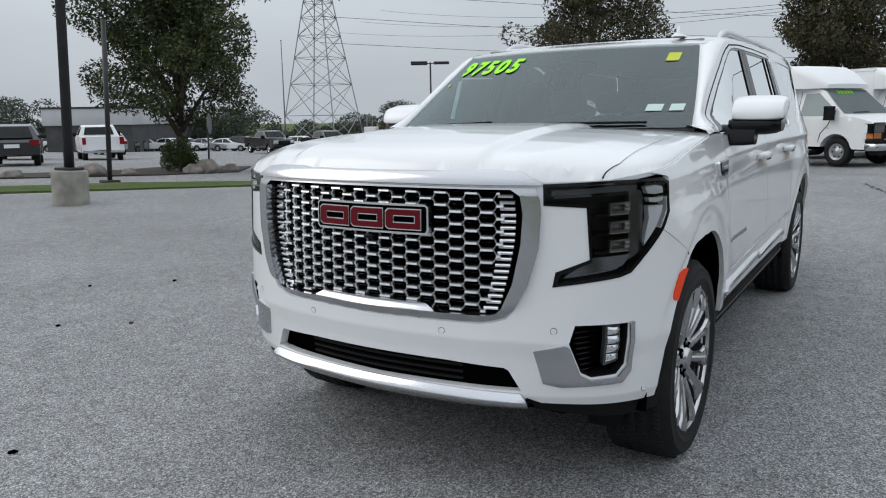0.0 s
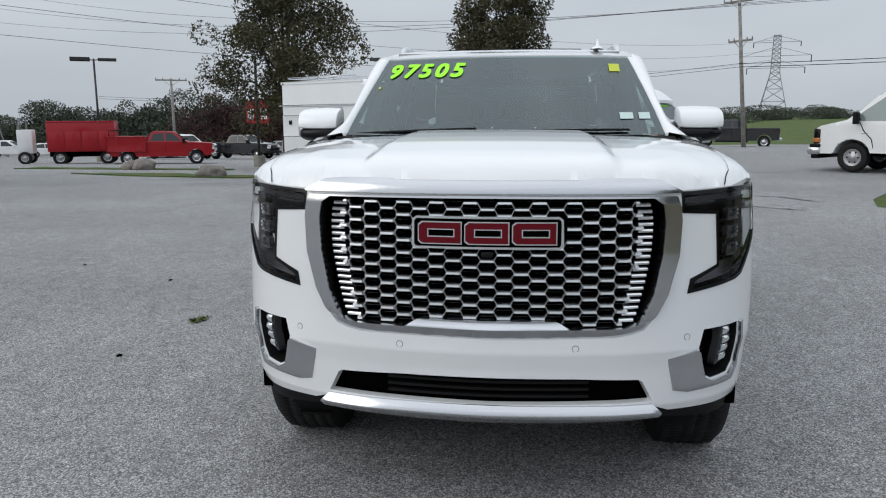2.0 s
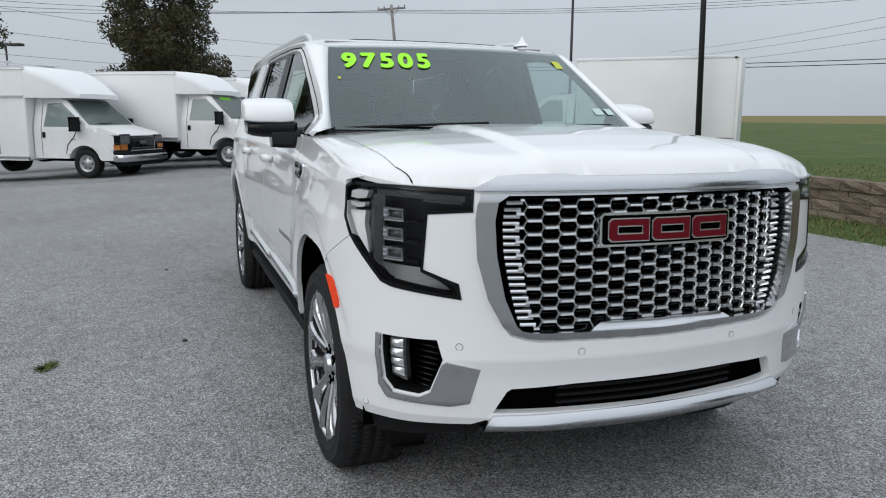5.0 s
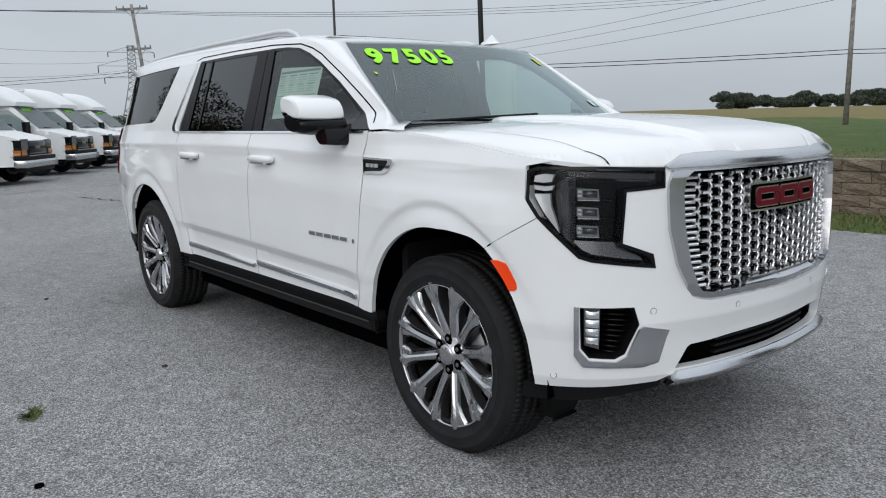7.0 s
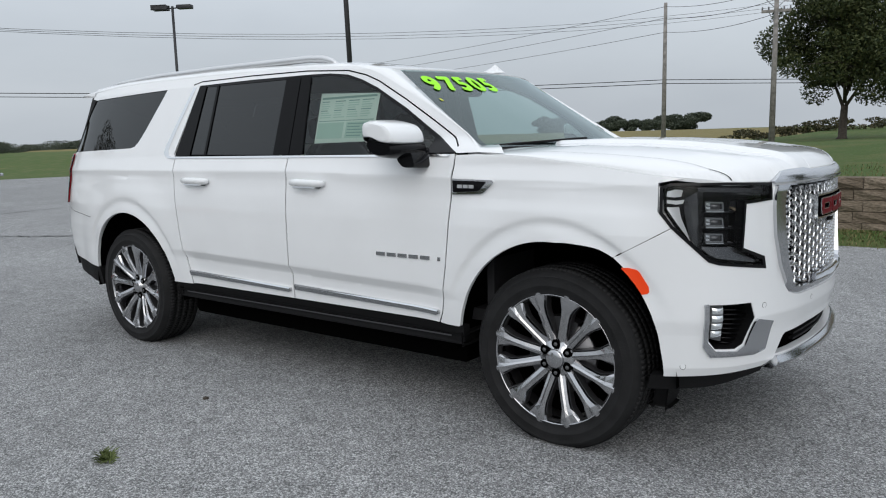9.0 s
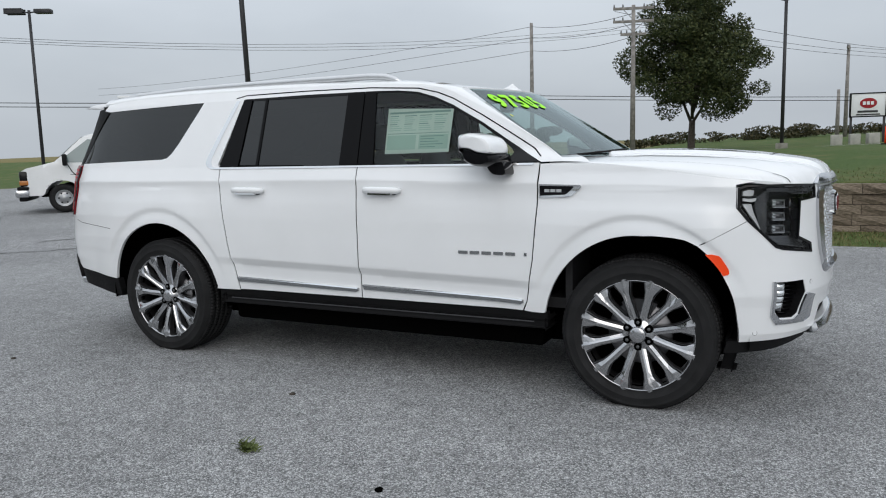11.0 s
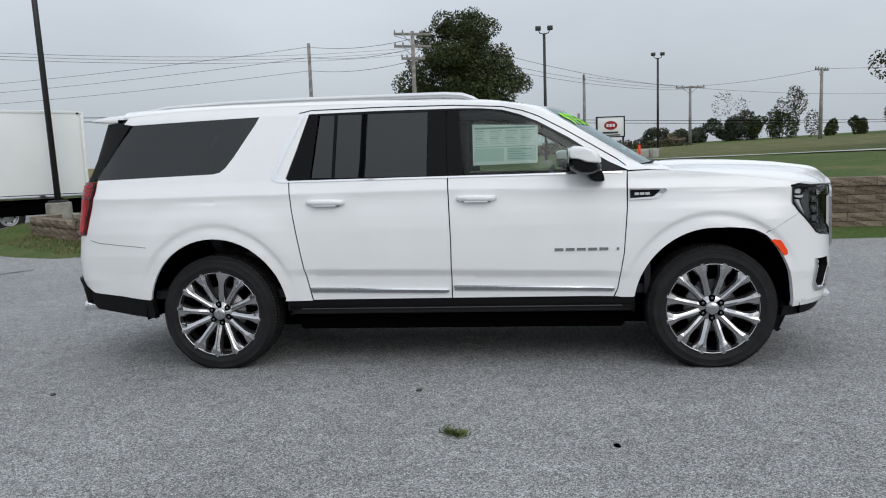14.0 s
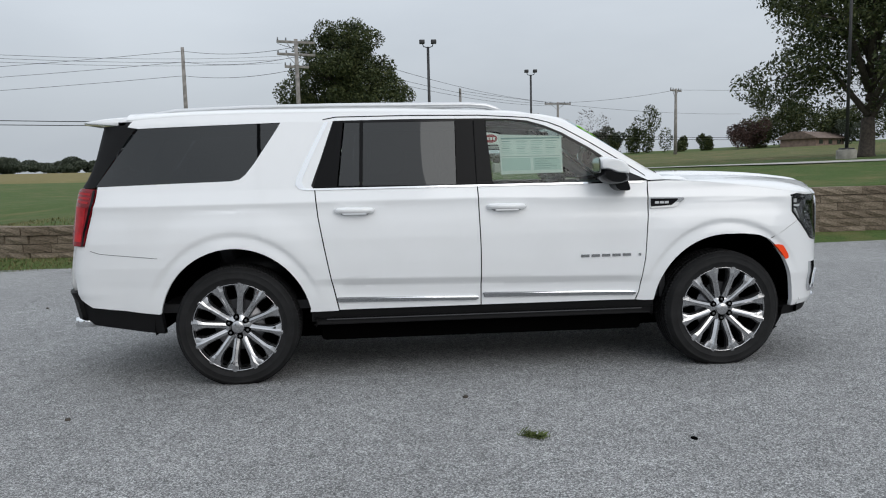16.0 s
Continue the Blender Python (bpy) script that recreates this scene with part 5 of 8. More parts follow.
def interior():
    bm = rounded_blob(.28, .80, .13, 3.2)
    bmesh.ops.translate(bm, vec=(1.0, 0, 1.20), verts=bm.verts)
    part("dashboard", bm, DASH, suv)
    bm = bmesh.new()
    add_tube(bm, [(.66 + .06 * math.sin(a), .38 + .185 * math.cos(a), 1.20 + .175 * math.sin(a)) for a in np.linspace(0, 2 * math.pi, 25)], .016, 8)
    add_box(bm, .66, .70, .24, .52, 1.17, 1.23, .015)
    part("steering_wheel", bm, SEAT, suv)
    for x, ys in ((.15, (-.38, .38)), (-.75, (-.38, .38)), (-1.65, (-.40, 0, .40))):
        for y in ys:
            bm = bmesh.new()
            b = rounded_blob(.09, .25, .36, 3)
            bmesh.ops.transform(b, matrix=pose(x - .22, y, 1.08, 0, -14, 0), verts=b.verts)
            merge(bm, b)
            b = rounded_blob(.26, .25, .09, 3)
            bmesh.ops.transform(b, matrix=pose(x, y, .78), verts=b.verts)
            merge(bm, b)
            b = rounded_blob(.055, .13, .09, 3)
            bmesh.ops.transform(b, matrix=pose(x - .34, y, 1.52, 0, -10, 0), verts=b.verts)
            merge(bm, b)
            part("car_seat", bm, SEAT, suv, "black leather seat with headrest")
    bm = rounded_blob(.02, .12, .035, 3)
    bmesh.ops.translate(bm, vec=(.62, 0, 1.70), verts=bm.verts)
    part("rear_view_mirror", bm, GLOSSBLACK, suv)
    bm = box(.72, .79, -.05, .05, 1.745, 1.775, .012)
    part("sensor_housing", bm, BLACK, suv, "black sensor housing behind the windscreen")
    part("headliner", box(-2.3, .45, -.66, .66, 1.825, 1.835), pbr("grey_headliner", (.28, .28, .27), .9), suv)
    for x in (-.07, -1.12):
        for s in (-1, 1):
            part("inner_pillar", warp(flat_panel([(x - .05, 1.30), (x + .05, 1.30), (x + .05, 1.79), (x - .05, 1.79)], step=.1, rim=.05), lambda a, b, c: side_fn(s)(a, b, .03 + c)), DASH, suv)
    for s in (-1, 1):
        part("door_card", box(-1.1, 1.1, s * .83, s * .87, .6, 1.33), DASH, suv)


def wheel(cx, s):
    yo = .957
    prof = [(.285, -.02), (.300, .0), (.303, .006), (.307, .004), (.320, .010), (.338, .0150), (.340, .0163), (.343, .0163), (.345, .0155), (.362, .0155), (.380, .012), (.3815, .0128), (.384, .0120), (.3855, .0105), (.398, -.004), (.411, -.024), (.416, -.05), (.417, -.10), (.417, -.18), (.414, -.225), (.400, -.255), (.36, -.27), (.30, -.26), (.285, -.25)]
    carcass = lathe(prof, 72)
    bm = bmesh.new()
    # tread blocks
    for k in range(112):
        a = 2 * math.pi * k / 112
        for row, (y0, y1) in enumerate(((-.022, -.066), (-.074, -.112), (-.120, -.158), (-.166, -.204), (-.212, -.244))):
            aa = a + (math.pi / 112) * (row % 2)
            for_w = .0108
            r = .4150 if row in (0, 4) else .4180
            vs = []
            for dr in (-.012, .0015):
                for da, y in ((-for_w / .42, y0), (for_w / .42, y0), (for_w / .42, y1), (-for_w / .42, y1)):
                    vs.append(bm.verts.new(((r + dr) * math.cos(aa + da), y, (r + dr) * math.sin(aa + da))))
            for f in ((4, 5, 6, 7), (0, 1, 5, 4), (1, 2, 6, 5), (2, 3, 7, 6), (3, 0, 4, 7)):
                bm.faces.new([vs[i] for i in f])
    place = pose(cx, s * yo, .412) @ (Matrix.Diagonal((1, s, 1, 1)))
    root = part("wheel", warp(lathe([(.29, -.03), (.29, -.24), (.30, -.25)], 48), lambda x, y, z: place @ Vector((x, y, z))), WHEELDARK, suv, "polished twelve-spoke wheel with wide tyre")
    part("tyre", warp(carcass, lambda x, y, z: place @ Vector((x, y, z))), RUBBER, root, "black road tyre")
    tagged(part("tread", warp(bm, lambda x, y, z: place @ Vector((x, y, z))), RUBBER, root, "fine tyre tread blocks"), kind="stuff")
    rim = lathe([(.303, -.006), (.302, .004), (.298, .006), (.295, .0), (.292, -.016), (.288, -.06)], 72)
    part("rim", warp(rim, lambda x, y, z: place @ Vector((x, y, z))), WHEELMETAL, root, "polished rim edge")
    # six forked spokes: machined facets meeting in a ridge, over dark flanks
    for k in range(6):
        ac = 2 * math.pi * k / 6 + (radians(8) if cx < 0 else 0)
        for h in (-1, 1):
            face, flank = bmesh.new(), bmesh.new()
            fr, kr = [], []
            for r, off, hw, y in ((.046, .010, .022, -.038), (.095, .024, .024, -.028), (.15, .038, .0235, -.014), (.200, .051, .0235, -.004), (.228, .059, .028, .001), (.254, .066, .040, .005), (.298, .075, .060, .004)):
                n = Vector((math.cos(ac), 0, math.sin(ac)))
                t = Vector((-math.sin(ac), 0, math.cos(ac)))
                c = n * r + t * (h * off)
                pt = lambda d, dy: c + t * (h * d * hw) + Vector((0, y + dy, 0))
                fr.append([face.verts.new(pt(d, dy)) for d, dy in ((1, -.016), (.78, -.002), (.10, .003), (-.25, -.004), (-.80, -.009), (-1, -.022))])
                kr.append([flank.verts.new(pt(d, dy)) for d, dy in ((1.02, -.060), (1.02, -.013), (-1.02, -.021), (-1.02, -.060))])
            for bm, rows in ((face, fr), (flank, kr)):
                for a, b in zip(rows, rows[1:]):
                    for i in range(len(a) - 1):
                        bm.faces.new((a[i], a[i + 1], b[i + 1], b[i]))
                bmesh.ops.recalc_face_normals(bm, faces=bm.faces)
                warp(bm, lambda x, y, z: place @ Vector((x, y, z)))
            sp = part("spoke", flank, WHEELGREY, root, "dark grey spoke flank", angle=.3)
            part("spoke_face", face, WHEELMETAL, sp, "machined spoke ridge", smooth=False)
    hub = lathe([(.088, -.07), (.088, -.040), (.080, -.032), (.045, -.030), (.044, -.014), (.038, -.008), (.012, -.006), (.001, -.006)], 36)
    part("hub", warp(hub, lambda x, y, z: place @ Vector((x, y, z))), WHEELMETAL, root, "metal wheel centre with a round cap")
    for k in range(6):
        a = 2 * math.pi * k / 6 + math.pi / 6 + (radians(8) if cx < 0 else 0)
        # flat black disc paints the shade of the well round each nut
        well = lathe([(.0215, -.020), (.0205, -.016), (.001, -.016)], 16)
        warp(well, lambda x, y, z: place @ (Vector((x, y - .010, z)) + Vector((.067 * math.cos(a), 0, .067 * math.sin(a)))))
        part("nut_well", well, VOID, root)
        nut = lathe([(.0095, -.02), (.0095, -.003), (.007, .000), (.001, .000)], 6)
        warp(nut, lambda x, y, z: place @ (Vector((x, y - .022, z)) + Vector((.067 * math.cos(a), 0, .067 * math.sin(a)))))
        part("wheel_nut", nut, LAMPGREY, root)
    disc = lathe([(.05, -.085), (.17, -.085), (.175, -.10), (.05, -.10)], 40)
    part("brake_disc", warp(disc, lambda x, y, z: place @ Vector((x, y, z))), pbr("brake_disc_steel", (.22, .22, .23), .4, .9) if "brake_disc_steel" not in bpy.data.materials else bpy.data.materials["brake_disc_steel"], root, "steel brake disc")
    cal = arc(0, 0, .19, .19, 60, 120, 8) + arc(0, 0, .12, .12, 120, 60, 8)
    bm = extrude_poly(cal, -.06, pose(0, -.06, 0))
    part("brake_caliper", warp(bm, lambda x, y, z: place @ Vector((x, y, z))), WHEELDARK, root)
    # black disc in place of the shade seen between the spokes
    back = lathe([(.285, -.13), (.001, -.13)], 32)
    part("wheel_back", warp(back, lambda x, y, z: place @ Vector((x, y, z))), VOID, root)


def stickers():
    scr_ob = next(o for o in suv.children if o.name.startswith("windscreen") and "pillar" not in o.name)
    # price figures along the top of the windscreen, on the car's right
    def on_screen(y, z, lift):
        return Vector((screen_x(y, z) + lift * .53, y, z + lift * .85))
    for k, ch in enumerate("97505"):
        cur = bpy.data.curves.new("figure", "FONT")
        cur.body = ch
        cur.size = .118
        cur.shear = .22
        cur.resolution_u = 4
        tmp = new("figure", cur)
        dg = bpy.context.evaluated_depsgraph_get()
        me = bpy.data.meshes.new_from_object(tmp.evaluated_get(dg))
        bpy.data.objects.remove(tmp)
        bm = bmesh.new()
        bm.from_mesh(me)
        bpy.data.meshes.remove(me)
        # several slightly shifted layers thicken the strokes
        src = [v.co.copy() for v in bm.verts]
        tri = bmesh.ops.triangulate(bm, faces=bm.faces)
        polys = [[v.index for v in f.verts] for f in bm.faces]
        bm.free()
        bm = bmesh.new()
        for n, (ox, oy) in enumerate(((0, 0), (.005, 0), (-.005, 0), (0, .005), (0, -.005), (.004, .004), (-.004, -.004), (.004, -.004), (-.004, .004))):
            vs = [bm.verts.new(on_screen(-.660 + k * .0905 + (p.x + ox) * 1.18, 1.668 + (p.y + oy) * .92, .0035 + .0003 * n)) for p in src]
            for q in polys:
                try:
                    bm.faces.new([vs[i] for i in q])
                except ValueError:
                    pass
        part("price_figure", bm, LIME, scr_ob, "bright green painted price figure", smooth=False)
    for (y0, y1, z0, z1), mat, nm in (((.565, .625, 1.695, 1.74), STICKYELLOW, "yellow_sticker"), ((.585, .655, 1.440, 1.472), PAPERGREY, "inspection_sticker"), ((.685, .745, 1.440, 1.472), PAPERGREY, "inspection_sticker"), ((-.697, -.685, 1.605, 1.617), STICKYELLOW, "small_sticker")):
        bm = bmesh.new()
        vs = [bm.verts.new(on_screen(y, z, .004)) for y, z in ((y0, z0), (y1, z0), (y1, z1), (y0, z1))]
        bm.faces.new(vs)
        part(nm, bm, mat, suv, smooth=False)
    # window sheet behind the front passenger glass, print as plain bars
    fn = side_fn(-1)
    sheet = part("window_sheet", warp(flat_panel([(.14, 1.405), (.575, 1.410), (.582, 1.665), (.135, 1.685)], step=.2, rim=0), lambda a, b, c: fn(a, b, .022)), PAPER, suv, "printed price sheet inside the window")
    rnd = random.Random(4)
    def bar(x0, x1, z0, z1, mat):
        part("print_bar", warp(flat_panel([(x0, z0), (x1, z0), (x1, z1), (x0, z1)], step=.3, rim=0), lambda a, b, c: fn(a, b, .020)), mat, sheet)
    bar(.15, .565, 1.648, 1.660, PAPERINK)
    for col in range(4):
        for r in range(8):
            x0 = .155 + col * .103
            bar(x0, x0 + rnd.uniform(.05, .09), 1.632 - r * .0125, 1.637 - r * .0125, PAPERINK if r % 4 == 0 else PAPERGREY)
    bar(.15, .565, 1.525, 1.529, PAPERINK)
    bar(.15, .35, 1.430, 1.517, PAPERGREY)
    bar(.37, .565, 1.430, 1.517, PAPERGREY)
    for r in range(5):
        bar(.16, .16 + rnd.uniform(.08, .17), 1.505 - r * .016, 1.511 - r * .016, PAPERINK)
        bar(.38, .38 + rnd.uniform(.06, .17), 1.505 - r * .016, 1.510 - r * .016, PAPERINK)
    # wipers
    for y0, y1 in ((-.75, -.12), (-.05, .62)):
        bm = tube([(screen_x(y, 1.384) + .010, y, 1.384 + .003 * k - .014 * (y / .8) ** 2) for k, y in enumerate(np.linspace(y0, y1, 6))], .006, 6)
        part("wiper", bm, BLACK, suv, "black wiper blade")


body_sides()
front_end()
bonnet()
greenhouse()
interior()
for cx in (1.704, -1.704):
    for s in (-1, 1):
        wheel(cx, s)
stickers()


# ---- other vehicles ----
def small_wheel(parent, x, y, s, r, hub=SILVERPAINT, width=.22, twin=False):
    place = pose(x, y, r) @ Matrix.Diagonal((1, s, 1, 1))
    put = lambda bm: warp(bm, lambda a, b, c: place @ Vector((a, b, c)))
    w = width * (2.1 if twin else 1)
    ri = r * .58
    root = part("wheel", put(lathe([(ri, -.01), (r * .72, .012), (r * .90, .008), (r * .98, -.02), (r, -.06), (r, -w + .05), (r * .96, -w), (ri, -w)], 28)), RUBBER, parent, "black tyre on a steel wheel")
    dish = -.08 if twin else -.03
    part("rim", put(lathe([(ri, -.012), (ri * .93, -.01), (ri * .86, -.045), (ri * .70, dish - .02), (ri * .45, dish), (ri * .30, dish + .03), (.001, dish + .03)], 28)), hub, root, "steel wheel rim")
    for k in range(6):
        a = math.pi * k / 3
        part("rim_hole", put(warp(lathe([(r * .06, dish - .006), (r * .05, dish - .003), (.001, dish - .003)], 8), lambda p, q, t: Vector((p + math.cos(a) * ri * .62, q, t + math.sin(a) * ri * .62)))), VOID, root)
    return root


def loft_body(profile, width, belt, top_w, z_top, arches=(), mat=VANWHITE, parent=None, name="body"):
    """A vehicle body from its side outline: full width up to the belt, leaning in above it; wheel arches cut out below."""
    out = []
    for p in profile:
        out.append(p)
    def fn(sg):
        def f(x, z, c):
            w = width / 2 if z < belt else width / 2 + (top_w / 2 - width / 2) * min(1, (z - belt) / (z_top - belt))
            nose = max(q[0] for q in profile)
            w -= .10 * smooth01(nose - .45, nose, x)
            return Vector((x, sg * (w - c), z))
        return f
    bm = bmesh.new()
    for sg in (-1, 1):
        merge(bm, warp(flat_panel(out, step=.12, rim=0), fn(sg)))
    # skin between the sides
    n = len(out)
    for i in range(n):
        (x0, z0), (x1, z1) = out[i], out[(i + 1) % n]
        rows = []
        for x, z in ((x0, z0), (x1, z1)):
            l, r = fn(-1)(x, z, 0), fn(1)(x, z, 0)
            k = .035 if z > belt else .02
            rows.append([bm.verts.new(l + (r - l) * t) for t in (0, .04, .25, .5, .75, .96, 1)])
        for j in range(6):
            bm.faces.new((rows[0][j], rows[0][j + 1], rows[1][j + 1], rows[1][j]))
    bmesh.ops.remove_doubles(bm, verts=bm.verts, dist=.002)
    bmesh.ops.recalc_face_normals(bm, faces=bm.faces)
    return part(name, bm, mat, parent), fn


def side_patch(fn, sg, outline, mat, parent, name, label="", out=.006, rim=.008):
    return part(name, warp(flat_panel(outline, step=.25, rim=rim), lambda a, b, c: fn(sg)(a, b, c - out)), mat, parent, label)


def cross_patch(pts, mat, parent, name, label=""):
    """A four-cornered pane set across the body."""
    bm = bmesh.new()
    vs = [bm.verts.new(p) for p in pts]
    f = bm.faces.new(vs)
    bmesh.ops.solidify(bm, geom=[f], thickness=.01)
    return part(name, bm, mat, parent, label, smooth=False)


def van_cab(root, wb, tag_lime):
    arch = [(x, z) for x, z in arc(0, .38, .46, .46, 180, 0, 12)]
    prof = [(-1.42, .50), (-.62, .50)] + [p for p in arch if p[1] > .46] + [(.50, .46), (.93, .46), (1.0, .58), (1.0, .98), (.96, 1.10), (.84, 1.17), (.40, 1.27), (.16, 1.33), (-.10, 1.55), (-.48, 1.92), (-.62, 2.00), (-.80, 2.05), (-1.42, 2.08)]
    body, fn = loft_body(prof, 2.00, 1.25, 1.62, 2.05, parent=root, name="cab")
    for s in (-1, 1):
        side_patch(fn, s, [(-1.12, 1.30), (-1.06, 1.88), (-.66, 1.90), (-.05, 1.42), (-.08, 1.30)], CABGLASS, body, "side_window", "cab side glass")
        side_patch(fn, s, [(-1.20, .56), (-1.19, .56), (-1.19, 1.95), (-1.20, 1.95)], VOID, body, "door_gap")
        side_patch(fn, s, [(-.50, .62), (-.44, .84), (-.24, 1.05), (-.14, 1.26), (-.15, 1.28), (-.26, 1.06), (-.46, .85), (-.515, .62)], VOID, body, "door_gap")
        side_patch(fn, s, [(-1.16, 1.02), (-1.08, 1.02), (-1.08, 1.16), (-1.16, 1.16)], BLACK, body, "door_handle", "black recessed handle", .02)
        side_patch(fn, s, [(-.36, .98), (-.20, .98), (-.20, .995), (-.36, .995)], SATIN, body, "side_badge")
        # lamp: clear above amber, wrapped round the corner
        lamp = part("lamp_surround", box(.70, 1.006, s * .555, s * .935, .70, 1.10, .03), GLOSSBLACK, body, "black headlamp surround")
        part("headlamp", box(.76, 1.016, s * .58, s * .922, .90, 1.07, .02), LAMPGREY, lamp, "smoky rectangular headlamp")
        part("turn_lamp", box(.72, 1.018, s * .68, s * .940, .74, .86, .015), AMBERLAMP, lamp, "amber turn lamp")
        arm = part("mirror", box(-.16, -.06, s * 1.03, s * 1.27, 1.22, 1.52, .03), BLACK, body, "black door mirror")
        part("mirror_stay", tube([(-.16, s * .93, 1.33), (-.12, s * 1.05, 1.36)], .018, 6), BLACK, arm)
    part("grille", box(.93, 1.022, -.54, .54, .72, 1.08, .02), GLOSSBLACK, body, "black grille with chrome frame")
    part("grille_frame", merge(merge(box(.95, 1.03, -.50, .50, 1.03, 1.05, .008), box(.95, 1.03, -.50, .50, .76, .78, .008)), box(.95, 1.034, -.14, .14, .87, .95, .01)), LAMPGREY, body)
    part("bumper", box(.80, 1.13, -1.0, 1.0, .42, .62, .05), SATIN, body, "bright metal front bumper")
    part("bumper_step", box(.80, 1.08, -.97, .97, .62, .70, .02), BLACK, body)
    part("air_dam", box(.86, 1.06, -.90, .90, .32, .44, .03), BLACK, body)
    w = lambda z: .985 - .175 * (z - 1.25) / .80
    cross_patch([(.14, -w(1.36) + .06, 1.362), (.14, w(1.36) - .06, 1.362), (-.52, w(1.93) - .06, 1.972), (-.52, -w(1.93) + .06, 1.972)], CABGLASS, body, "windscreen", "cab windscreen")
    if tag_lime:
        for k in range(5):
            cross_patch([(-.40, -.45 + k * .13, 1.875), (-.40, -.36 + k * .13, 1.875), (-.485, -.36 + k * .13, 1.952), (-.485, -.45 + k * .13, 1.952)], LIME, body, "price_bar", "green price lettering bar")
    part("wiper", tube([(.15, -.55, 1.385), (.13, .05, 1.40)], .01, 5), BLACK, body)
    part("chassis", box(-wb - .9, .6, -.48, .48, .40, .62, .02), VOID, root, "dark chassis frame")
    for s in (-1, 1):
        small_wheel(root, 0, s * .93, s, .375)
        small_wheel(root, -wb, s * 1.0, s, .375, twin=True)


def box_body(root, x0, x1, z0, z1, w, attic=0.0, joints=True, bevel=.05):
    """A van body: panelled box with corner rails, with or without a moulded nose over the cab."""
    bm = box(x1, x0, -w / 2, w / 2, z0, z1, bevel, seg=4)
    body = part("box_body", bm, BOXWHITE, root, "white panelled van body")
    for s in (-1, 1):
        part("lower_rail", box(x1, x0, s * (w / 2 - .01), s * (w / 2 + .018), z0, z0 + .10, .01), SATIN, body)
        part("upper_rail", box(x1, x0, s * (w / 2 - .01), s * (w / 2 + .015), z1 - .08, z1 - .01, .01), BOXWHITE, body)
        part("marker_lamp", box(x1 + .06, x1 + .12, s * (w / 2), s * (w / 2 + .02), z1 - .09, z1 - .05, .005), VOID, body)
        part("marker_lamp", box((x0 + x1) / 2, (x0 + x1) / 2 + .10, s * (w / 2), s * (w / 2 + .03), z0 - .01, z0 + .07, .01), VOID, body)
    for k in range(1, 6):
        x = x1 + (x0 - x1) * k / 6
        for s in (-1, 1) if joints else ():
            part("panel_joint", box(x - .006, x + .006, s * (w / 2 - .002), s * (w / 2 + .004), z0 + .11, z1 - .09), SATIN, body)
    if attic:
        # nose over the cab: a smooth wedge falling to the windscreen, narrowing to the cab's width
        bm = bmesh.new()
        rows = []
        for t in np.linspace(0, 1, 13):
            x = x0 - .02 + attic * t
            zb = 2.02
            zt = z1 - .004 - (z1 - 2.13) * (.45 * t + .55 * t ** 1.8)
            hw = w / 2 - .006 - (w / 2 - .80) * t ** 1.8
            r = min(.16, (zt - zb) * .6)
            sec = [(-hw, zb)] + [(-hw + r - r * math.cos(a), zt - r + r * math.sin(a)) for a in np.linspace(0, math.pi / 2, 6)] + [(-hw * .4, zt + .015), (hw * .4, zt + .015)]
            sec += [(hw - r + r * math.sin(a), zt - r + r * math.cos(a)) for a in np.linspace(0, math.pi / 2, 6)] + [(hw, zb)]
            rows.append([bm.verts.new((x, y, z)) for y, z in sec])
        for a, b in zip(rows, rows[1:]):
            for i in range(len(a)):
                bm.faces.new((a[i], b[i], b[(i + 1) % len(a)], a[(i + 1) % len(a)]))
        bm.faces.new(rows[-1])
        bmesh.ops.recalc_face_normals(bm, faces=bm.faces)
        part("attic_nose", bm, BOXWHITE, body, "moulded white nose over the cab")
    return body


def box_van(m, attic=.95, wb=3.6, length=3.9, lime=True, label="white cutaway van with moulded box body", group="row of white vans", height=2.64):
    root = thing("box_van", label, "van", m, group)
    van_cab(root, wb, lime)
    x0 = -1.40
    box_body(root, x0, x0 - length, .72, height, 2.30, attic, joints=False)
    part("rear_step", box(x0 - length - .25, x0 - length, -1.0, 1.0, .45, .52, .01), BLACK, root)
    return root


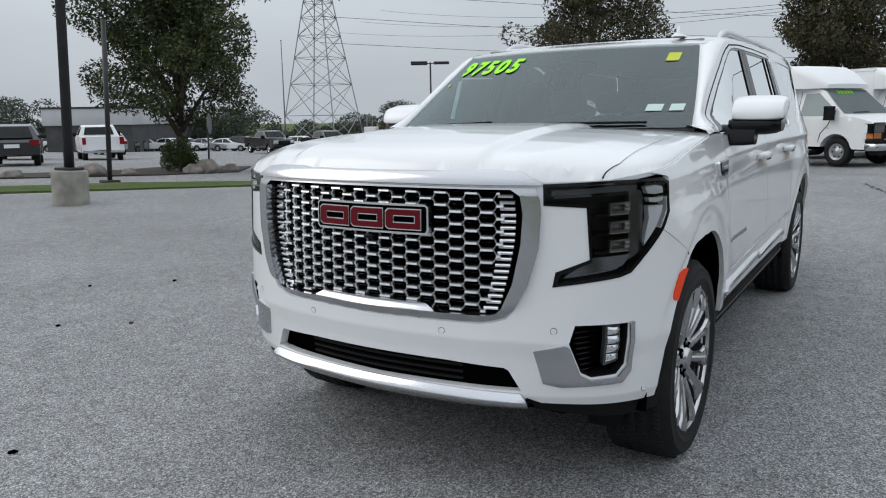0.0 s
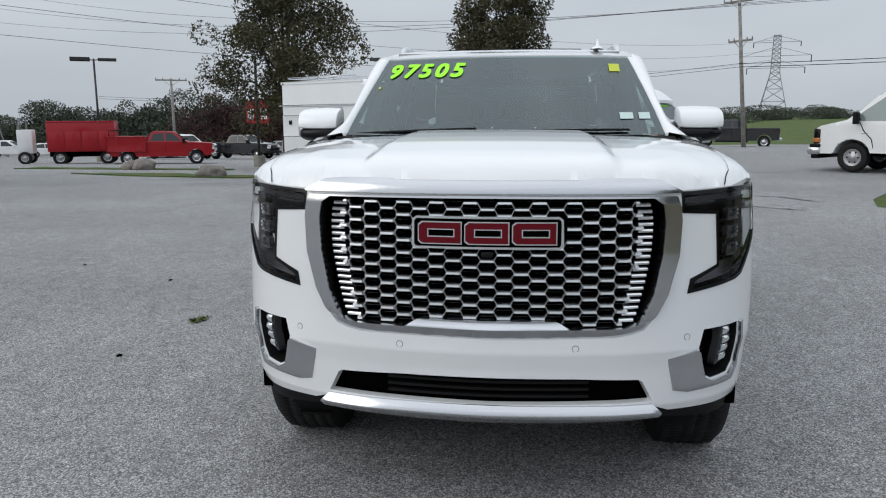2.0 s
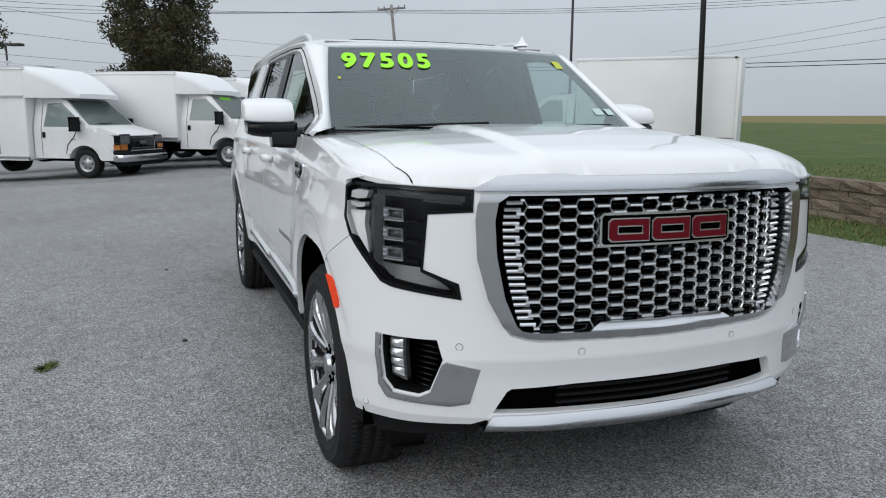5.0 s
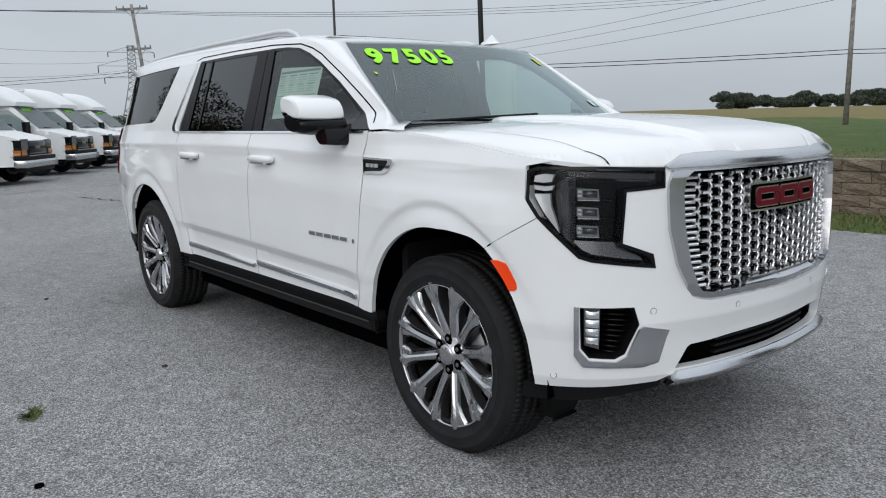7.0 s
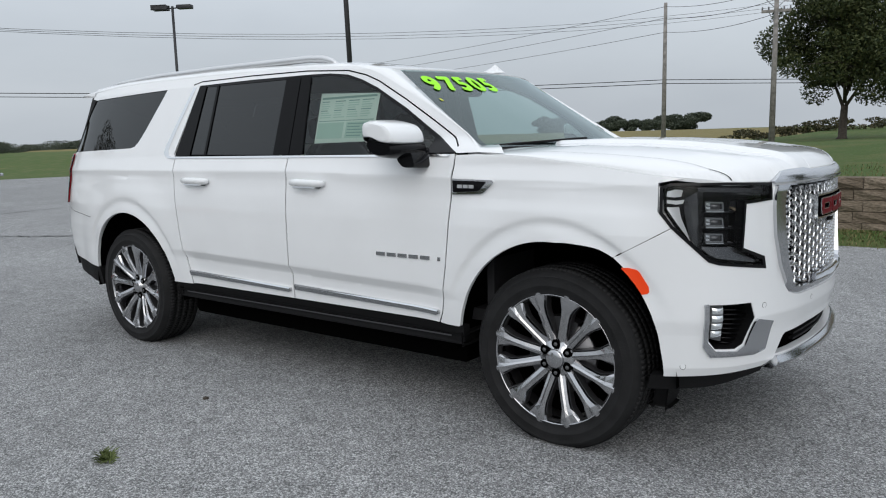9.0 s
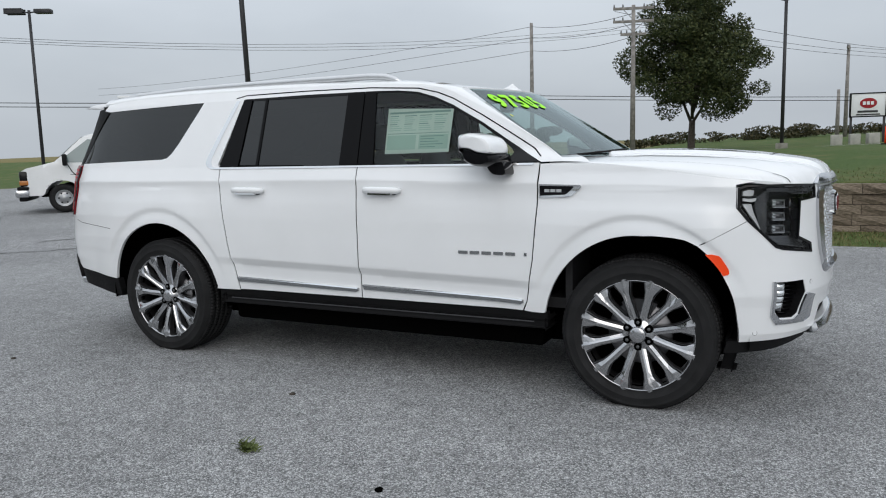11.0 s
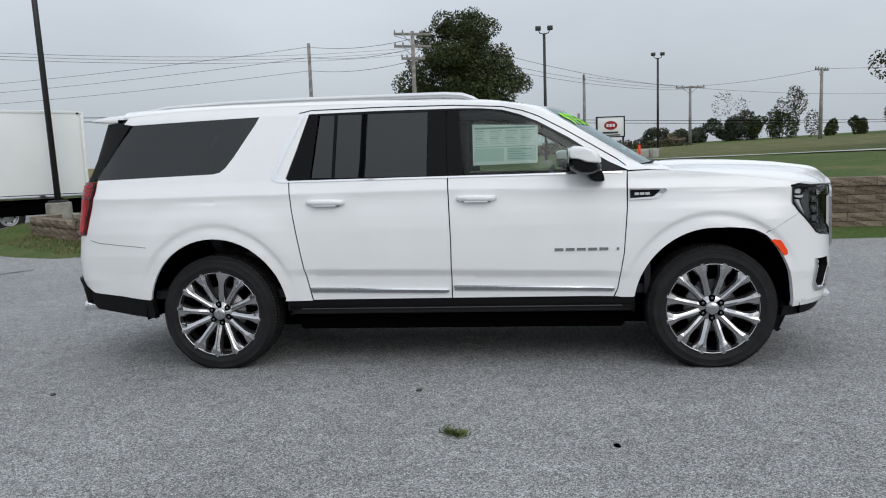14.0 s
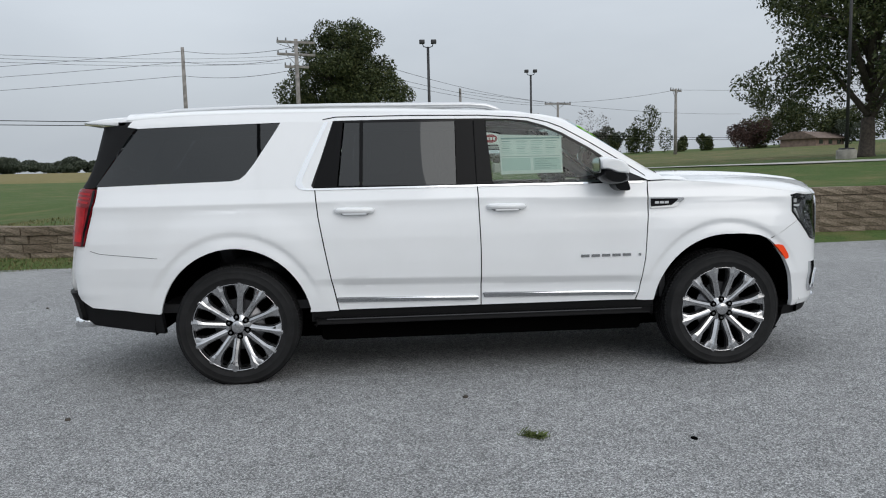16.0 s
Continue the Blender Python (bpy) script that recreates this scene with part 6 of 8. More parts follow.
def service_van(m):
    root = thing("service_van", "white utility van with side tool lockers", "van", m)
    van_cab(root, 3.55, False)
    body = box_body(root, -1.45, -5.1, .44, 2.80, 2.35, 1.3, joints=False)
    for s in (-1, 1):
        y = s * 1.178
        for x0, x1, z0, z1 in ((-5.05, -4.30, 1.08, 1.72), (-4.22, -3.42, 1.08, 1.72), (-3.36, -2.86, .62, 1.95), (-2.82, -2.32, .62, 1.95)):
            d = part("locker_door", box(x0, x1, y - s * .02, y + s * .016, z0, z1, .01), BOXWHITE, body, "white locker door")
            part("door_seal", box(x0 - .025, x1 + .025, y - s * .03, y + s * .006, z0 - .025, z1 + .025), SATIN, d)
            part("latch", box((x0 + x1) / 2 - .06, (x0 + x1) / 2 + .06, y + s * .014, y + s * .035, (z0 + z1) / 2 + .05, (z0 + z1) / 2 + .17, .01), BLACK, d, "black paddle latch")
        part("gutter", box(-5.2, -1.5, y - s * .01, y + s * .03, 2.03, 2.07, .005), SATIN, body)
        bm = extrude_poly(arc(-3.55, .40, .56, .56, 0, 180, 18) + arc(-3.55, .40, .50, .50, 180, 0, 18), s * .05, pose(0, y - s * .01, 0))
        part("arch_trim", bm, BLACK, body, "black wheel arch trim")
        part("arch_shadow", extrude_poly(arc(-3.55, .40, .50, .50, 0, 180, 18), s * .012, pose(0, y, 0)), VOID, body)
        part("roof_rack_bar", tube([(-5.1, s * .9, 2.93), (-2.0, s * .9, 2.93)], .025, 6), SATIN, root)
    for k in range(5):
        part("roof_rack_cross", tube([(-5.0 + .7 * k, -.95, 2.91), (-5.0 + .7 * k, .95, 2.91)], .02, 6), SATIN, root)
    return root


def vehicle(m, kind, paint, label, category, group="", service=False):
    root = thing(kind, label, category, m, group)
    if kind == "pickup":
        prof = [(-4.62, .55), (-4.10, .52)] + [(x, z) for x, z in arc(-3.70, .42, .46, .46, 170, 10, 10)] + [(-3.2, .48), (-.55, .48)] + arc(0, .42, .46, .46, 170, 10, 10) + [(.55, .50), (.92, .55), (.98, .75), (.97, 1.08), (.86, 1.20), (-.35, 1.28), (-.55, 1.34), (-1.10, 1.82), (-1.25, 1.88), (-2.25, 1.90), (-2.42, 1.80), (-2.60, 1.34), (-2.62, 1.30), (-4.60, 1.30)]
        body, fn = loft_body(prof, 1.98, 1.30, 1.50, 1.90, mat=paint, parent=root)
        for s in (-1, 1):
            side_patch(fn, s, [(-2.42, 1.36), (-2.30, 1.76), (-1.72, 1.80), (-1.70, 1.36)], DARKGLASS, body, "side_window")
            side_patch(fn, s, [(-1.62, 1.36), (-1.64, 1.80), (-1.28, 1.80), (-.80, 1.40), (-.80, 1.36)], DARKGLASS, body, "side_window")
            side_patch(fn, s, [(-1.65, .60), (-1.66, .60), (-1.67, 1.32), (-1.66, 1.32)], VOID, body, "door_gap")
            side_patch(fn, s, [(-2.60, .60), (-2.61, .60), (-2.61, 1.28), (-2.60, 1.28)], VOID, body, "door_gap")
            part("headlamp", box(.78, 1.0, s * .55, s * .90, .88, 1.08, .02), LAMPCLEAR, body)
            part("tail_lamp", box(-4.64, -4.55, s * .80, s * .97, .92, 1.26, .02), TAILRED, body)
            part("mirror", box(-.72, -.58, s * 1.0, s * 1.22, 1.28, 1.48, .03), BLACK, body)
            part("sill_step", box(-2.7, -.6, s * .85, s * 1.02, .38, .44, .01), BLACK, root)
        part("grille", box(.90, 1.0, -.54, .54, .72, 1.10, .02), GLOSSBLACK, body)
        part("bumper", box(.84, 1.10, -.98, .98, .46, .66, .04), SATIN if paint is not DARKPAINT else BLACK, body)
        part("rear_bumper", box(-4.80, -4.60, -.95, .95, .48, .66, .03), SATIN, body)
        cross_patch([(-.58, -.80, 1.385), (-.58, .80, 1.385), (-1.06, .68, 1.80), (-1.06, -.68, 1.80)], DARKGLASS, body, "windscreen")
        cross_patch([(-2.61, -.74, 1.38), (-2.61, .74, 1.38), (-2.44, .64, 1.78), (-2.44, -.64, 1.78)], DARKGLASS, body, "rear_window")
        wb, r = 3.70, .40
        if service:
            for s in (-1, 1):
                part("tool_locker", box(-4.75, -2.68, s * .55, s * 1.05, .78, 1.62, .03), paint, root, "red side tool locker")
                for x0, x1 in ((-4.70, -4.2), (-3.2, -2.74)):
                    part("locker_door", box(x0, x1, s * 1.04, s * 1.062, .85, 1.55, .01), paint, root)
            part("ladder_rack", merge(tube([(-4.6, -.9, 1.66), (-4.6, -.9, 1.95), (-2.7, -.9, 1.95)], .03, 6), tube([(-4.6, .9, 1.66), (-4.6, .9, 1.95), (-2.7, .9, 1.95)], .03, 6)), BLACK, root)
    elif kind == "suv_car":
        prof = [(-3.75, .50), (-3.2, .45)] + arc(-2.80, .37, .40, .40, 170, 10, 10) + [(-2.35, .40), (-.50, .40)] + arc(0, .37, .40, .40, 170, 10, 10) + [(.50, .42), (.84, .48), (.90, .70), (.84, .95), (-.45, 1.08), (-.62, 1.14), (-1.25, 1.58), (-1.50, 1.66), (-2.9, 1.68), (-3.25, 1.60), (-3.68, 1.10), (-3.80, .98)]
        body, fn = loft_body(prof, 1.88, 1.08, 1.35, 1.66, mat=paint, parent=root)
        for s in (-1, 1):
            side_patch(fn, s, [(-3.40, 1.14), (-3.12, 1.54), (-2.05, 1.58), (-2.05, 1.12)], DARKGLASS, body, "side_window")
            side_patch(fn, s, [(-1.98, 1.12), (-1.98, 1.58), (-1.50, 1.57), (-.95, 1.18), (-.95, 1.12)], DARKGLASS, body, "side_window")
            part("headlamp", box(.66, .90, s * .52, s * .86, .74, .90, .02), LAMPCLEAR, body)
            part("tail_lamp", box(-3.82, -3.70, s * .62, s * .90, .88, 1.06, .02), TAILRED, body)
            part("mirror", box(-.85, -.72, s * .93, s * 1.10, 1.10, 1.24, .03), paint, body)
        part("grille", box(.80, .92, -.48, .48, .55, .86, .02), GLOSSBLACK, body)
        cross_patch([(-.66, -.76, 1.185), (-.66, .76, 1.185), (-1.22, .62, 1.572), (-1.22, -.62, 1.572)], DARKGLASS, body, "windscreen")
        cross_patch([(-3.70, -.74, 1.16), (-3.70, .74, 1.16), (-3.32, .60, 1.575), (-3.32, -.60, 1.575)], DARKGLASS, body, "rear_window")
        part("rear_plate", box(-3.84, -3.81, -.26, .26, .78, .92), BOXWHITE, body)
        wb, r = 2.80, .36
    else:
        prof = [(-3.55, .48), (-3.1, .40)] + arc(-2.70, .33, .36, .36, 170, 10, 10) + [(-2.30, .34), (-.46, .34)] + arc(0, .33, .36, .36, 170, 10, 10) + [(.46, .36), (.82, .40), (.88, .58), (.80, .74), (-.50, .90), (-.66, .94), (-1.30, 1.34), (-1.55, 1.42), (-2.30, 1.41), (-2.65, 1.32), (-3.05, 1.02), (-3.50, .95), (-3.62, .86)]
        body, fn = loft_body(prof, 1.80, .90, 1.22, 1.40, mat=paint, parent=root)
        for s in (-1, 1):
            side_patch(fn, s, [(-2.90, 1.00), (-2.55, 1.30), (-1.90, 1.36), (-1.90, .96)], DARKGLASS, body, "side_window")
            side_patch(fn, s, [(-1.84, .96), (-1.84, 1.36), (-1.50, 1.35), (-1.0, 1.0), (-1.0, .96)], DARKGLASS, body, "side_window")
            part("headlamp", box(.60, .86, s * .50, s * .80, .60, .72, .02), LAMPCLEAR, body)
            part("tail_lamp", box(-3.64, -3.50, s * .55, s * .85, .74, .88, .02), TAILRED, body)
        cross_patch([(-.70, -.72, .985), (-.70, .72, .985), (-1.28, .58, 1.345), (-1.28, -.58, 1.345)], DARKGLASS, body, "windscreen")
        cross_patch([(-3.02, -.68, 1.06), (-3.02, .68, 1.06), (-2.66, .56, 1.335), (-2.66, -.56, 1.335)], DARKGLASS, body, "rear_window")
        wb, r = 2.70, .33
    for s in (-1, 1):
        for x in (0, -wb):
            small_wheel(root, x, s * (.95 if kind == "pickup" else .88), s, r, SILVERPAINT if kind != "pickup" else WHEELMETAL)
    return root


def on_ground(x, y, heading, dz=0.012):
    return pose(x, y, ground_z(x, y) + dz, 0, 0, heading)


def front_axle_at(x, y, heading, off=.95):
    """Pose with the right front wheel at x, y."""
    h = radians(heading)
    return on_ground(x - off * math.sin(h), y + off * math.cos(h), heading)


VAN_H = 57
for i, (x, y) in enumerate(((-17.1, .1), (-20.2, 2.0), (-22.7, 3.75), (-25.8, 5.6))):
    box_van(front_axle_at(x, y, VAN_H), label="white cutaway van with moulded box body and green price tag")
# taller plain boxes behind the row
box_van(front_axle_at(-23.2, -2.6, VAN_H), attic=0.0, length=4.6, lime=False, label="white box van parked behind the van row", group="row of white vans", height=2.95)
service_van(front_axle_at(-16.4, -3.45, 58))
truck_h = -134
t_root = thing("box_truck", "white box truck with long plain body", "truck", front_axle_at(-15.1, 8.35, truck_h, -.95))
van_cab(t_root, 3.9, False)
box_body(t_root, -1.50, -5.72, .80, 3.02, 2.40, joints=False, bevel=.10)
part("rear_frame", box(-5.78, -5.70, -1.2, 1.2, .76, 2.98, .02), BOXWHITE, t_root)
for sgn in (-1, 1):
    part("side_skirt", box(-5.6, -1.5, sgn * .98, sgn * 1.02, .40, .78), VOID, t_root, "dark frame below the box")
    part("rail_line", box(-5.7, -1.5, sgn * 1.205, sgn * 1.222, .90, .915), BLACK, t_root, "thin dark line along the lower rail")
part("rear_step", box(-6.05, -5.78, -1.0, 1.0, .42, .47, .01), SATIN, t_root, "open metal rear step")
part("roof_lamp", box(-.95, -.80, -.20, .20, 2.06, 2.11, .02), BLACK, t_root)
part("fuel_cap", tube([(-3.0, -1.21, .86), (-3.0, -1.235, .86)], .10, 16), VOID, t_root)
part("fuel_cap", tube([(-3.0, 1.21, .86), (-3.0, 1.235, .86)], .10, 16), VOID, t_root)
# red service trucks and cars beyond the lot
vehicle(on_ground(-37.2, -19.3, 113), "pickup", TRUCKRED, "red crew-cab service pickup with side lockers", "pickup", service=True)
r2 = thing("service_truck", "red high-roof service truck body", "truck", on_ground(-37.2, -24.2, 114))
rb = part("box_body", box(-3.6, 0, -1.1, 1.1, .75, 2.45, .06), TRUCKRED, r2, "red steel service body")
part("roof_rail", box(-3.6, 0, -1.12, 1.12, 2.42, 2.50, .02), TRUCKRED, rb)
for k in range(4):
    part("locker_door", box(-3.5 + k * .88, -2.7 + k * .88, -1.13, -1.09, .9, 1.9, .01), TRUCKRED, rb, "red locker door")
part("chassis", box(-3.6, .3, -.5, .5, .45, .76), VOID, r2)
for s in (-1, 1):
    for x in (-.5, -3.0):
        small_wheel(r2, x, s * .95, s, .40)
r3 = thing("utility_trailer", "white stacked equipment trailer", "trailer", on_ground(-35.2, -28.6, 114))
part("body", box(-.4, .4, -.5, .5, .6, 1.95, .05), VANWHITE, r3)
part("rack", merge(tube([(-.5, -.75, 1.95), (-.5, -.75, 2.6), (-.1, -.75, 2.6), (-.1, -.75, 1.95)], .04, 6), tube([(-.5, .75, 1.95), (-.5, .75, 2.6), (-.1, .75, 2.6), (-.1, .75, 1.95)], .04, 6)), GALV, r3)
for s in (-1, 1):
    small_wheel(r3, 0, s * .85, s, .36)
vehicle(on_ground(-21.0, -37.4, 241), "pickup", VANWHITE, "white pickup seen from behind", "pickup")
vehicle(on_ground(-12.9, -30.6, 238), "suv_car", DARKPAINT, "black sport utility car", "car")
vehicle(on_ground(-18.4, -40.5, 238), "suv_car", TRUCKRED, "red car parked behind the pickup", "car")
vehicle(on_ground(-31.5, -52.0, 245), "suv_car", SILVERPAINT, "silver sport utility car", "car")
rnd = random.Random(11)
paints = [(VANWHITE, "white"), (SILVERPAINT, "silver"), (DARKPAINT, "black"), (VANWHITE, "white"), (VANWHITE, "white")]
protos = {}
for i in range(26):
    x, y = -41.0 - 1.55 * i, -70.5 + 1.3 * i + rnd.uniform(-.4, .4)
    if i > 12:
        x, y = -63.1 - 1.9 * (i - 13), -48.6 + 2.9 * (i - 13)
    p, nm = paints[rnd.randrange(5)]
    kind = rnd.choice(("saloon_car", "suv_car", "saloon_car"))
    m = on_ground(x, y, 120 + rnd.uniform(-10, 10))
    if (kind, nm) in protos:
        copy_thing(protos[kind, nm], m)
    else:
        protos[kind, nm] = vehicle(m, kind, p, f"{nm} car parked in the far lot", "car", "cars in the far lot")
for x, y, h, p, nm in ((-37, -15.2, 80, DARKPAINT, "black"), (-38.5, -11.0, 80, VANWHITE, "white"), (-36, -18.6, 75, VANWHITE, "white"), (-35, -7.8, 80, DARKPAINT, "black"), (-31, -28.5, 70, DARKPAINT, "black"), (-29, -31.5, 70, DARKPAINT, "dark")):
    x, y = 5 + (x - 5) * 1.35, y * 1.35
    vehicle(on_ground(x, y, h), "pickup", p, f"{nm} pickup in the far rows", "pickup", "pickups in the far rows")


vehicle(on_ground(-48.6, 12.4, -106), "pickup", DARKPAINT, "black crew-cab pickup at the far side of the lot", "pickup")


# ---- retaining wall ----
def retaining_wall():
    BLOCK = bpy.data.materials.new("split_face_block")
    BLOCK.use_nodes = True
    nt = BLOCK.node_tree
    b = nt.nodes["Principled BSDF"]
    b.inputs["Roughness"].default_value = 0.9
    oi = nt.nodes.new("ShaderNodeObjectInfo")
    rp = nt.nodes.new("ShaderNodeValToRGB")
    rp.color_ramp.elements[0].color = (0.155, 0.120, 0.085, 1)
    rp.color_ramp.elements[1].color = (0.255, 0.205, 0.150, 1)
    nt.links.new(oi.outputs["Random"], rp.inputs[0])
    tc = nt.nodes.new("ShaderNodeTexCoord")
    nz = nt.nodes.new("ShaderNodeTexNoise")
    nz.inputs["Scale"].default_value = 9
    nz.inputs["Detail"].default_value = 8
    nt.links.new(tc.outputs["Object"], nz.inputs["Vector"])
    r2 = nt.nodes.new("ShaderNodeValToRGB")
    r2.color_ramp.elements[0].position, r2.color_ramp.elements[0].color = .3, (.55, .55, .55, 1)
    r2.color_ramp.elements[1].position, r2.color_ramp.elements[1].color = .7, (1.25, 1.25, 1.25, 1)
    nt.links.new(nz.outputs["Fac"], r2.inputs[0])
    mx = nt.nodes.new("ShaderNodeMix")
    mx.data_type, mx.blend_type = "RGBA", "MULTIPLY"
    mx.inputs["Factor"].default_value = 1
    nt.links.new(rp.outputs[0], mx.inputs[6])
    nt.links.new(r2.outputs[0], mx.inputs[7])
    nt.links.new(mx.outputs[2], b.inputs["Base Color"])
    bp = nt.nodes.new("ShaderNodeBump")
    bp.inputs["Strength"].default_value = .9
    bp.inputs["Distance"].default_value = .03
    nt.links.new(nz.outputs["Fac"], bp.inputs["Height"])
    nt.links.new(bp.outputs[0], b.inputs["Normal"])
    root = tagged(new("retaining_wall"), "low brown split-face block retaining wall", "wall", kind="structure")
    rnd = random.Random(3)
    meshes = []
    for k in range(6):
        bm = box(-.5, .5, -.5, .5, -.5, .5)
        bmesh.ops.subdivide_edges(bm, edges=[e for e in bm.edges if abs(e.verts[0].co.y + .5) < .01 and abs(e.verts[1].co.y + .5) < .01], cuts=1, use_grid_fill=True)
        for v in bm.verts:
            if v.co.y < -.4:
                edge = abs(v.co.x) > .4 or abs(v.co.z) > .4
                v.co.y += rnd.uniform(.02, .10) if edge else rnd.uniform(-.16, -.04)
        me = bpy.data.meshes.new("block")
        bm.to_mesh(me)
        bm.free()
        me.materials.append(BLOCK)
        meshes.append(me)
    # the line of the wall, with its rounded end turned into the bank
    pts = [(14.0, wall_line(14.0))]
    while pts[-1][0] > -10.2:
        x = pts[-1][0]
        slope = (wall_line(x) - wall_line(x - .1)) / .1
        nx = x - .45 / math.hypot(1, slope)
        pts.append((nx, wall_line(nx)))
    pts += [(-10.45, wall_line(-10.2) + .45), (-10.4, wall_line(-10.2) + .9)]
    course = .148
    for i in range(len(pts) - 1):
        (x0, y0), (x1, y1) = pts[i], pts[i + 1]
        ang = math.degrees(math.atan2(y0 - y1, x0 - x1))
        L = math.hypot(x1 - x0, y1 - y0)
        xm = (x0 + x1) / 2
        base = ground_z(xm, wall_line(xm) - .05) - .06
        n = max(3, int(round((wall_height(max(xm, -9)) + .06) / course)))
        for c in range(n):
            off = .5 if c % 2 else 0
            cx, cy = x0 + (x1 - x0) * (.5 + off * .5), y0 + (y1 - y0) * (.5 + off * .5)
            cap = c == n - 1
            ob = new("block", meshes[rnd.randrange(6)])
            ob.parent = root
            ob.matrix_basis = pose(cx, cy + (.10 if not cap else .09), base + course * (c + .5), 0, 0, ang) @ Matrix.Diagonal((L * .985, .24 if not cap else .30, course * .95, 1))


retaining_wall()


# ---- poles, lamps, wires, sign ----
def light_pole(x, y, top, heads=2, base_h=.0, label="dark metal car park lamp post", turn=0, r=.075, head_size=.32, lean=(0, 0)):
    z = ground_z(x, y)
    root = thing("lamp_post", label, "lamp post", Matrix.Translation((x, y, z)) @ Matrix(((1, 0, lean[0], 0), (0, 1, lean[1], 0), (-lean[0], -lean[1], 1, 0), (0, 0, 0, 1))).to_3x3().to_4x4() @ pose(0, 0, 0, 0, 0, turn))
    if base_h:
        part("concrete_base", lathe([(.30, -.1), (.30, base_h - .03), (.27, base_h), (.001, base_h)], 20, "z"), CONCRETE, root, "stained concrete footing")
        part("base_plate", box(-.17, .17, -.17, .17, base_h, base_h + .05, .01), POLEMETAL, root)
    part("pole", tube([(0, 0, base_h), (0, 0, top - z)], [r, r * .8], 12), POLEMETAL, root)
    for k in range(heads):
        s = 1 if k % 2 == 0 else -1
        part("lamp_arm", tube([(0, 0, top - z - .1), (s * .3, 0, top - z - .06)], .03, 6), POLEMETAL, root)
        part("lamp_head", box(s * .25, s * (.25 + head_size * 2.2), -head_size * .55, head_size * .55, top - z - .14, top - z + .04, .03), POLEMETAL, root, "flat box lamp head")
    return root


def flood_pole(x, y, top):
    z = ground_z(x, y)
    root = thing("floodlight_pole", "slim dark pole with two floodlights", "lamp post", pose(x, y, z))
    part("pole", tube([(0, 0, 0), (0, 0, top - z)], [.085, .07], 10), POLEMETAL, root)
    part("footing", box(-.25, .25, -.25, .25, -.1, .25, .02), CONCRETE, root)
    for s in (-1, 1):
        part("yoke", tube([(0, 0, top - z - .05), (s * .22, 0, top - z + .02), (s * .30, 0, top - z + .22)], .025, 6), POLEMETAL, root)
        part("floodlight", box(s * .30 - .14, s * .30 + .14, -.12, .10, top - z + .15, top - z + .36, .03), POLEMETAL, root, "tilted floodlight")


def utility_pole(x, y, top, arms=((.25, 1.2),), turn=0, lean=0.0, mat=POLEWOOD, r=.14, tilt=0.0):
    z = ground_z(x, y)
    root = thing("utility_pole", "weathered timber utility pole with insulators", "utility pole", pose(x, y, z, lean, tilt, turn))
    part("pole", tube([(0, 0, -.2), (0, 0, top - z)], [r, r * .65], 10), mat, root)
    for d, w in arms:
        h = top - z - d
        part("crossarm", box(-w, w, -.05, .05, h - .06, h + .06, .01), mat, root)
        for s in (-1, -.55, .55, 1):
            part("insulator", tube([(s * w * .95, 0, h + .06), (s * w * .95, 0, h + .20)], [.04, .03], 6), GALV, root)
        for s in (-1, 1):
            part("brace", tube([(s * w * .5, .03, h - .04), (0, .08, h - .5)], .015, 5), GALV, root)
    return root


def wire(a, b, sag, name="overhead_wire", r=.012):
    a, b = Vector(a), Vector(b)
    pts = []
    for i in range(13):
        t = i / 12
        p = a.lerp(b, t)
        p.z -= sag * 4 * t * (1 - t)
        pts.append(p)
    ob = part(name, tube(pts, r, 4), VOID)
    return tagged(ob, "thin dark overhead line between poles", "wire", "overhead lines")


light_pole(-11.12, 11.3, 9.5, 2, .42, "dark metal lamp post on a concrete footing in the grass", lean=(-.014, -.018))
light_pole(-28.0, 17.2, 7.9, 2, .5, turn=30)
light_pole(-2.9, -10.9, 12.0, 2, .62, "dark metal lamp post on a stained concrete footing", turn=20, r=.085, lean=(-.036, .022))
light_pole(-41.2, -27.7, 5.35, 2, .6, turn=120, head_size=.50)
light_pole(-54.0, -11.2, 6.15, 2, .6, turn=60, head_size=.45)
light_pole(13.9, 16.9, 9.0, 2, .3, "dark lamp post on a square footing beside the tree", r=.055)
flood_pole(1.45, 33.0, 7.75)
flood_pole(9.25, 46.0, 7.85)
utility_pole(-43.0, 13.4, 8.7, ((.25, .9), (2.6, .7)), turn=75, lean=-2, tilt=-5)
utility_pole(-12.0, 37.0, 8.55, (), turn=0)
utility_pole(-5.15, 32.0, 8.05, ((.15, .95), (.75, .95), (1.35, .6)), turn=20)
utility_pole(4.7, 50.3, 7.45, ((.2, .5),), turn=80)
utility_pole(4.2, 49.0, 4.6, ())
utility_pole(13.9, 58.2, 7.0, ((.15, 1.2),), turn=10)
utility_pole(21.2, 50.1, 7.15, ((.15, .8),), turn=40)
utility_pole(-57.8, -30.7, 5.0, ((.15, 1.3),), turn=-60)
post = thing("sign_post", "short dark post in the grass island", "post", pose(-6.75, -15.4, ground_z(-6.75, -15.4), -1.4, -2.3, 0))
part("pole", tube([(0, 0, 0), (0, 0, 4.0)], .06, 8), POLEMETAL, post)
part("foot_plate", box(-.18, .18, -.18, .18, 0, .08, .01), POLEMETAL, post)

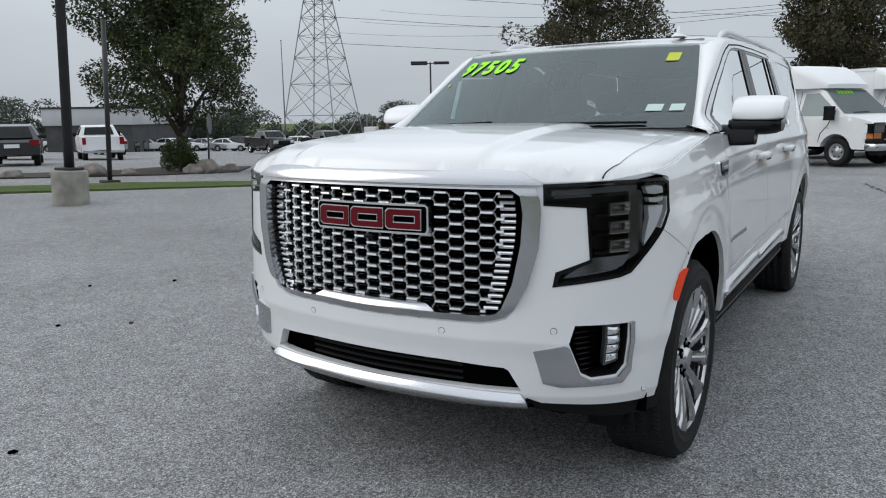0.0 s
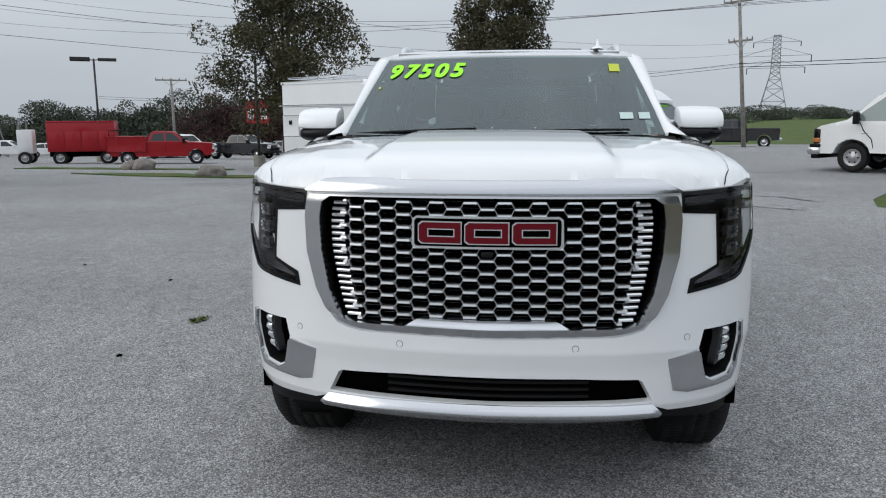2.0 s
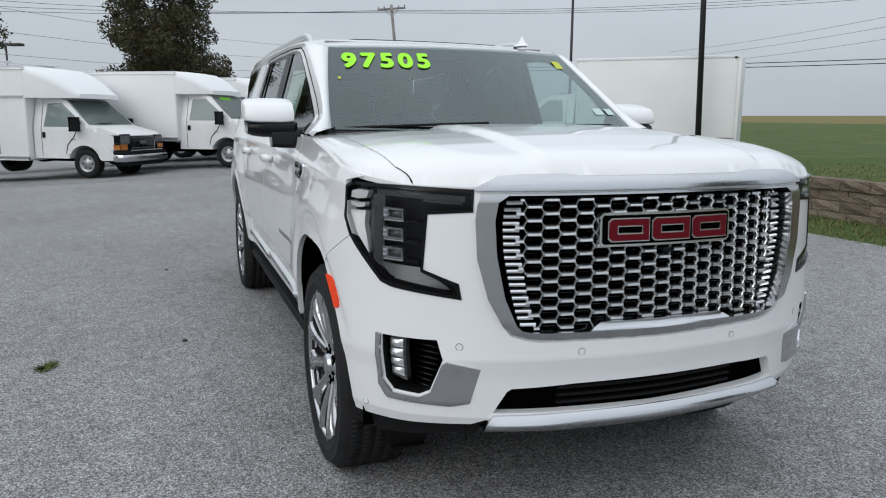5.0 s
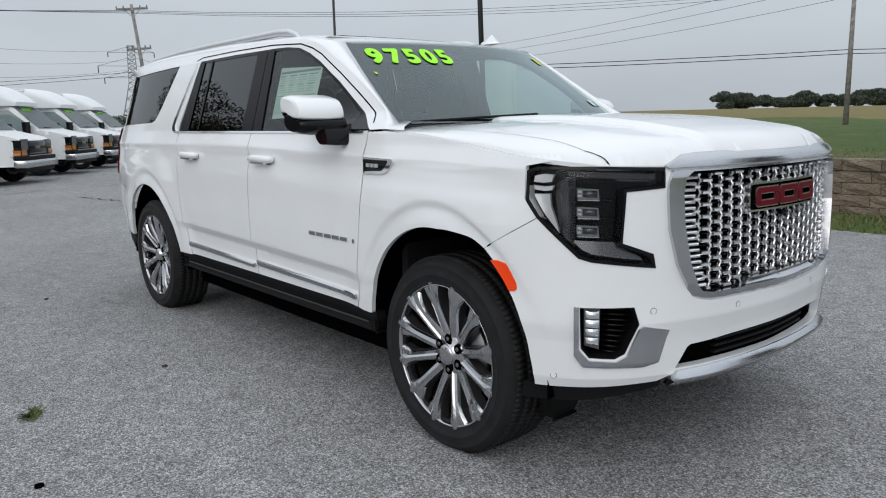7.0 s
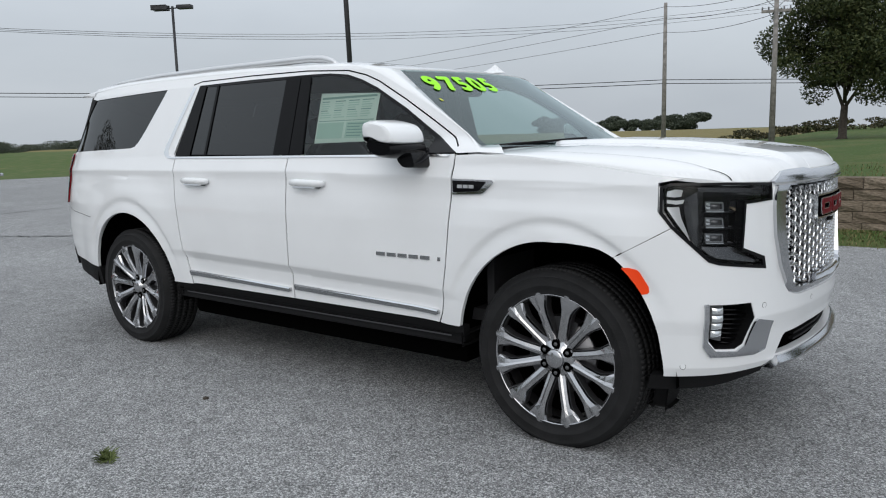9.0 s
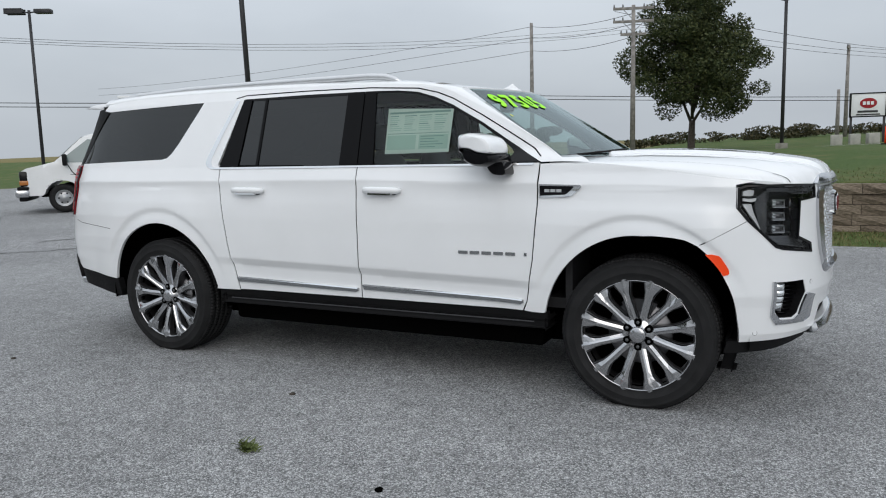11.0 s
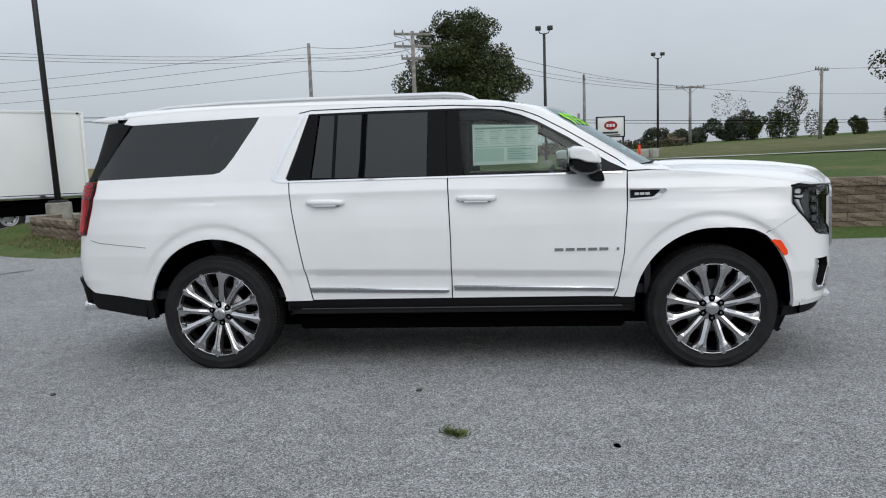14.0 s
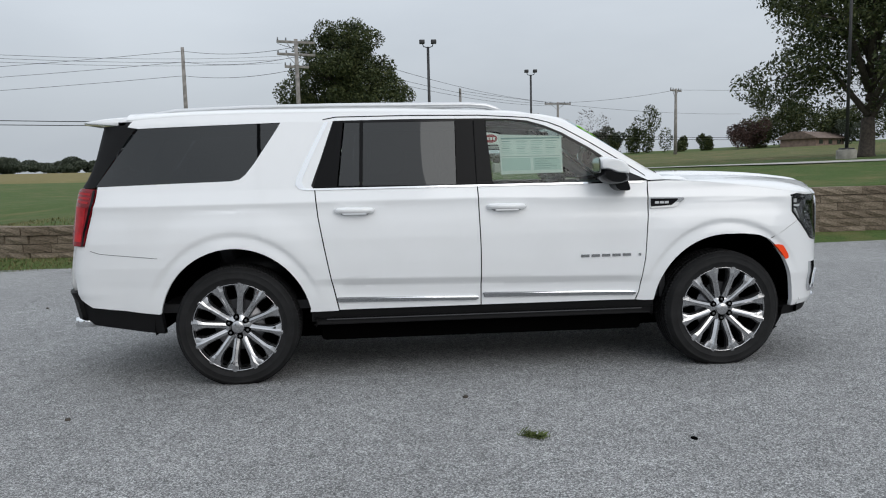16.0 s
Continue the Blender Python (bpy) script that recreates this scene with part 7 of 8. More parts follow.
A, B, Cc, D = (-12.0, 37.0), (-5.15, 32.0), (4.7, 50.3), (13.9, 58.2)
for dz in (.15, .75, 1.5):
    wire((-12, 37, 8.5 - dz), (-60, 47, 8.4 - dz), .5)
    wire((-12, 37, 8.5 - dz), (-5.15, 32, 7.8 - dz * .8), .25)
for dx, dz in ((-.9, .1), (.9, .1), (0, .75)):
    wire((-5.15 + dx, 32, 7.95 - dz), (13.9 + dx, 58.2, 6.9 - dz * .3), .6)
wire((13.9, 58.2, 6.95), (21.2, 50.1, 7.05), .2)
wire((21.2, 50.1, 7.05), (60, 40, 7.6), .7)
wire((4.7, 50.3, 7.3), (34, 66, 6.2), .5)
for z in (4.05, 3.85):
    wire((-12, 37, z + .4), (-43, 12.8, z + .65), .3, r=.022)
    wire((-12, 37, z + .4), (60, 78, z + .2), .6, r=.022)
    wire((-43, 12.8, z + .65), (-62, -40, z - .4), 1.0, r=.016)
for k in range(3):
    wire((-43 + .3 * k, 12.8 - .6 * k, 8.1), (-66, -50 - 3 * k, 13.5 - k), 1.6, r=.016)
    wire((-43 + .3 * k, 12.8 - .6 * k, 8.1), (-10, 62, 11.2 + .3 * k), 1.4, r=.014)
for z in (15.5, 12.6, 9.8):
    wire((-60, -54, z), (-234, 74, z + 9), 4.0, r=.03)


def lattice_tower(x, y, height, base, waist, arms, label, r=.07, turn=20, taper=.55):
    z0 = ground_z(x, y) - .2
    root = thing("lattice_tower", label, "pylon", pose(x, y, z0, 0, 0, turn))

    def half(z):
        w = height * taper
        return base + (waist - base) * min(1, z / w) if z < w else waist * (1 - .25 * (z - w) / (height - w))
    zs = [0]
    while zs[-1] < height:
        zs.append(zs[-1] + max(1.0, half(zs[-1]) * 1.15))
    zs[-1] = height
    cs = ((-1, -1), (1, -1), (1, 1), (-1, 1))
    for sx, sy in cs:
        part("leg", tube([(sx * half(z), sy * half(z), z) for z in zs], r, 5), PYLONSTEEL, root)
    bm = bmesh.new()
    for za, zb in zip(zs, zs[1:]):
        for i in range(4):
            (ax, ay), (bx, by) = cs[i], cs[(i + 1) % 4]
            p = lambda c, z: (c[0] * half(z), c[1] * half(z), z)
            add_tube(bm, [p((ax, ay), za), p((bx, by), zb)], r * .55, 4)
            add_tube(bm, [p((bx, by), za), p((ax, ay), zb)], r * .55, 4)
            add_tube(bm, [p((ax, ay), zb), p((bx, by), zb)], r * .55, 4)
    part("bracing", bm, PYLONSTEEL, root, "crossed steel bracing")
    for h, w in arms:
        for s in (-1, 1):
            part("crossarm", merge(tube([(s * half(h), 0, h), (s * w, 0, h)], r * .8, 4), tube([(s * half(h), 0, h + w * .25), (s * w, 0, h)], r * .7, 4)), PYLONSTEEL, root)
            part("insulator", tube([(s * w, 0, h), (s * w, 0, h - w * .22)], r * 1.2, 5), POLEMETAL, root)
    return root


lattice_tower(-63.4, -57.0, 26.0, 3.75, 1.05, ((19, 5), (22, 6), (25, 5)), "tall galvanised lattice power pylon", turn=10, taper=.70)
flag = thing("flagpole", "slim pale flagpole beside the pylon", "flagpole", pose(-60.5, -60.3, ground_z(-60.5, -60.3)))
part("pole", tube([(0, 0, 0), (0, 0, 12.5)], [.09, .05], 8), GALV, flag)
part("finial", lathe([(.001, 12.62), (.08, 12.58), (.08, 12.52), (.001, 12.48)], 10, "z"), GALV, flag)
lattice_tower(-234, 74, 24.5, 4.4, 1.3, ((15.0, 8.0), (18.5, 9.5), (22.5, 6.5)), "distant steel power pylon in the haze", r=.12, turn=72)


def road_sign():
    x, y = 5.05, 36.2
    z = ground_z(x, y)
    root = thing("roadside_sign", "white boxed roadside sign on two dark posts", "sign", pose(x, y, z, 0, 0, 6))
    zc = 3.05 - z
    part("board", box(-.72, .72, -.10, .10, zc - .52, zc + .52, .02), BOXWHITE, root, "white sign face")
    part("frame", merge(merge(box(-.78, .78, -.12, .12, zc + .52, zc + .57), box(-.78, .78, -.12, .12, zc - .57, zc - .52)), merge(box(-.78, -.72, -.12, .12, zc - .57, zc + .57), box(.72, .78, -.12, .12, zc - .57, zc + .57))), BLACK, root)
    for s in (-1, 1):
        part("post", box(s * .70 - .05, s * .70 + .05, -.05, .05, -.3, zc - .5, .005), POLEMETAL, root)
    logo = part("logo_oval", extrude_poly(arc(0, zc + .08, .36, .24, 0, 360, 28)[:-1], -.02, pose(0, -.10, 0)), TRUCKRED, root, "red oval logo shape")
    for k in range(3):
        part("logo_bar", box(-.24 + .17 * k, -.12 + .17 * k, -.135, -.12, zc + .0, zc + .16), BOXWHITE, logo)
    part("text_bar", box(-.45, .40, -.115, -.10, zc - .36, zc - .26), DARKPAINT, root)
    part("text_bar", box(-.50, .50, -.115, -.10, zc - .48, zc - .42), DARKPAINT, root)
    for k, (dx, w) in enumerate(((-1.3, .5), (-.55, .45), (.2, .5), (1.6, .5), (2.15, .4))):
        m = pose(x + dx, y - 1.0, ground_z(x + dx, y - 1.0), 0, 0, 8 * k)
        blk = thing("concrete_block", "pale rough concrete landscaping block", "block", m, "blocks by the sign")
        part("block", box(-w / 2, w / 2, -.22, .22, -.05, .48, .04), pbr("pale_concrete", (.42, .41, .37), .9, var=.15, vscale=4) if "pale_concrete" not in bpy.data.materials else bpy.data.materials["pale_concrete"], blk)


road_sign()
cone = thing("traffic_marker", "orange plastic delineator post on the lawn", "marker", pose(4.9, 24.4, ground_z(4.9, 24.4)))
part("tube", tube([(0, 0, 0), (0, 0, .62)], [.06, .045], 10), ORANGE, cone)
part("base", box(-.15, .15, -.15, .15, 0, .04, .01), BLACK, cone)

stop = thing("road_sign", "leaning grey-backed octagonal sign on a thin post", "sign", pose(-11.5, -17.2, ground_z(-11.5, -17.2), 0, -8, 35))
part("post", tube([(0, 0, 0), (0, 0, 1.75)], .03, 8), POLEMETAL, stop)
part("board", extrude_poly([(.33 * math.cos(math.pi * (k + .5) / 4), 1.55 + .33 * math.sin(math.pi * (k + .5) / 4)) for k in range(8)], .012, pose(0, .04, 0)), GALV, stop, "unpainted back of an octagonal sign")
# banner pole
bp_ = thing("banner_pole", "dark pole carrying two red and white banners", "banner pole", pose(-31.0, -13.2, ground_z(-31, -13.2), 0, 0, 70))
part("pole", tube([(0, 0, 0), (0, 0, 5.4)], .07, 8), POLEMETAL, bp_)
part("footing", lathe([(.3, 0), (.3, .55), (.001, .55)], 12, "z"), CONCRETE, bp_)
for s in (-1, 1):
    part("banner_arm", tube([(0, 0, 3.25), (s * .75, 0, 3.25)], .02, 5), POLEMETAL, bp_)
    part("banner", box(s * .12, s * .70, -.01, .01, 2.15, 3.22), TRUCKRED, bp_, "red banner with pale emblem")
    part("banner_motif", box(s * .22, s * .60, -.016, .016, 2.35, 2.85), BOXWHITE, bp_)


# ---- trees and planting ----
LEAF_A = leaf_material("autumn_green_leaves", (0.020, 0.036, 0.012), (0.075, 0.085, 0.028))
LEAF_B = leaf_material("turning_leaves", (0.024, 0.032, 0.014), (0.088, 0.072, 0.032))
# LEAF_C has the distance haze mixed into its paler, greyer green
LEAF_C = leaf_material("haze_tinted_leaves", (0.036, 0.050, 0.035), (0.085, 0.098, 0.066))
LEAF_D = leaf_material("grey_bare_twigs", (0.075, 0.065, 0.055), (0.14, 0.125, 0.105))
LEAF_R = leaf_material("russet_leaves", (0.036, 0.020, 0.018), (0.080, 0.044, 0.036))


def leaf_cloud(clusters, count, size, seed):
    """Many small leaf blades scattered through ellipsoid clusters."""
    rng = np.random.default_rng(seed)
    vol = np.array([c[3] * c[4] * c[5] for c in clusters]) ** .75
    pick = rng.choice(len(clusters), count, p=vol / vol.sum())
    cl = np.array(clusters)[pick]
    d = rng.normal(size=(count, 3))
    d /= np.linalg.norm(d, axis=1)[:, None]
    rad = rng.uniform(.45, 1.08, (count, 1)) ** .6
    pos = cl[:, :3] + d * rad * cl[:, 3:6]
    a = rng.normal(size=(count, 3))
    a /= np.linalg.norm(a, axis=1)[:, None]
    b = np.cross(a, rng.normal(size=(count, 3)))
    b /= np.linalg.norm(b, axis=1)[:, None]
    s = size * rng.uniform(.6, 1.4, (count, 1))
    verts = np.stack([pos - a * s, pos - b * s * .45, pos + a * s, pos + b * s * .45], 1).reshape(-1, 3)
    faces = np.arange(count * 4).reshape(-1, 4)
    return verts, faces


def mesh_from(name, verts, faces, mat, parent=None, label=""):
    me = bpy.data.meshes.new(name)
    me.from_pydata([tuple(v) for v in verts.tolist()], [], faces.tolist())
    me.materials.append(mat)
    ob = new(name, me)
    if parent:
        ob.parent = parent
    if label:
        tagged(ob, label)
    return ob


def tree(x, y, height, spread, crown_base, leaves, seed, mat=LEAF_A, leaf=.085, label="leafy roadside tree with upright limbs", trunk_r=.16, cone=0.5):
    z = ground_z(x, y)
    root = thing("tree", label, "tree", pose(x, y, z - .05))
    rnd = random.Random(seed)
    bm = bmesh.new()
    fork = crown_base * .8
    add_tube(bm, [(0, 0, 0), (.02, .01, .15), (.03, -.02, fork * .6), (.05, .02, fork)], [trunk_r * 1.7, trunk_r * 1.15, trunk_r, trunk_r * .9], 10)
    part("trunk", bm, BARK, root)
    clusters = []
    n = 13
    for i in range(n):
        a = 2.4 * i + rnd.uniform(-.3, .3)
        lv = i / (n - 1)
        # widest a third of the way up, narrowing to the top
        h = crown_base + (height - crown_base) * (.10 + .86 * lv)
        w = spread * (1 - abs(lv - .30) ** 1.4 * 1.05) * rnd.uniform(.72, 1.05) * (1 if lv > .08 else .8)
        w = max(w, spread * .14)
        st = Vector((.05, .02, fork * rnd.uniform(.75, 1.0) + (height - fork) * .38 * lv))
        en = Vector((math.cos(a) * w * .74, math.sin(a) * w * .74, h))
        mid = st.lerp(en, .5) + Vector((0, 0, .14 * (height - crown_base)))
        limb = bmesh.new()
        add_tube(limb, [st, mid * .5 + st * .5, mid, en], [trunk_r * .55, trunk_r * .42, trunk_r * .26, trunk_r * .08], 6)
        for j in range(7):
            q = mid.lerp(en, rnd.uniform(.1, 1.1)) + Vector((rnd.gauss(0, .17), rnd.gauss(0, .17), rnd.gauss(0, .13))) * spread
            add_tube(limb, [mid.lerp(en, .4), q], [trunk_r * .16, trunk_r * .04], 4)
            k = rnd.uniform(.13, .27) * spread
            clusters.append((q.x, q.y, q.z, k, k, k * rnd.uniform(.65, 1.0)))
        part("limb", limb, BARK, root)
    for i in range(8):
        a = rnd.uniform(0, 6.28)
        k = .2 * spread
        clusters.append((math.cos(a) * spread * .25, math.sin(a) * spread * .25, crown_base + (height - crown_base) * rnd.uniform(.25, .95), k, k, k * 1.3))
    v, f = leaf_cloud(clusters, leaves, leaf, seed)
    mesh_from("crown", v, f, mat, root)
    return root


tree(-11.7, -18.6, 7.6, 3.35, 1.5, 52000, 1, LEAF_A, .062, "broad leafy tree on a mulched island", .19)
tree(-27.5, -10.6, 9.0, 3.9, 2.4, 33000, 2, LEAF_B, .074, "open-crowned tree turning brown behind the vans", .17)
tree(-35.0, -1.4, 9.2, 3.7, 2.2, 42000, 3, LEAF_B, .082, "thinning tree behind the van row", .15)
tree(-3.0, 36.3, 8.3, 3.95, 2.0, 60000, 5, LEAF_A, .080, "dense oval tree on the lawn", .17)
tree(16.2, 19.4, 9.4, 5.0, 1.75, 66000, 6, LEAF_A, .072, "large dark leafy tree by the road", .24)


def belt(name, label, spots, mat, seed, density=260, leaf=.35):
    """A far tree belt: one mass of small leaves in many uneven crowns."""
    rnd = random.Random(seed)
    cl = []
    for x, y, w, h in spots:
        z = ground_z(x, y)
        for k in range(7):
            q = rnd.uniform(.22, .42)
            cl.append((x + rnd.gauss(0, .30) * w, y + rnd.gauss(0, .30) * w, z + h * rnd.uniform(.15, .78), w * q, w * q, h * q * .75))
    v, f = leaf_cloud(cl, len(spots) * density, leaf, seed)
    return tagged(mesh_from(name, v, f, mat), label, "trees", kind="stuff")


def run(x0, y0, x1, y1, n, w, h, seed):
    rnd = random.Random(seed)
    out = []
    for i in range(n):
        t = i / max(1, n - 1)
        k = rnd.uniform(.65, 1.25)
        out.append((x0 + (x1 - x0) * t + rnd.gauss(0, w * .2), y0 + (y1 - y0) * t + rnd.gauss(0, w * .2), w * k, h * k * rnd.uniform(.8, 1.15)))
    return out


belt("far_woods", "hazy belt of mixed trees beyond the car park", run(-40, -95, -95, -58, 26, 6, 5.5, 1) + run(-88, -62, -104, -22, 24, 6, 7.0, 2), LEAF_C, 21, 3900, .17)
belt("far_woods", "russet and green trees beyond the far lot", run(-84, -40, -92, -30, 7, 5, 6.6, 3), LEAF_R, 22, 3900, .16)
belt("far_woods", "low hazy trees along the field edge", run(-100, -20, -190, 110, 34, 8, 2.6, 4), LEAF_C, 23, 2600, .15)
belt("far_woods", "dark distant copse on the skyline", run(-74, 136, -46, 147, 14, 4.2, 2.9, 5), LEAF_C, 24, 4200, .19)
belt("hedge", "scrubby hedge along the field crest", run(-12, 54, 12, 56, 18, 2.2, .8, 6), LEAF_B, 25, 700, .10)
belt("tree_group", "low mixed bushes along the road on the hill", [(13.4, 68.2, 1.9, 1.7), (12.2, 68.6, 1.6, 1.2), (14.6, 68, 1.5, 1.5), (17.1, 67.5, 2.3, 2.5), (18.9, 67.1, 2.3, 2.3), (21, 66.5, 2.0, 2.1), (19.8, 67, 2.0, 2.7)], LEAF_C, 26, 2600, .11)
belt("bare_tree", "thinning grey tree with few leaves left", [(20.1, 66, 2.5, 4.6)], LEAF_D, 32, 900, .09)
belt("airy_tree", "tall airy tree with a rounded crown", [(24.6, 64.6, 1.9, 4.5)], LEAF_A, 33, 2600, .10)
for k, (x, y, w, h) in enumerate(((22.8, 65.2, 1.7, 2.6), (21.3, 65.7, 1.3, 2.2), (27.1, 63.6, 1.0, 2.2), (29.1, 62.8, 1.1, 1.9))):
    belt("conifer", "small dark rounded evergreen tree on the skyline", [(x, y, w, h)], LEAF_A, 40 + k, 2200, .10)
belt("tree_group", "dark purple-leaved tree by the house", [(31.6, 61.6, 2.6, 3.0), (33, 61, 2.4, 3.2)], LEAF_R, 27, 3500, .10)
belt("tree_group", "tall dark conifers behind the house", [(34, 62.5, 3.6, 6.0), (36.4, 61, 3.6, 5.2), (38.5, 60, 3.4, 4.4), (41, 58.5, 3.4, 4.2)], LEAF_A, 28, 4500, .12)
belt("tree_group", "pale yellow-green bush beside the house", [(39.6, 57.6, 1.6, 2.4)], LEAF_C, 34, 2500, .08)
belt("tree_group", "dark broadleaf trees further along the road", [(44, 54, 3.4, 4.6), (47, 51, 3.6, 4.4), (50, 48, 3.6, 4.8)], LEAF_A, 35, 4000, .12)
belt("shrub", "round dark shrub under the tree", [(-10.95, -18.0, .75, 1.15), (-10.75, -17.8, .7, 1.05)], LEAF_A, 29, 4000, .035)

# house beyond the lawn
hs = thing("house", "small brick house with low brown roof", "house", pose(36.7, 58.0, ground_z(36.7, 58.0) - .3, 0, 0, 32))
part("wall", box(-2.4, 2.4, -1.6, 1.6, 0, .95), pbr("house_brick", (.24, .17, .14), .9, var=.25, vscale=3), hs)
part("roof", extrude_poly([(-2.0, .92), (2.0, .92), (.5, 1.55), (-.5, 1.55)], 5.4, pose(-2.7, 0, 0, 0, 0, -90)), pbr("brown_shingle_roof", (.15, .11, .09), .9, var=.3, vscale=4), hs)
for dx in (-1.6, 0, 1.5):
    part("window", box(dx - .3, dx + .3, -1.63, -1.59, .45, .8), DARKGLASS, hs)
part("garage", box(2.45, 3.7, -1.3, 1.3, 0, 1.1, .02), BOXWHITE, hs, "white garage wing")
cottage = thing("house", "distant house with a tan roof behind bushes", "house", pose(15.4, 68.6, ground_z(15.4, 68.6) - .2, 0, 0, 10))
part("wall", box(-1.5, 1.5, -1, 1, 0, .6), pbr("pale_siding", (.35, .33, .30), .8, var=.1, vscale=3), cottage)
part("roof", extrude_poly([(-1.4, .58), (1.4, .58), (0, 1.25)], 3.4, pose(-1.7, 0, 0, 0, 0, -90)), pbr("tan_shingle_roof", (.26, .17, .12), .9, var=.2, vscale=4), cottage)
road_pts = [(3.0, 31), (4.6, 27), (6.1, 23.6), (7.6, 19.4), (9.2, 16.9), (11.3, 15.4), (14, 14.5), (18, 13.9), (24, 13.4), (32, 13)]
bm, prev = bmesh.new(), None
for k, (x, y) in enumerate(road_pts):
    x2, y2 = road_pts[min(k + 1, len(road_pts) - 1)]
    x1, y1 = road_pts[max(k - 1, 0)]
    L = math.hypot(x2 - x1, y2 - y1)
    cur = [bm.verts.new((x - (y2 - y1) / L * o, y + (x2 - x1) / L * o, ground_z(x - (y2 - y1) / L * o, y + (x2 - x1) / L * o) + .03)) for o in (-.55, .55)]
    if prev:
        bm.faces.new((prev[0], prev[1], cur[1], cur[0]))
    prev = cur
tagged(part("path", bm, pbr("pale_worn_paving", (.40, .39, .36), .9, var=.15, vscale=2)), "pale narrow paved path across the lawn", "path", kind="structure")

# drier grass: the stubble field on the crest and the worn slope beyond the path
STUBBLE = grass_material("dry_stubble", (0.13, 0.115, 0.045), (0.22, 0.185, 0.075), (0.25, 0.20, 0.09))
WORNGRASS = grass_material("worn_slope_grass", (0.062, 0.080, 0.024), (0.125, 0.135, 0.050), (0.20, 0.155, 0.085))


def field(name, x0, x1, y0, y1, label, mat, lift, n=40):
    bm = bmesh.new()
    rows = []
    for i in range(n + 1):
        x = x0 + (x1 - x0) * i / n
        wob = 2.0 * noise.noise((x * .03, 5.0, 0))
        rows.append([bm.verts.new((x, y0 + wob + (y1 - y0 - wob) * j / 12, ground_z(x, y0 + wob + (y1 - y0 - wob) * j / 12) + (-.3 if i in (0, n) or j in (0, 12) else lift))) for j in range(13)])
    for a, b in zip(rows, rows[1:]):
        for j in range(12):
            bm.faces.new((a[j], b[j], b[j + 1], a[j + 1]))
    tagged(part(name, bm, mat), label, "field", kind="structure")


field("stubble_field", -160, -16, 62, 132, "pale dry stubble field on the crest", STUBBLE, .22)
field("worn_slope", 7, 60, 20, 58, "worn dry grass slope beyond the path", WORNGRASS, .10)

# long white building beyond the far lot
bd = thing("warehouse", "long low white building with dark lower wall", "building", pose(-50.0, -74.0, ground_z(-50, -74) - .3, 0, 0, 38))
part("wall", box(-14, 14, -4, 4, 0, 3.3), pbr("dark_cladding", (.06, .06, .06), .8, var=.2, vscale=1), bd)
part("upper_wall", box(-14.2, 14.2, -4.2, 4.2, 3.3, 4.9, .05), pbr("white_metal_cladding", (.5, .51, .52), .6, var=.06, vscale=.6), bd)
part("roof", box(-14.3, 14.3, -4.3, 4.3, 4.9, 5.05), POLEMETAL, bd)
for k in range(9):
    part("window", box(-12.6 + 3.1 * k, -11.0 + 3.1 * k, 4.01, 4.05, .5, 1.6), DARKGLASS, bd)

# grass islands in the car park
def island(name, outline, label, mat=GRASS, lift=.05, step=.5):
    bm = warp(flat_panel(outline, step=step, rim=.09), lambda x, y, c: Vector((x, y, ground_z(x, y) + lift - c + .02 * noise.noise((x, y, 3)))))
    tagged(part(name, bm, mat), label, "grass", kind="structure")


island("grass_island", [(-8.9, -11.0), (-8.3, -10.7), (-7.2, -11.4), (-5.0, -13.0), (-2.0, -15.4), (2.0, -18.0), (1.2, -19.4), (-3.0, -17.0), (-6.6, -14.6), (-8.6, -12.3)], "narrow mown grass island in the car park")
MULCH = pbr("bark_mulch", (.045, .035, .028), .95, var=.4, vscale=14, bump=.8, bscale=40)
island("mulch_bed", [(-15.5, -19.5), (-12.0, -16.4), (-9.5, -17.0), (-5.5, -19.8), (-6.5, -21.6), (-11, -20.6), (-14.6, -22.0)], "dark mulch bed around the tree", MULCH)
island("grass_verge", [(-20.8, -13.0), (-19.0, -8.6), (-17.8, -8.0), (-17.4, -9.0), (-18.6, -13.2), (-20.5, -16.5)], "worn grass verge beside the vans")
island("grass_verge", [(-27.5, -22.5), (-26.0, -12.5), (-25.0, -12.3), (-25.6, -22.5)], "grass strip by the red trucks")
ROCK = pbr("field_stone", (.20, .18, .16), .9, var=.3, vscale=5, bump=.6, bscale=20)
rnd = random.Random(8)
for x, y, r in ((-11.2, -16.9, .42), (-10.7, -17.0, .3), (-12.6, -17.4, .25), (-8.2, -18.4, .42), (-7.7, -19.0, .3), (-6.6, -19.6, .25), (-9.1, -17.9, .22), (-25.2, -16.2, .5), (-25.4, -16.9, .4), (-18.4, -10.2, .45)):
    bm = bmesh.new()
    bmesh.ops.create_icosphere(bm, subdivisions=3, radius=r)
    sd = rnd.uniform(0, 99)
    for v in bm.verts:
        v.co *= 1 + .35 * noise.noise(v.co * (1.6 / r) + Vector((sd, 0, 0)))
        v.co.z = v.co.z * .65 + r * .25
    rk = part("boulder", bm, ROCK)
    rk.matrix_world = pose(x, y, ground_z(x, y) + .03)
    tagged(rk, "grey-brown landscaping boulder in the bed", "rock", "boulders in the beds")

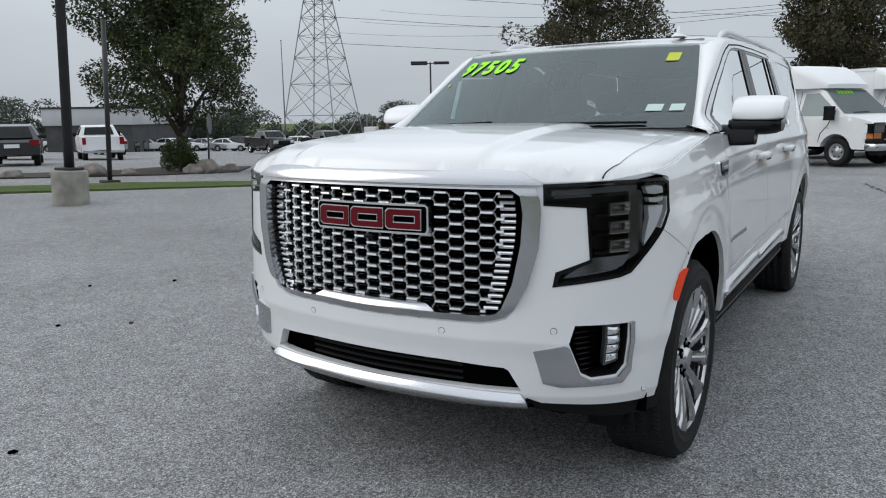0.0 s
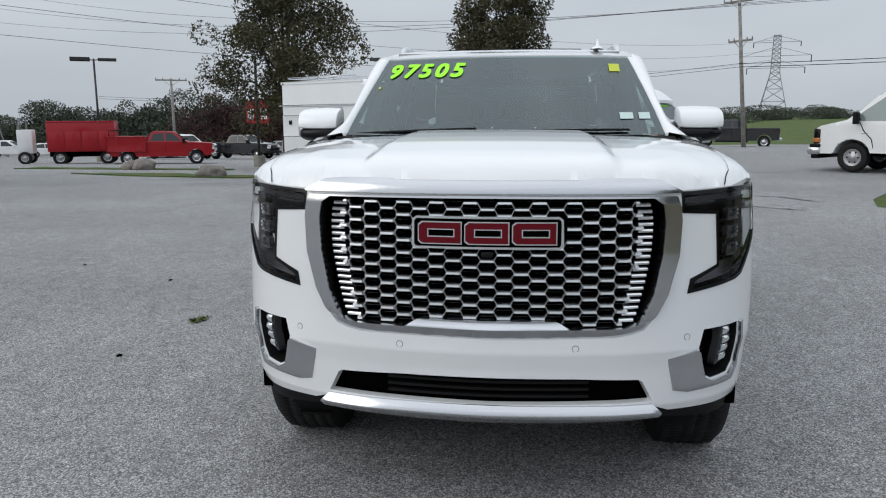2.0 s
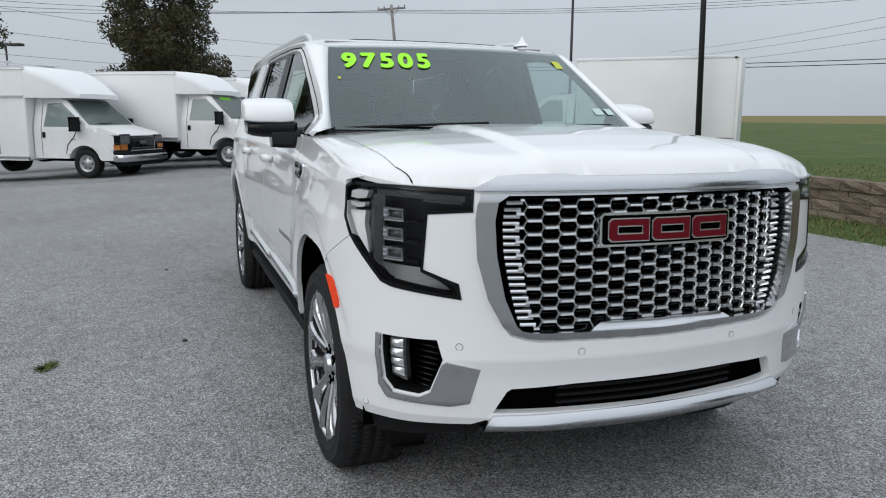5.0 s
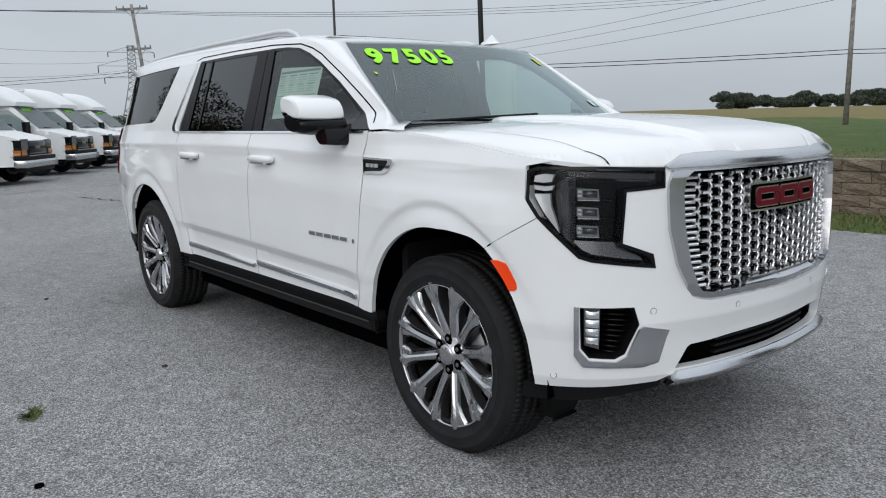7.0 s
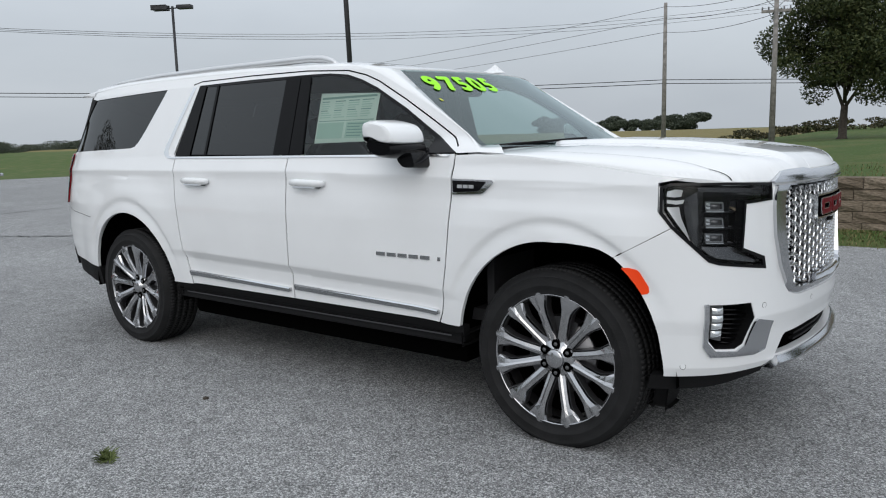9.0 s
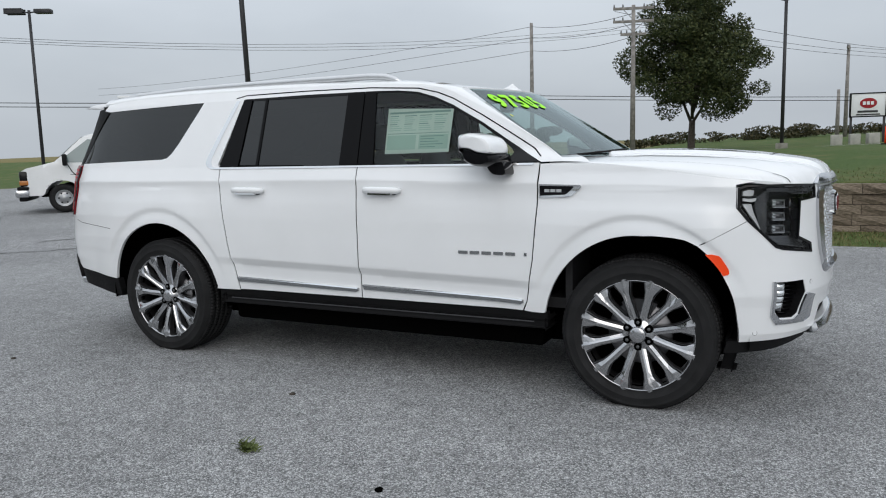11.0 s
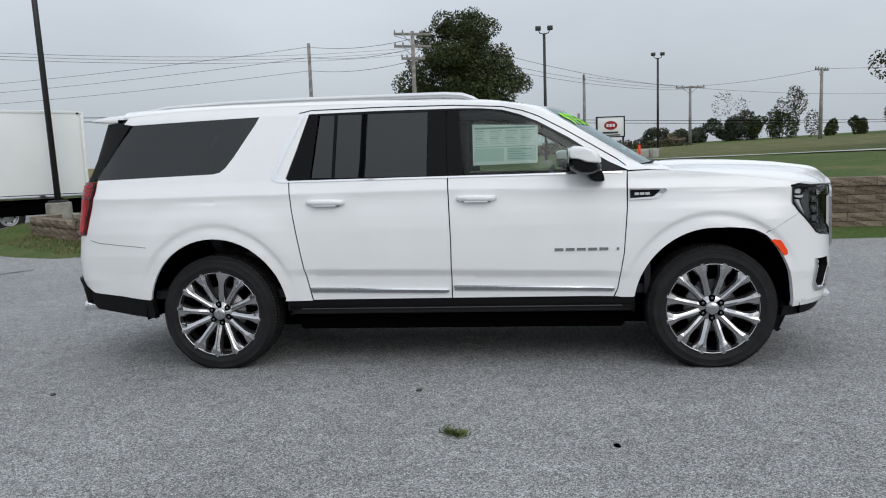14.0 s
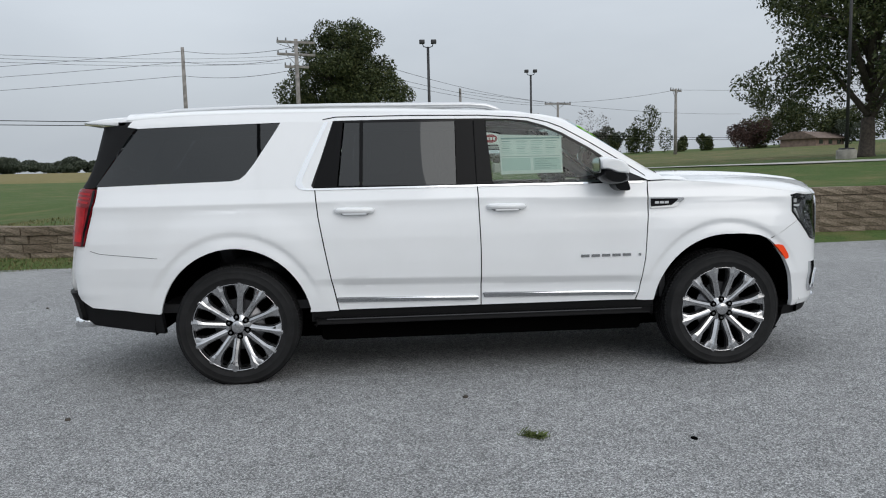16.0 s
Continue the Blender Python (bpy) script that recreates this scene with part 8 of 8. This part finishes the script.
# weeds and litter on the asphalt
WEED = leaf_material("cut_weeds", (.045, .065, .015), (.13, .16, .05))
def tuft(x, y, w, n, seed, label="small clump of cut grass on the asphalt"):
    rng = np.random.default_rng(seed)
    v, f = [], []
    for k in range(n):
        p = np.array([x + rng.normal() * w * .42, y + rng.normal() * w * .25, ground_z(x, y) + .014])
        a = rng.uniform(0, 6.28)
        d = np.array([math.cos(a), math.sin(a), rng.uniform(.1, .9)]) * rng.uniform(.02, .055)
        s = np.array([-math.sin(a), math.cos(a), 0]) * .0035
        v += [p - s, p + s, p + d * .6 + s * .8 + np.array([0, 0, .006]), p + d]
        f.append([4 * k, 4 * k + 1, 4 * k + 2, 4 * k + 3])
    tagged(mesh_from("grass_clump", np.array(v), np.array(f), WEED), label, "weeds", kind="stuff")
tuft(.11, -2.25, .062, 90, 1)
tuft(.06, -2.22, .05, 40, 2)
for k, (x, y) in enumerate(((.92, -2.385), (1.6, -3.0), (-1.2, -3.1), (-2.6, -1.6), (1.9, -3.4), (-.2, -1.5), (.5, -3.9), (-1.8, -4.3), (3.2, -1.6), (-4.5, 2.4), (1.0, -4.4))):
    bm = bmesh.new()
    bmesh.ops.create_icosphere(bm, subdivisions=2, radius=.018)
    for v in bm.verts:
        v.co *= 1 + .4 * noise.noise(v.co * 60 + Vector((k, 0, 0)))
        v.co.z *= .5
    ob = part("dirt_clod", bm, VOID if k % 2 == 0 else BARK)
    ob.matrix_world = pose(x, y, ground_z(x, y) + .017)
    tagged(ob, "small dark clod lying on the asphalt", "debris", "clods on the asphalt")
# sealed cracks
TAR = pbr("crack_shadow", (.022, .022, .022), .8)
for k, pts in enumerate(([(-11.9, 1.0), (-10.6, 1.3), (-9.4, 1.6), (-8.4, 2.4), (-7.5, 3.6), (-6.9, 4.6)], [(-9.4, 3.4), (-9.0, 4.6), (-8.0, 5.2)], [(-15.5, -7.0), (-14.6, -3.4), (-14.2, .5), (-14.6, 4.0), (-15.4, 7.2)], [(-22, -5.6), (-15.5, -7.0), (-13.4, -9.4)])):
    rnd = random.Random(k)
    fine = []
    for (x0, y0), (x1, y1) in zip(pts, pts[1:]):
        for i in range(12):
            t = i / 12
            fine.append((x0 + (x1 - x0) * t + rnd.gauss(0, .03), y0 + (y1 - y0) * t + rnd.gauss(0, .03)))
    bm = bmesh.new()
    prev = None
    for i, (x, y) in enumerate(fine[:-1]):
        dx, dy = fine[i + 1][0] - x, fine[i + 1][1] - y
        L = math.hypot(dx, dy) or 1
        w = rnd.uniform(.012, .035)
        cur = [bm.verts.new((x - dy / L * w * s, y + dx / L * w * s, ground_z(x, y) + .020)) for s in (-1, 1)]
        if prev:
            bm.faces.new((prev[0], cur[0], cur[1], prev[1]))
        prev = cur
    tagged(part("asphalt_crack", bm, TAR, smooth=False), "dark jagged crack in the asphalt", "crack", kind="structure")


# grass blades along the verge below the wall and over its top
BLADE = leaf_material("grass_blades", (.055, .070, .020), (.20, .17, .075))
rng = np.random.default_rng(31)
n = 16000
bx = rng.uniform(-11.5, 5.0, n)
edge = np.array([lawn_edge(float(x)) for x in bx])
by = edge + np.where(rng.random(n) < .68, rng.uniform(-1.12, -.06, n), rng.uniform(.22, 2.4, n))
bz = np.array([ground_z(float(x), float(y)) for x, y in zip(bx, by)])
ang, hgt = rng.uniform(0, 6.283, n), rng.uniform(.015, .05, n)
base = np.stack([bx, by, bz - .005], 1)
sd = np.stack([-np.sin(ang), np.cos(ang), 0 * ang], 1) * rng.uniform(.004, .009, (n, 1))
tip = base + np.stack([np.cos(ang) * .6, np.sin(ang) * .6, 0 * ang + 1], 1) * hgt[:, None]
verts = np.stack([base - sd, base + sd, tip + sd * .3, tip - sd * .3], 1).reshape(-1, 3)
tagged(mesh_from("grass_blades", verts, np.arange(4 * n).reshape(-1, 4), BLADE), "uneven tufts of green and dry grass by the wall", "grass", kind="stuff")
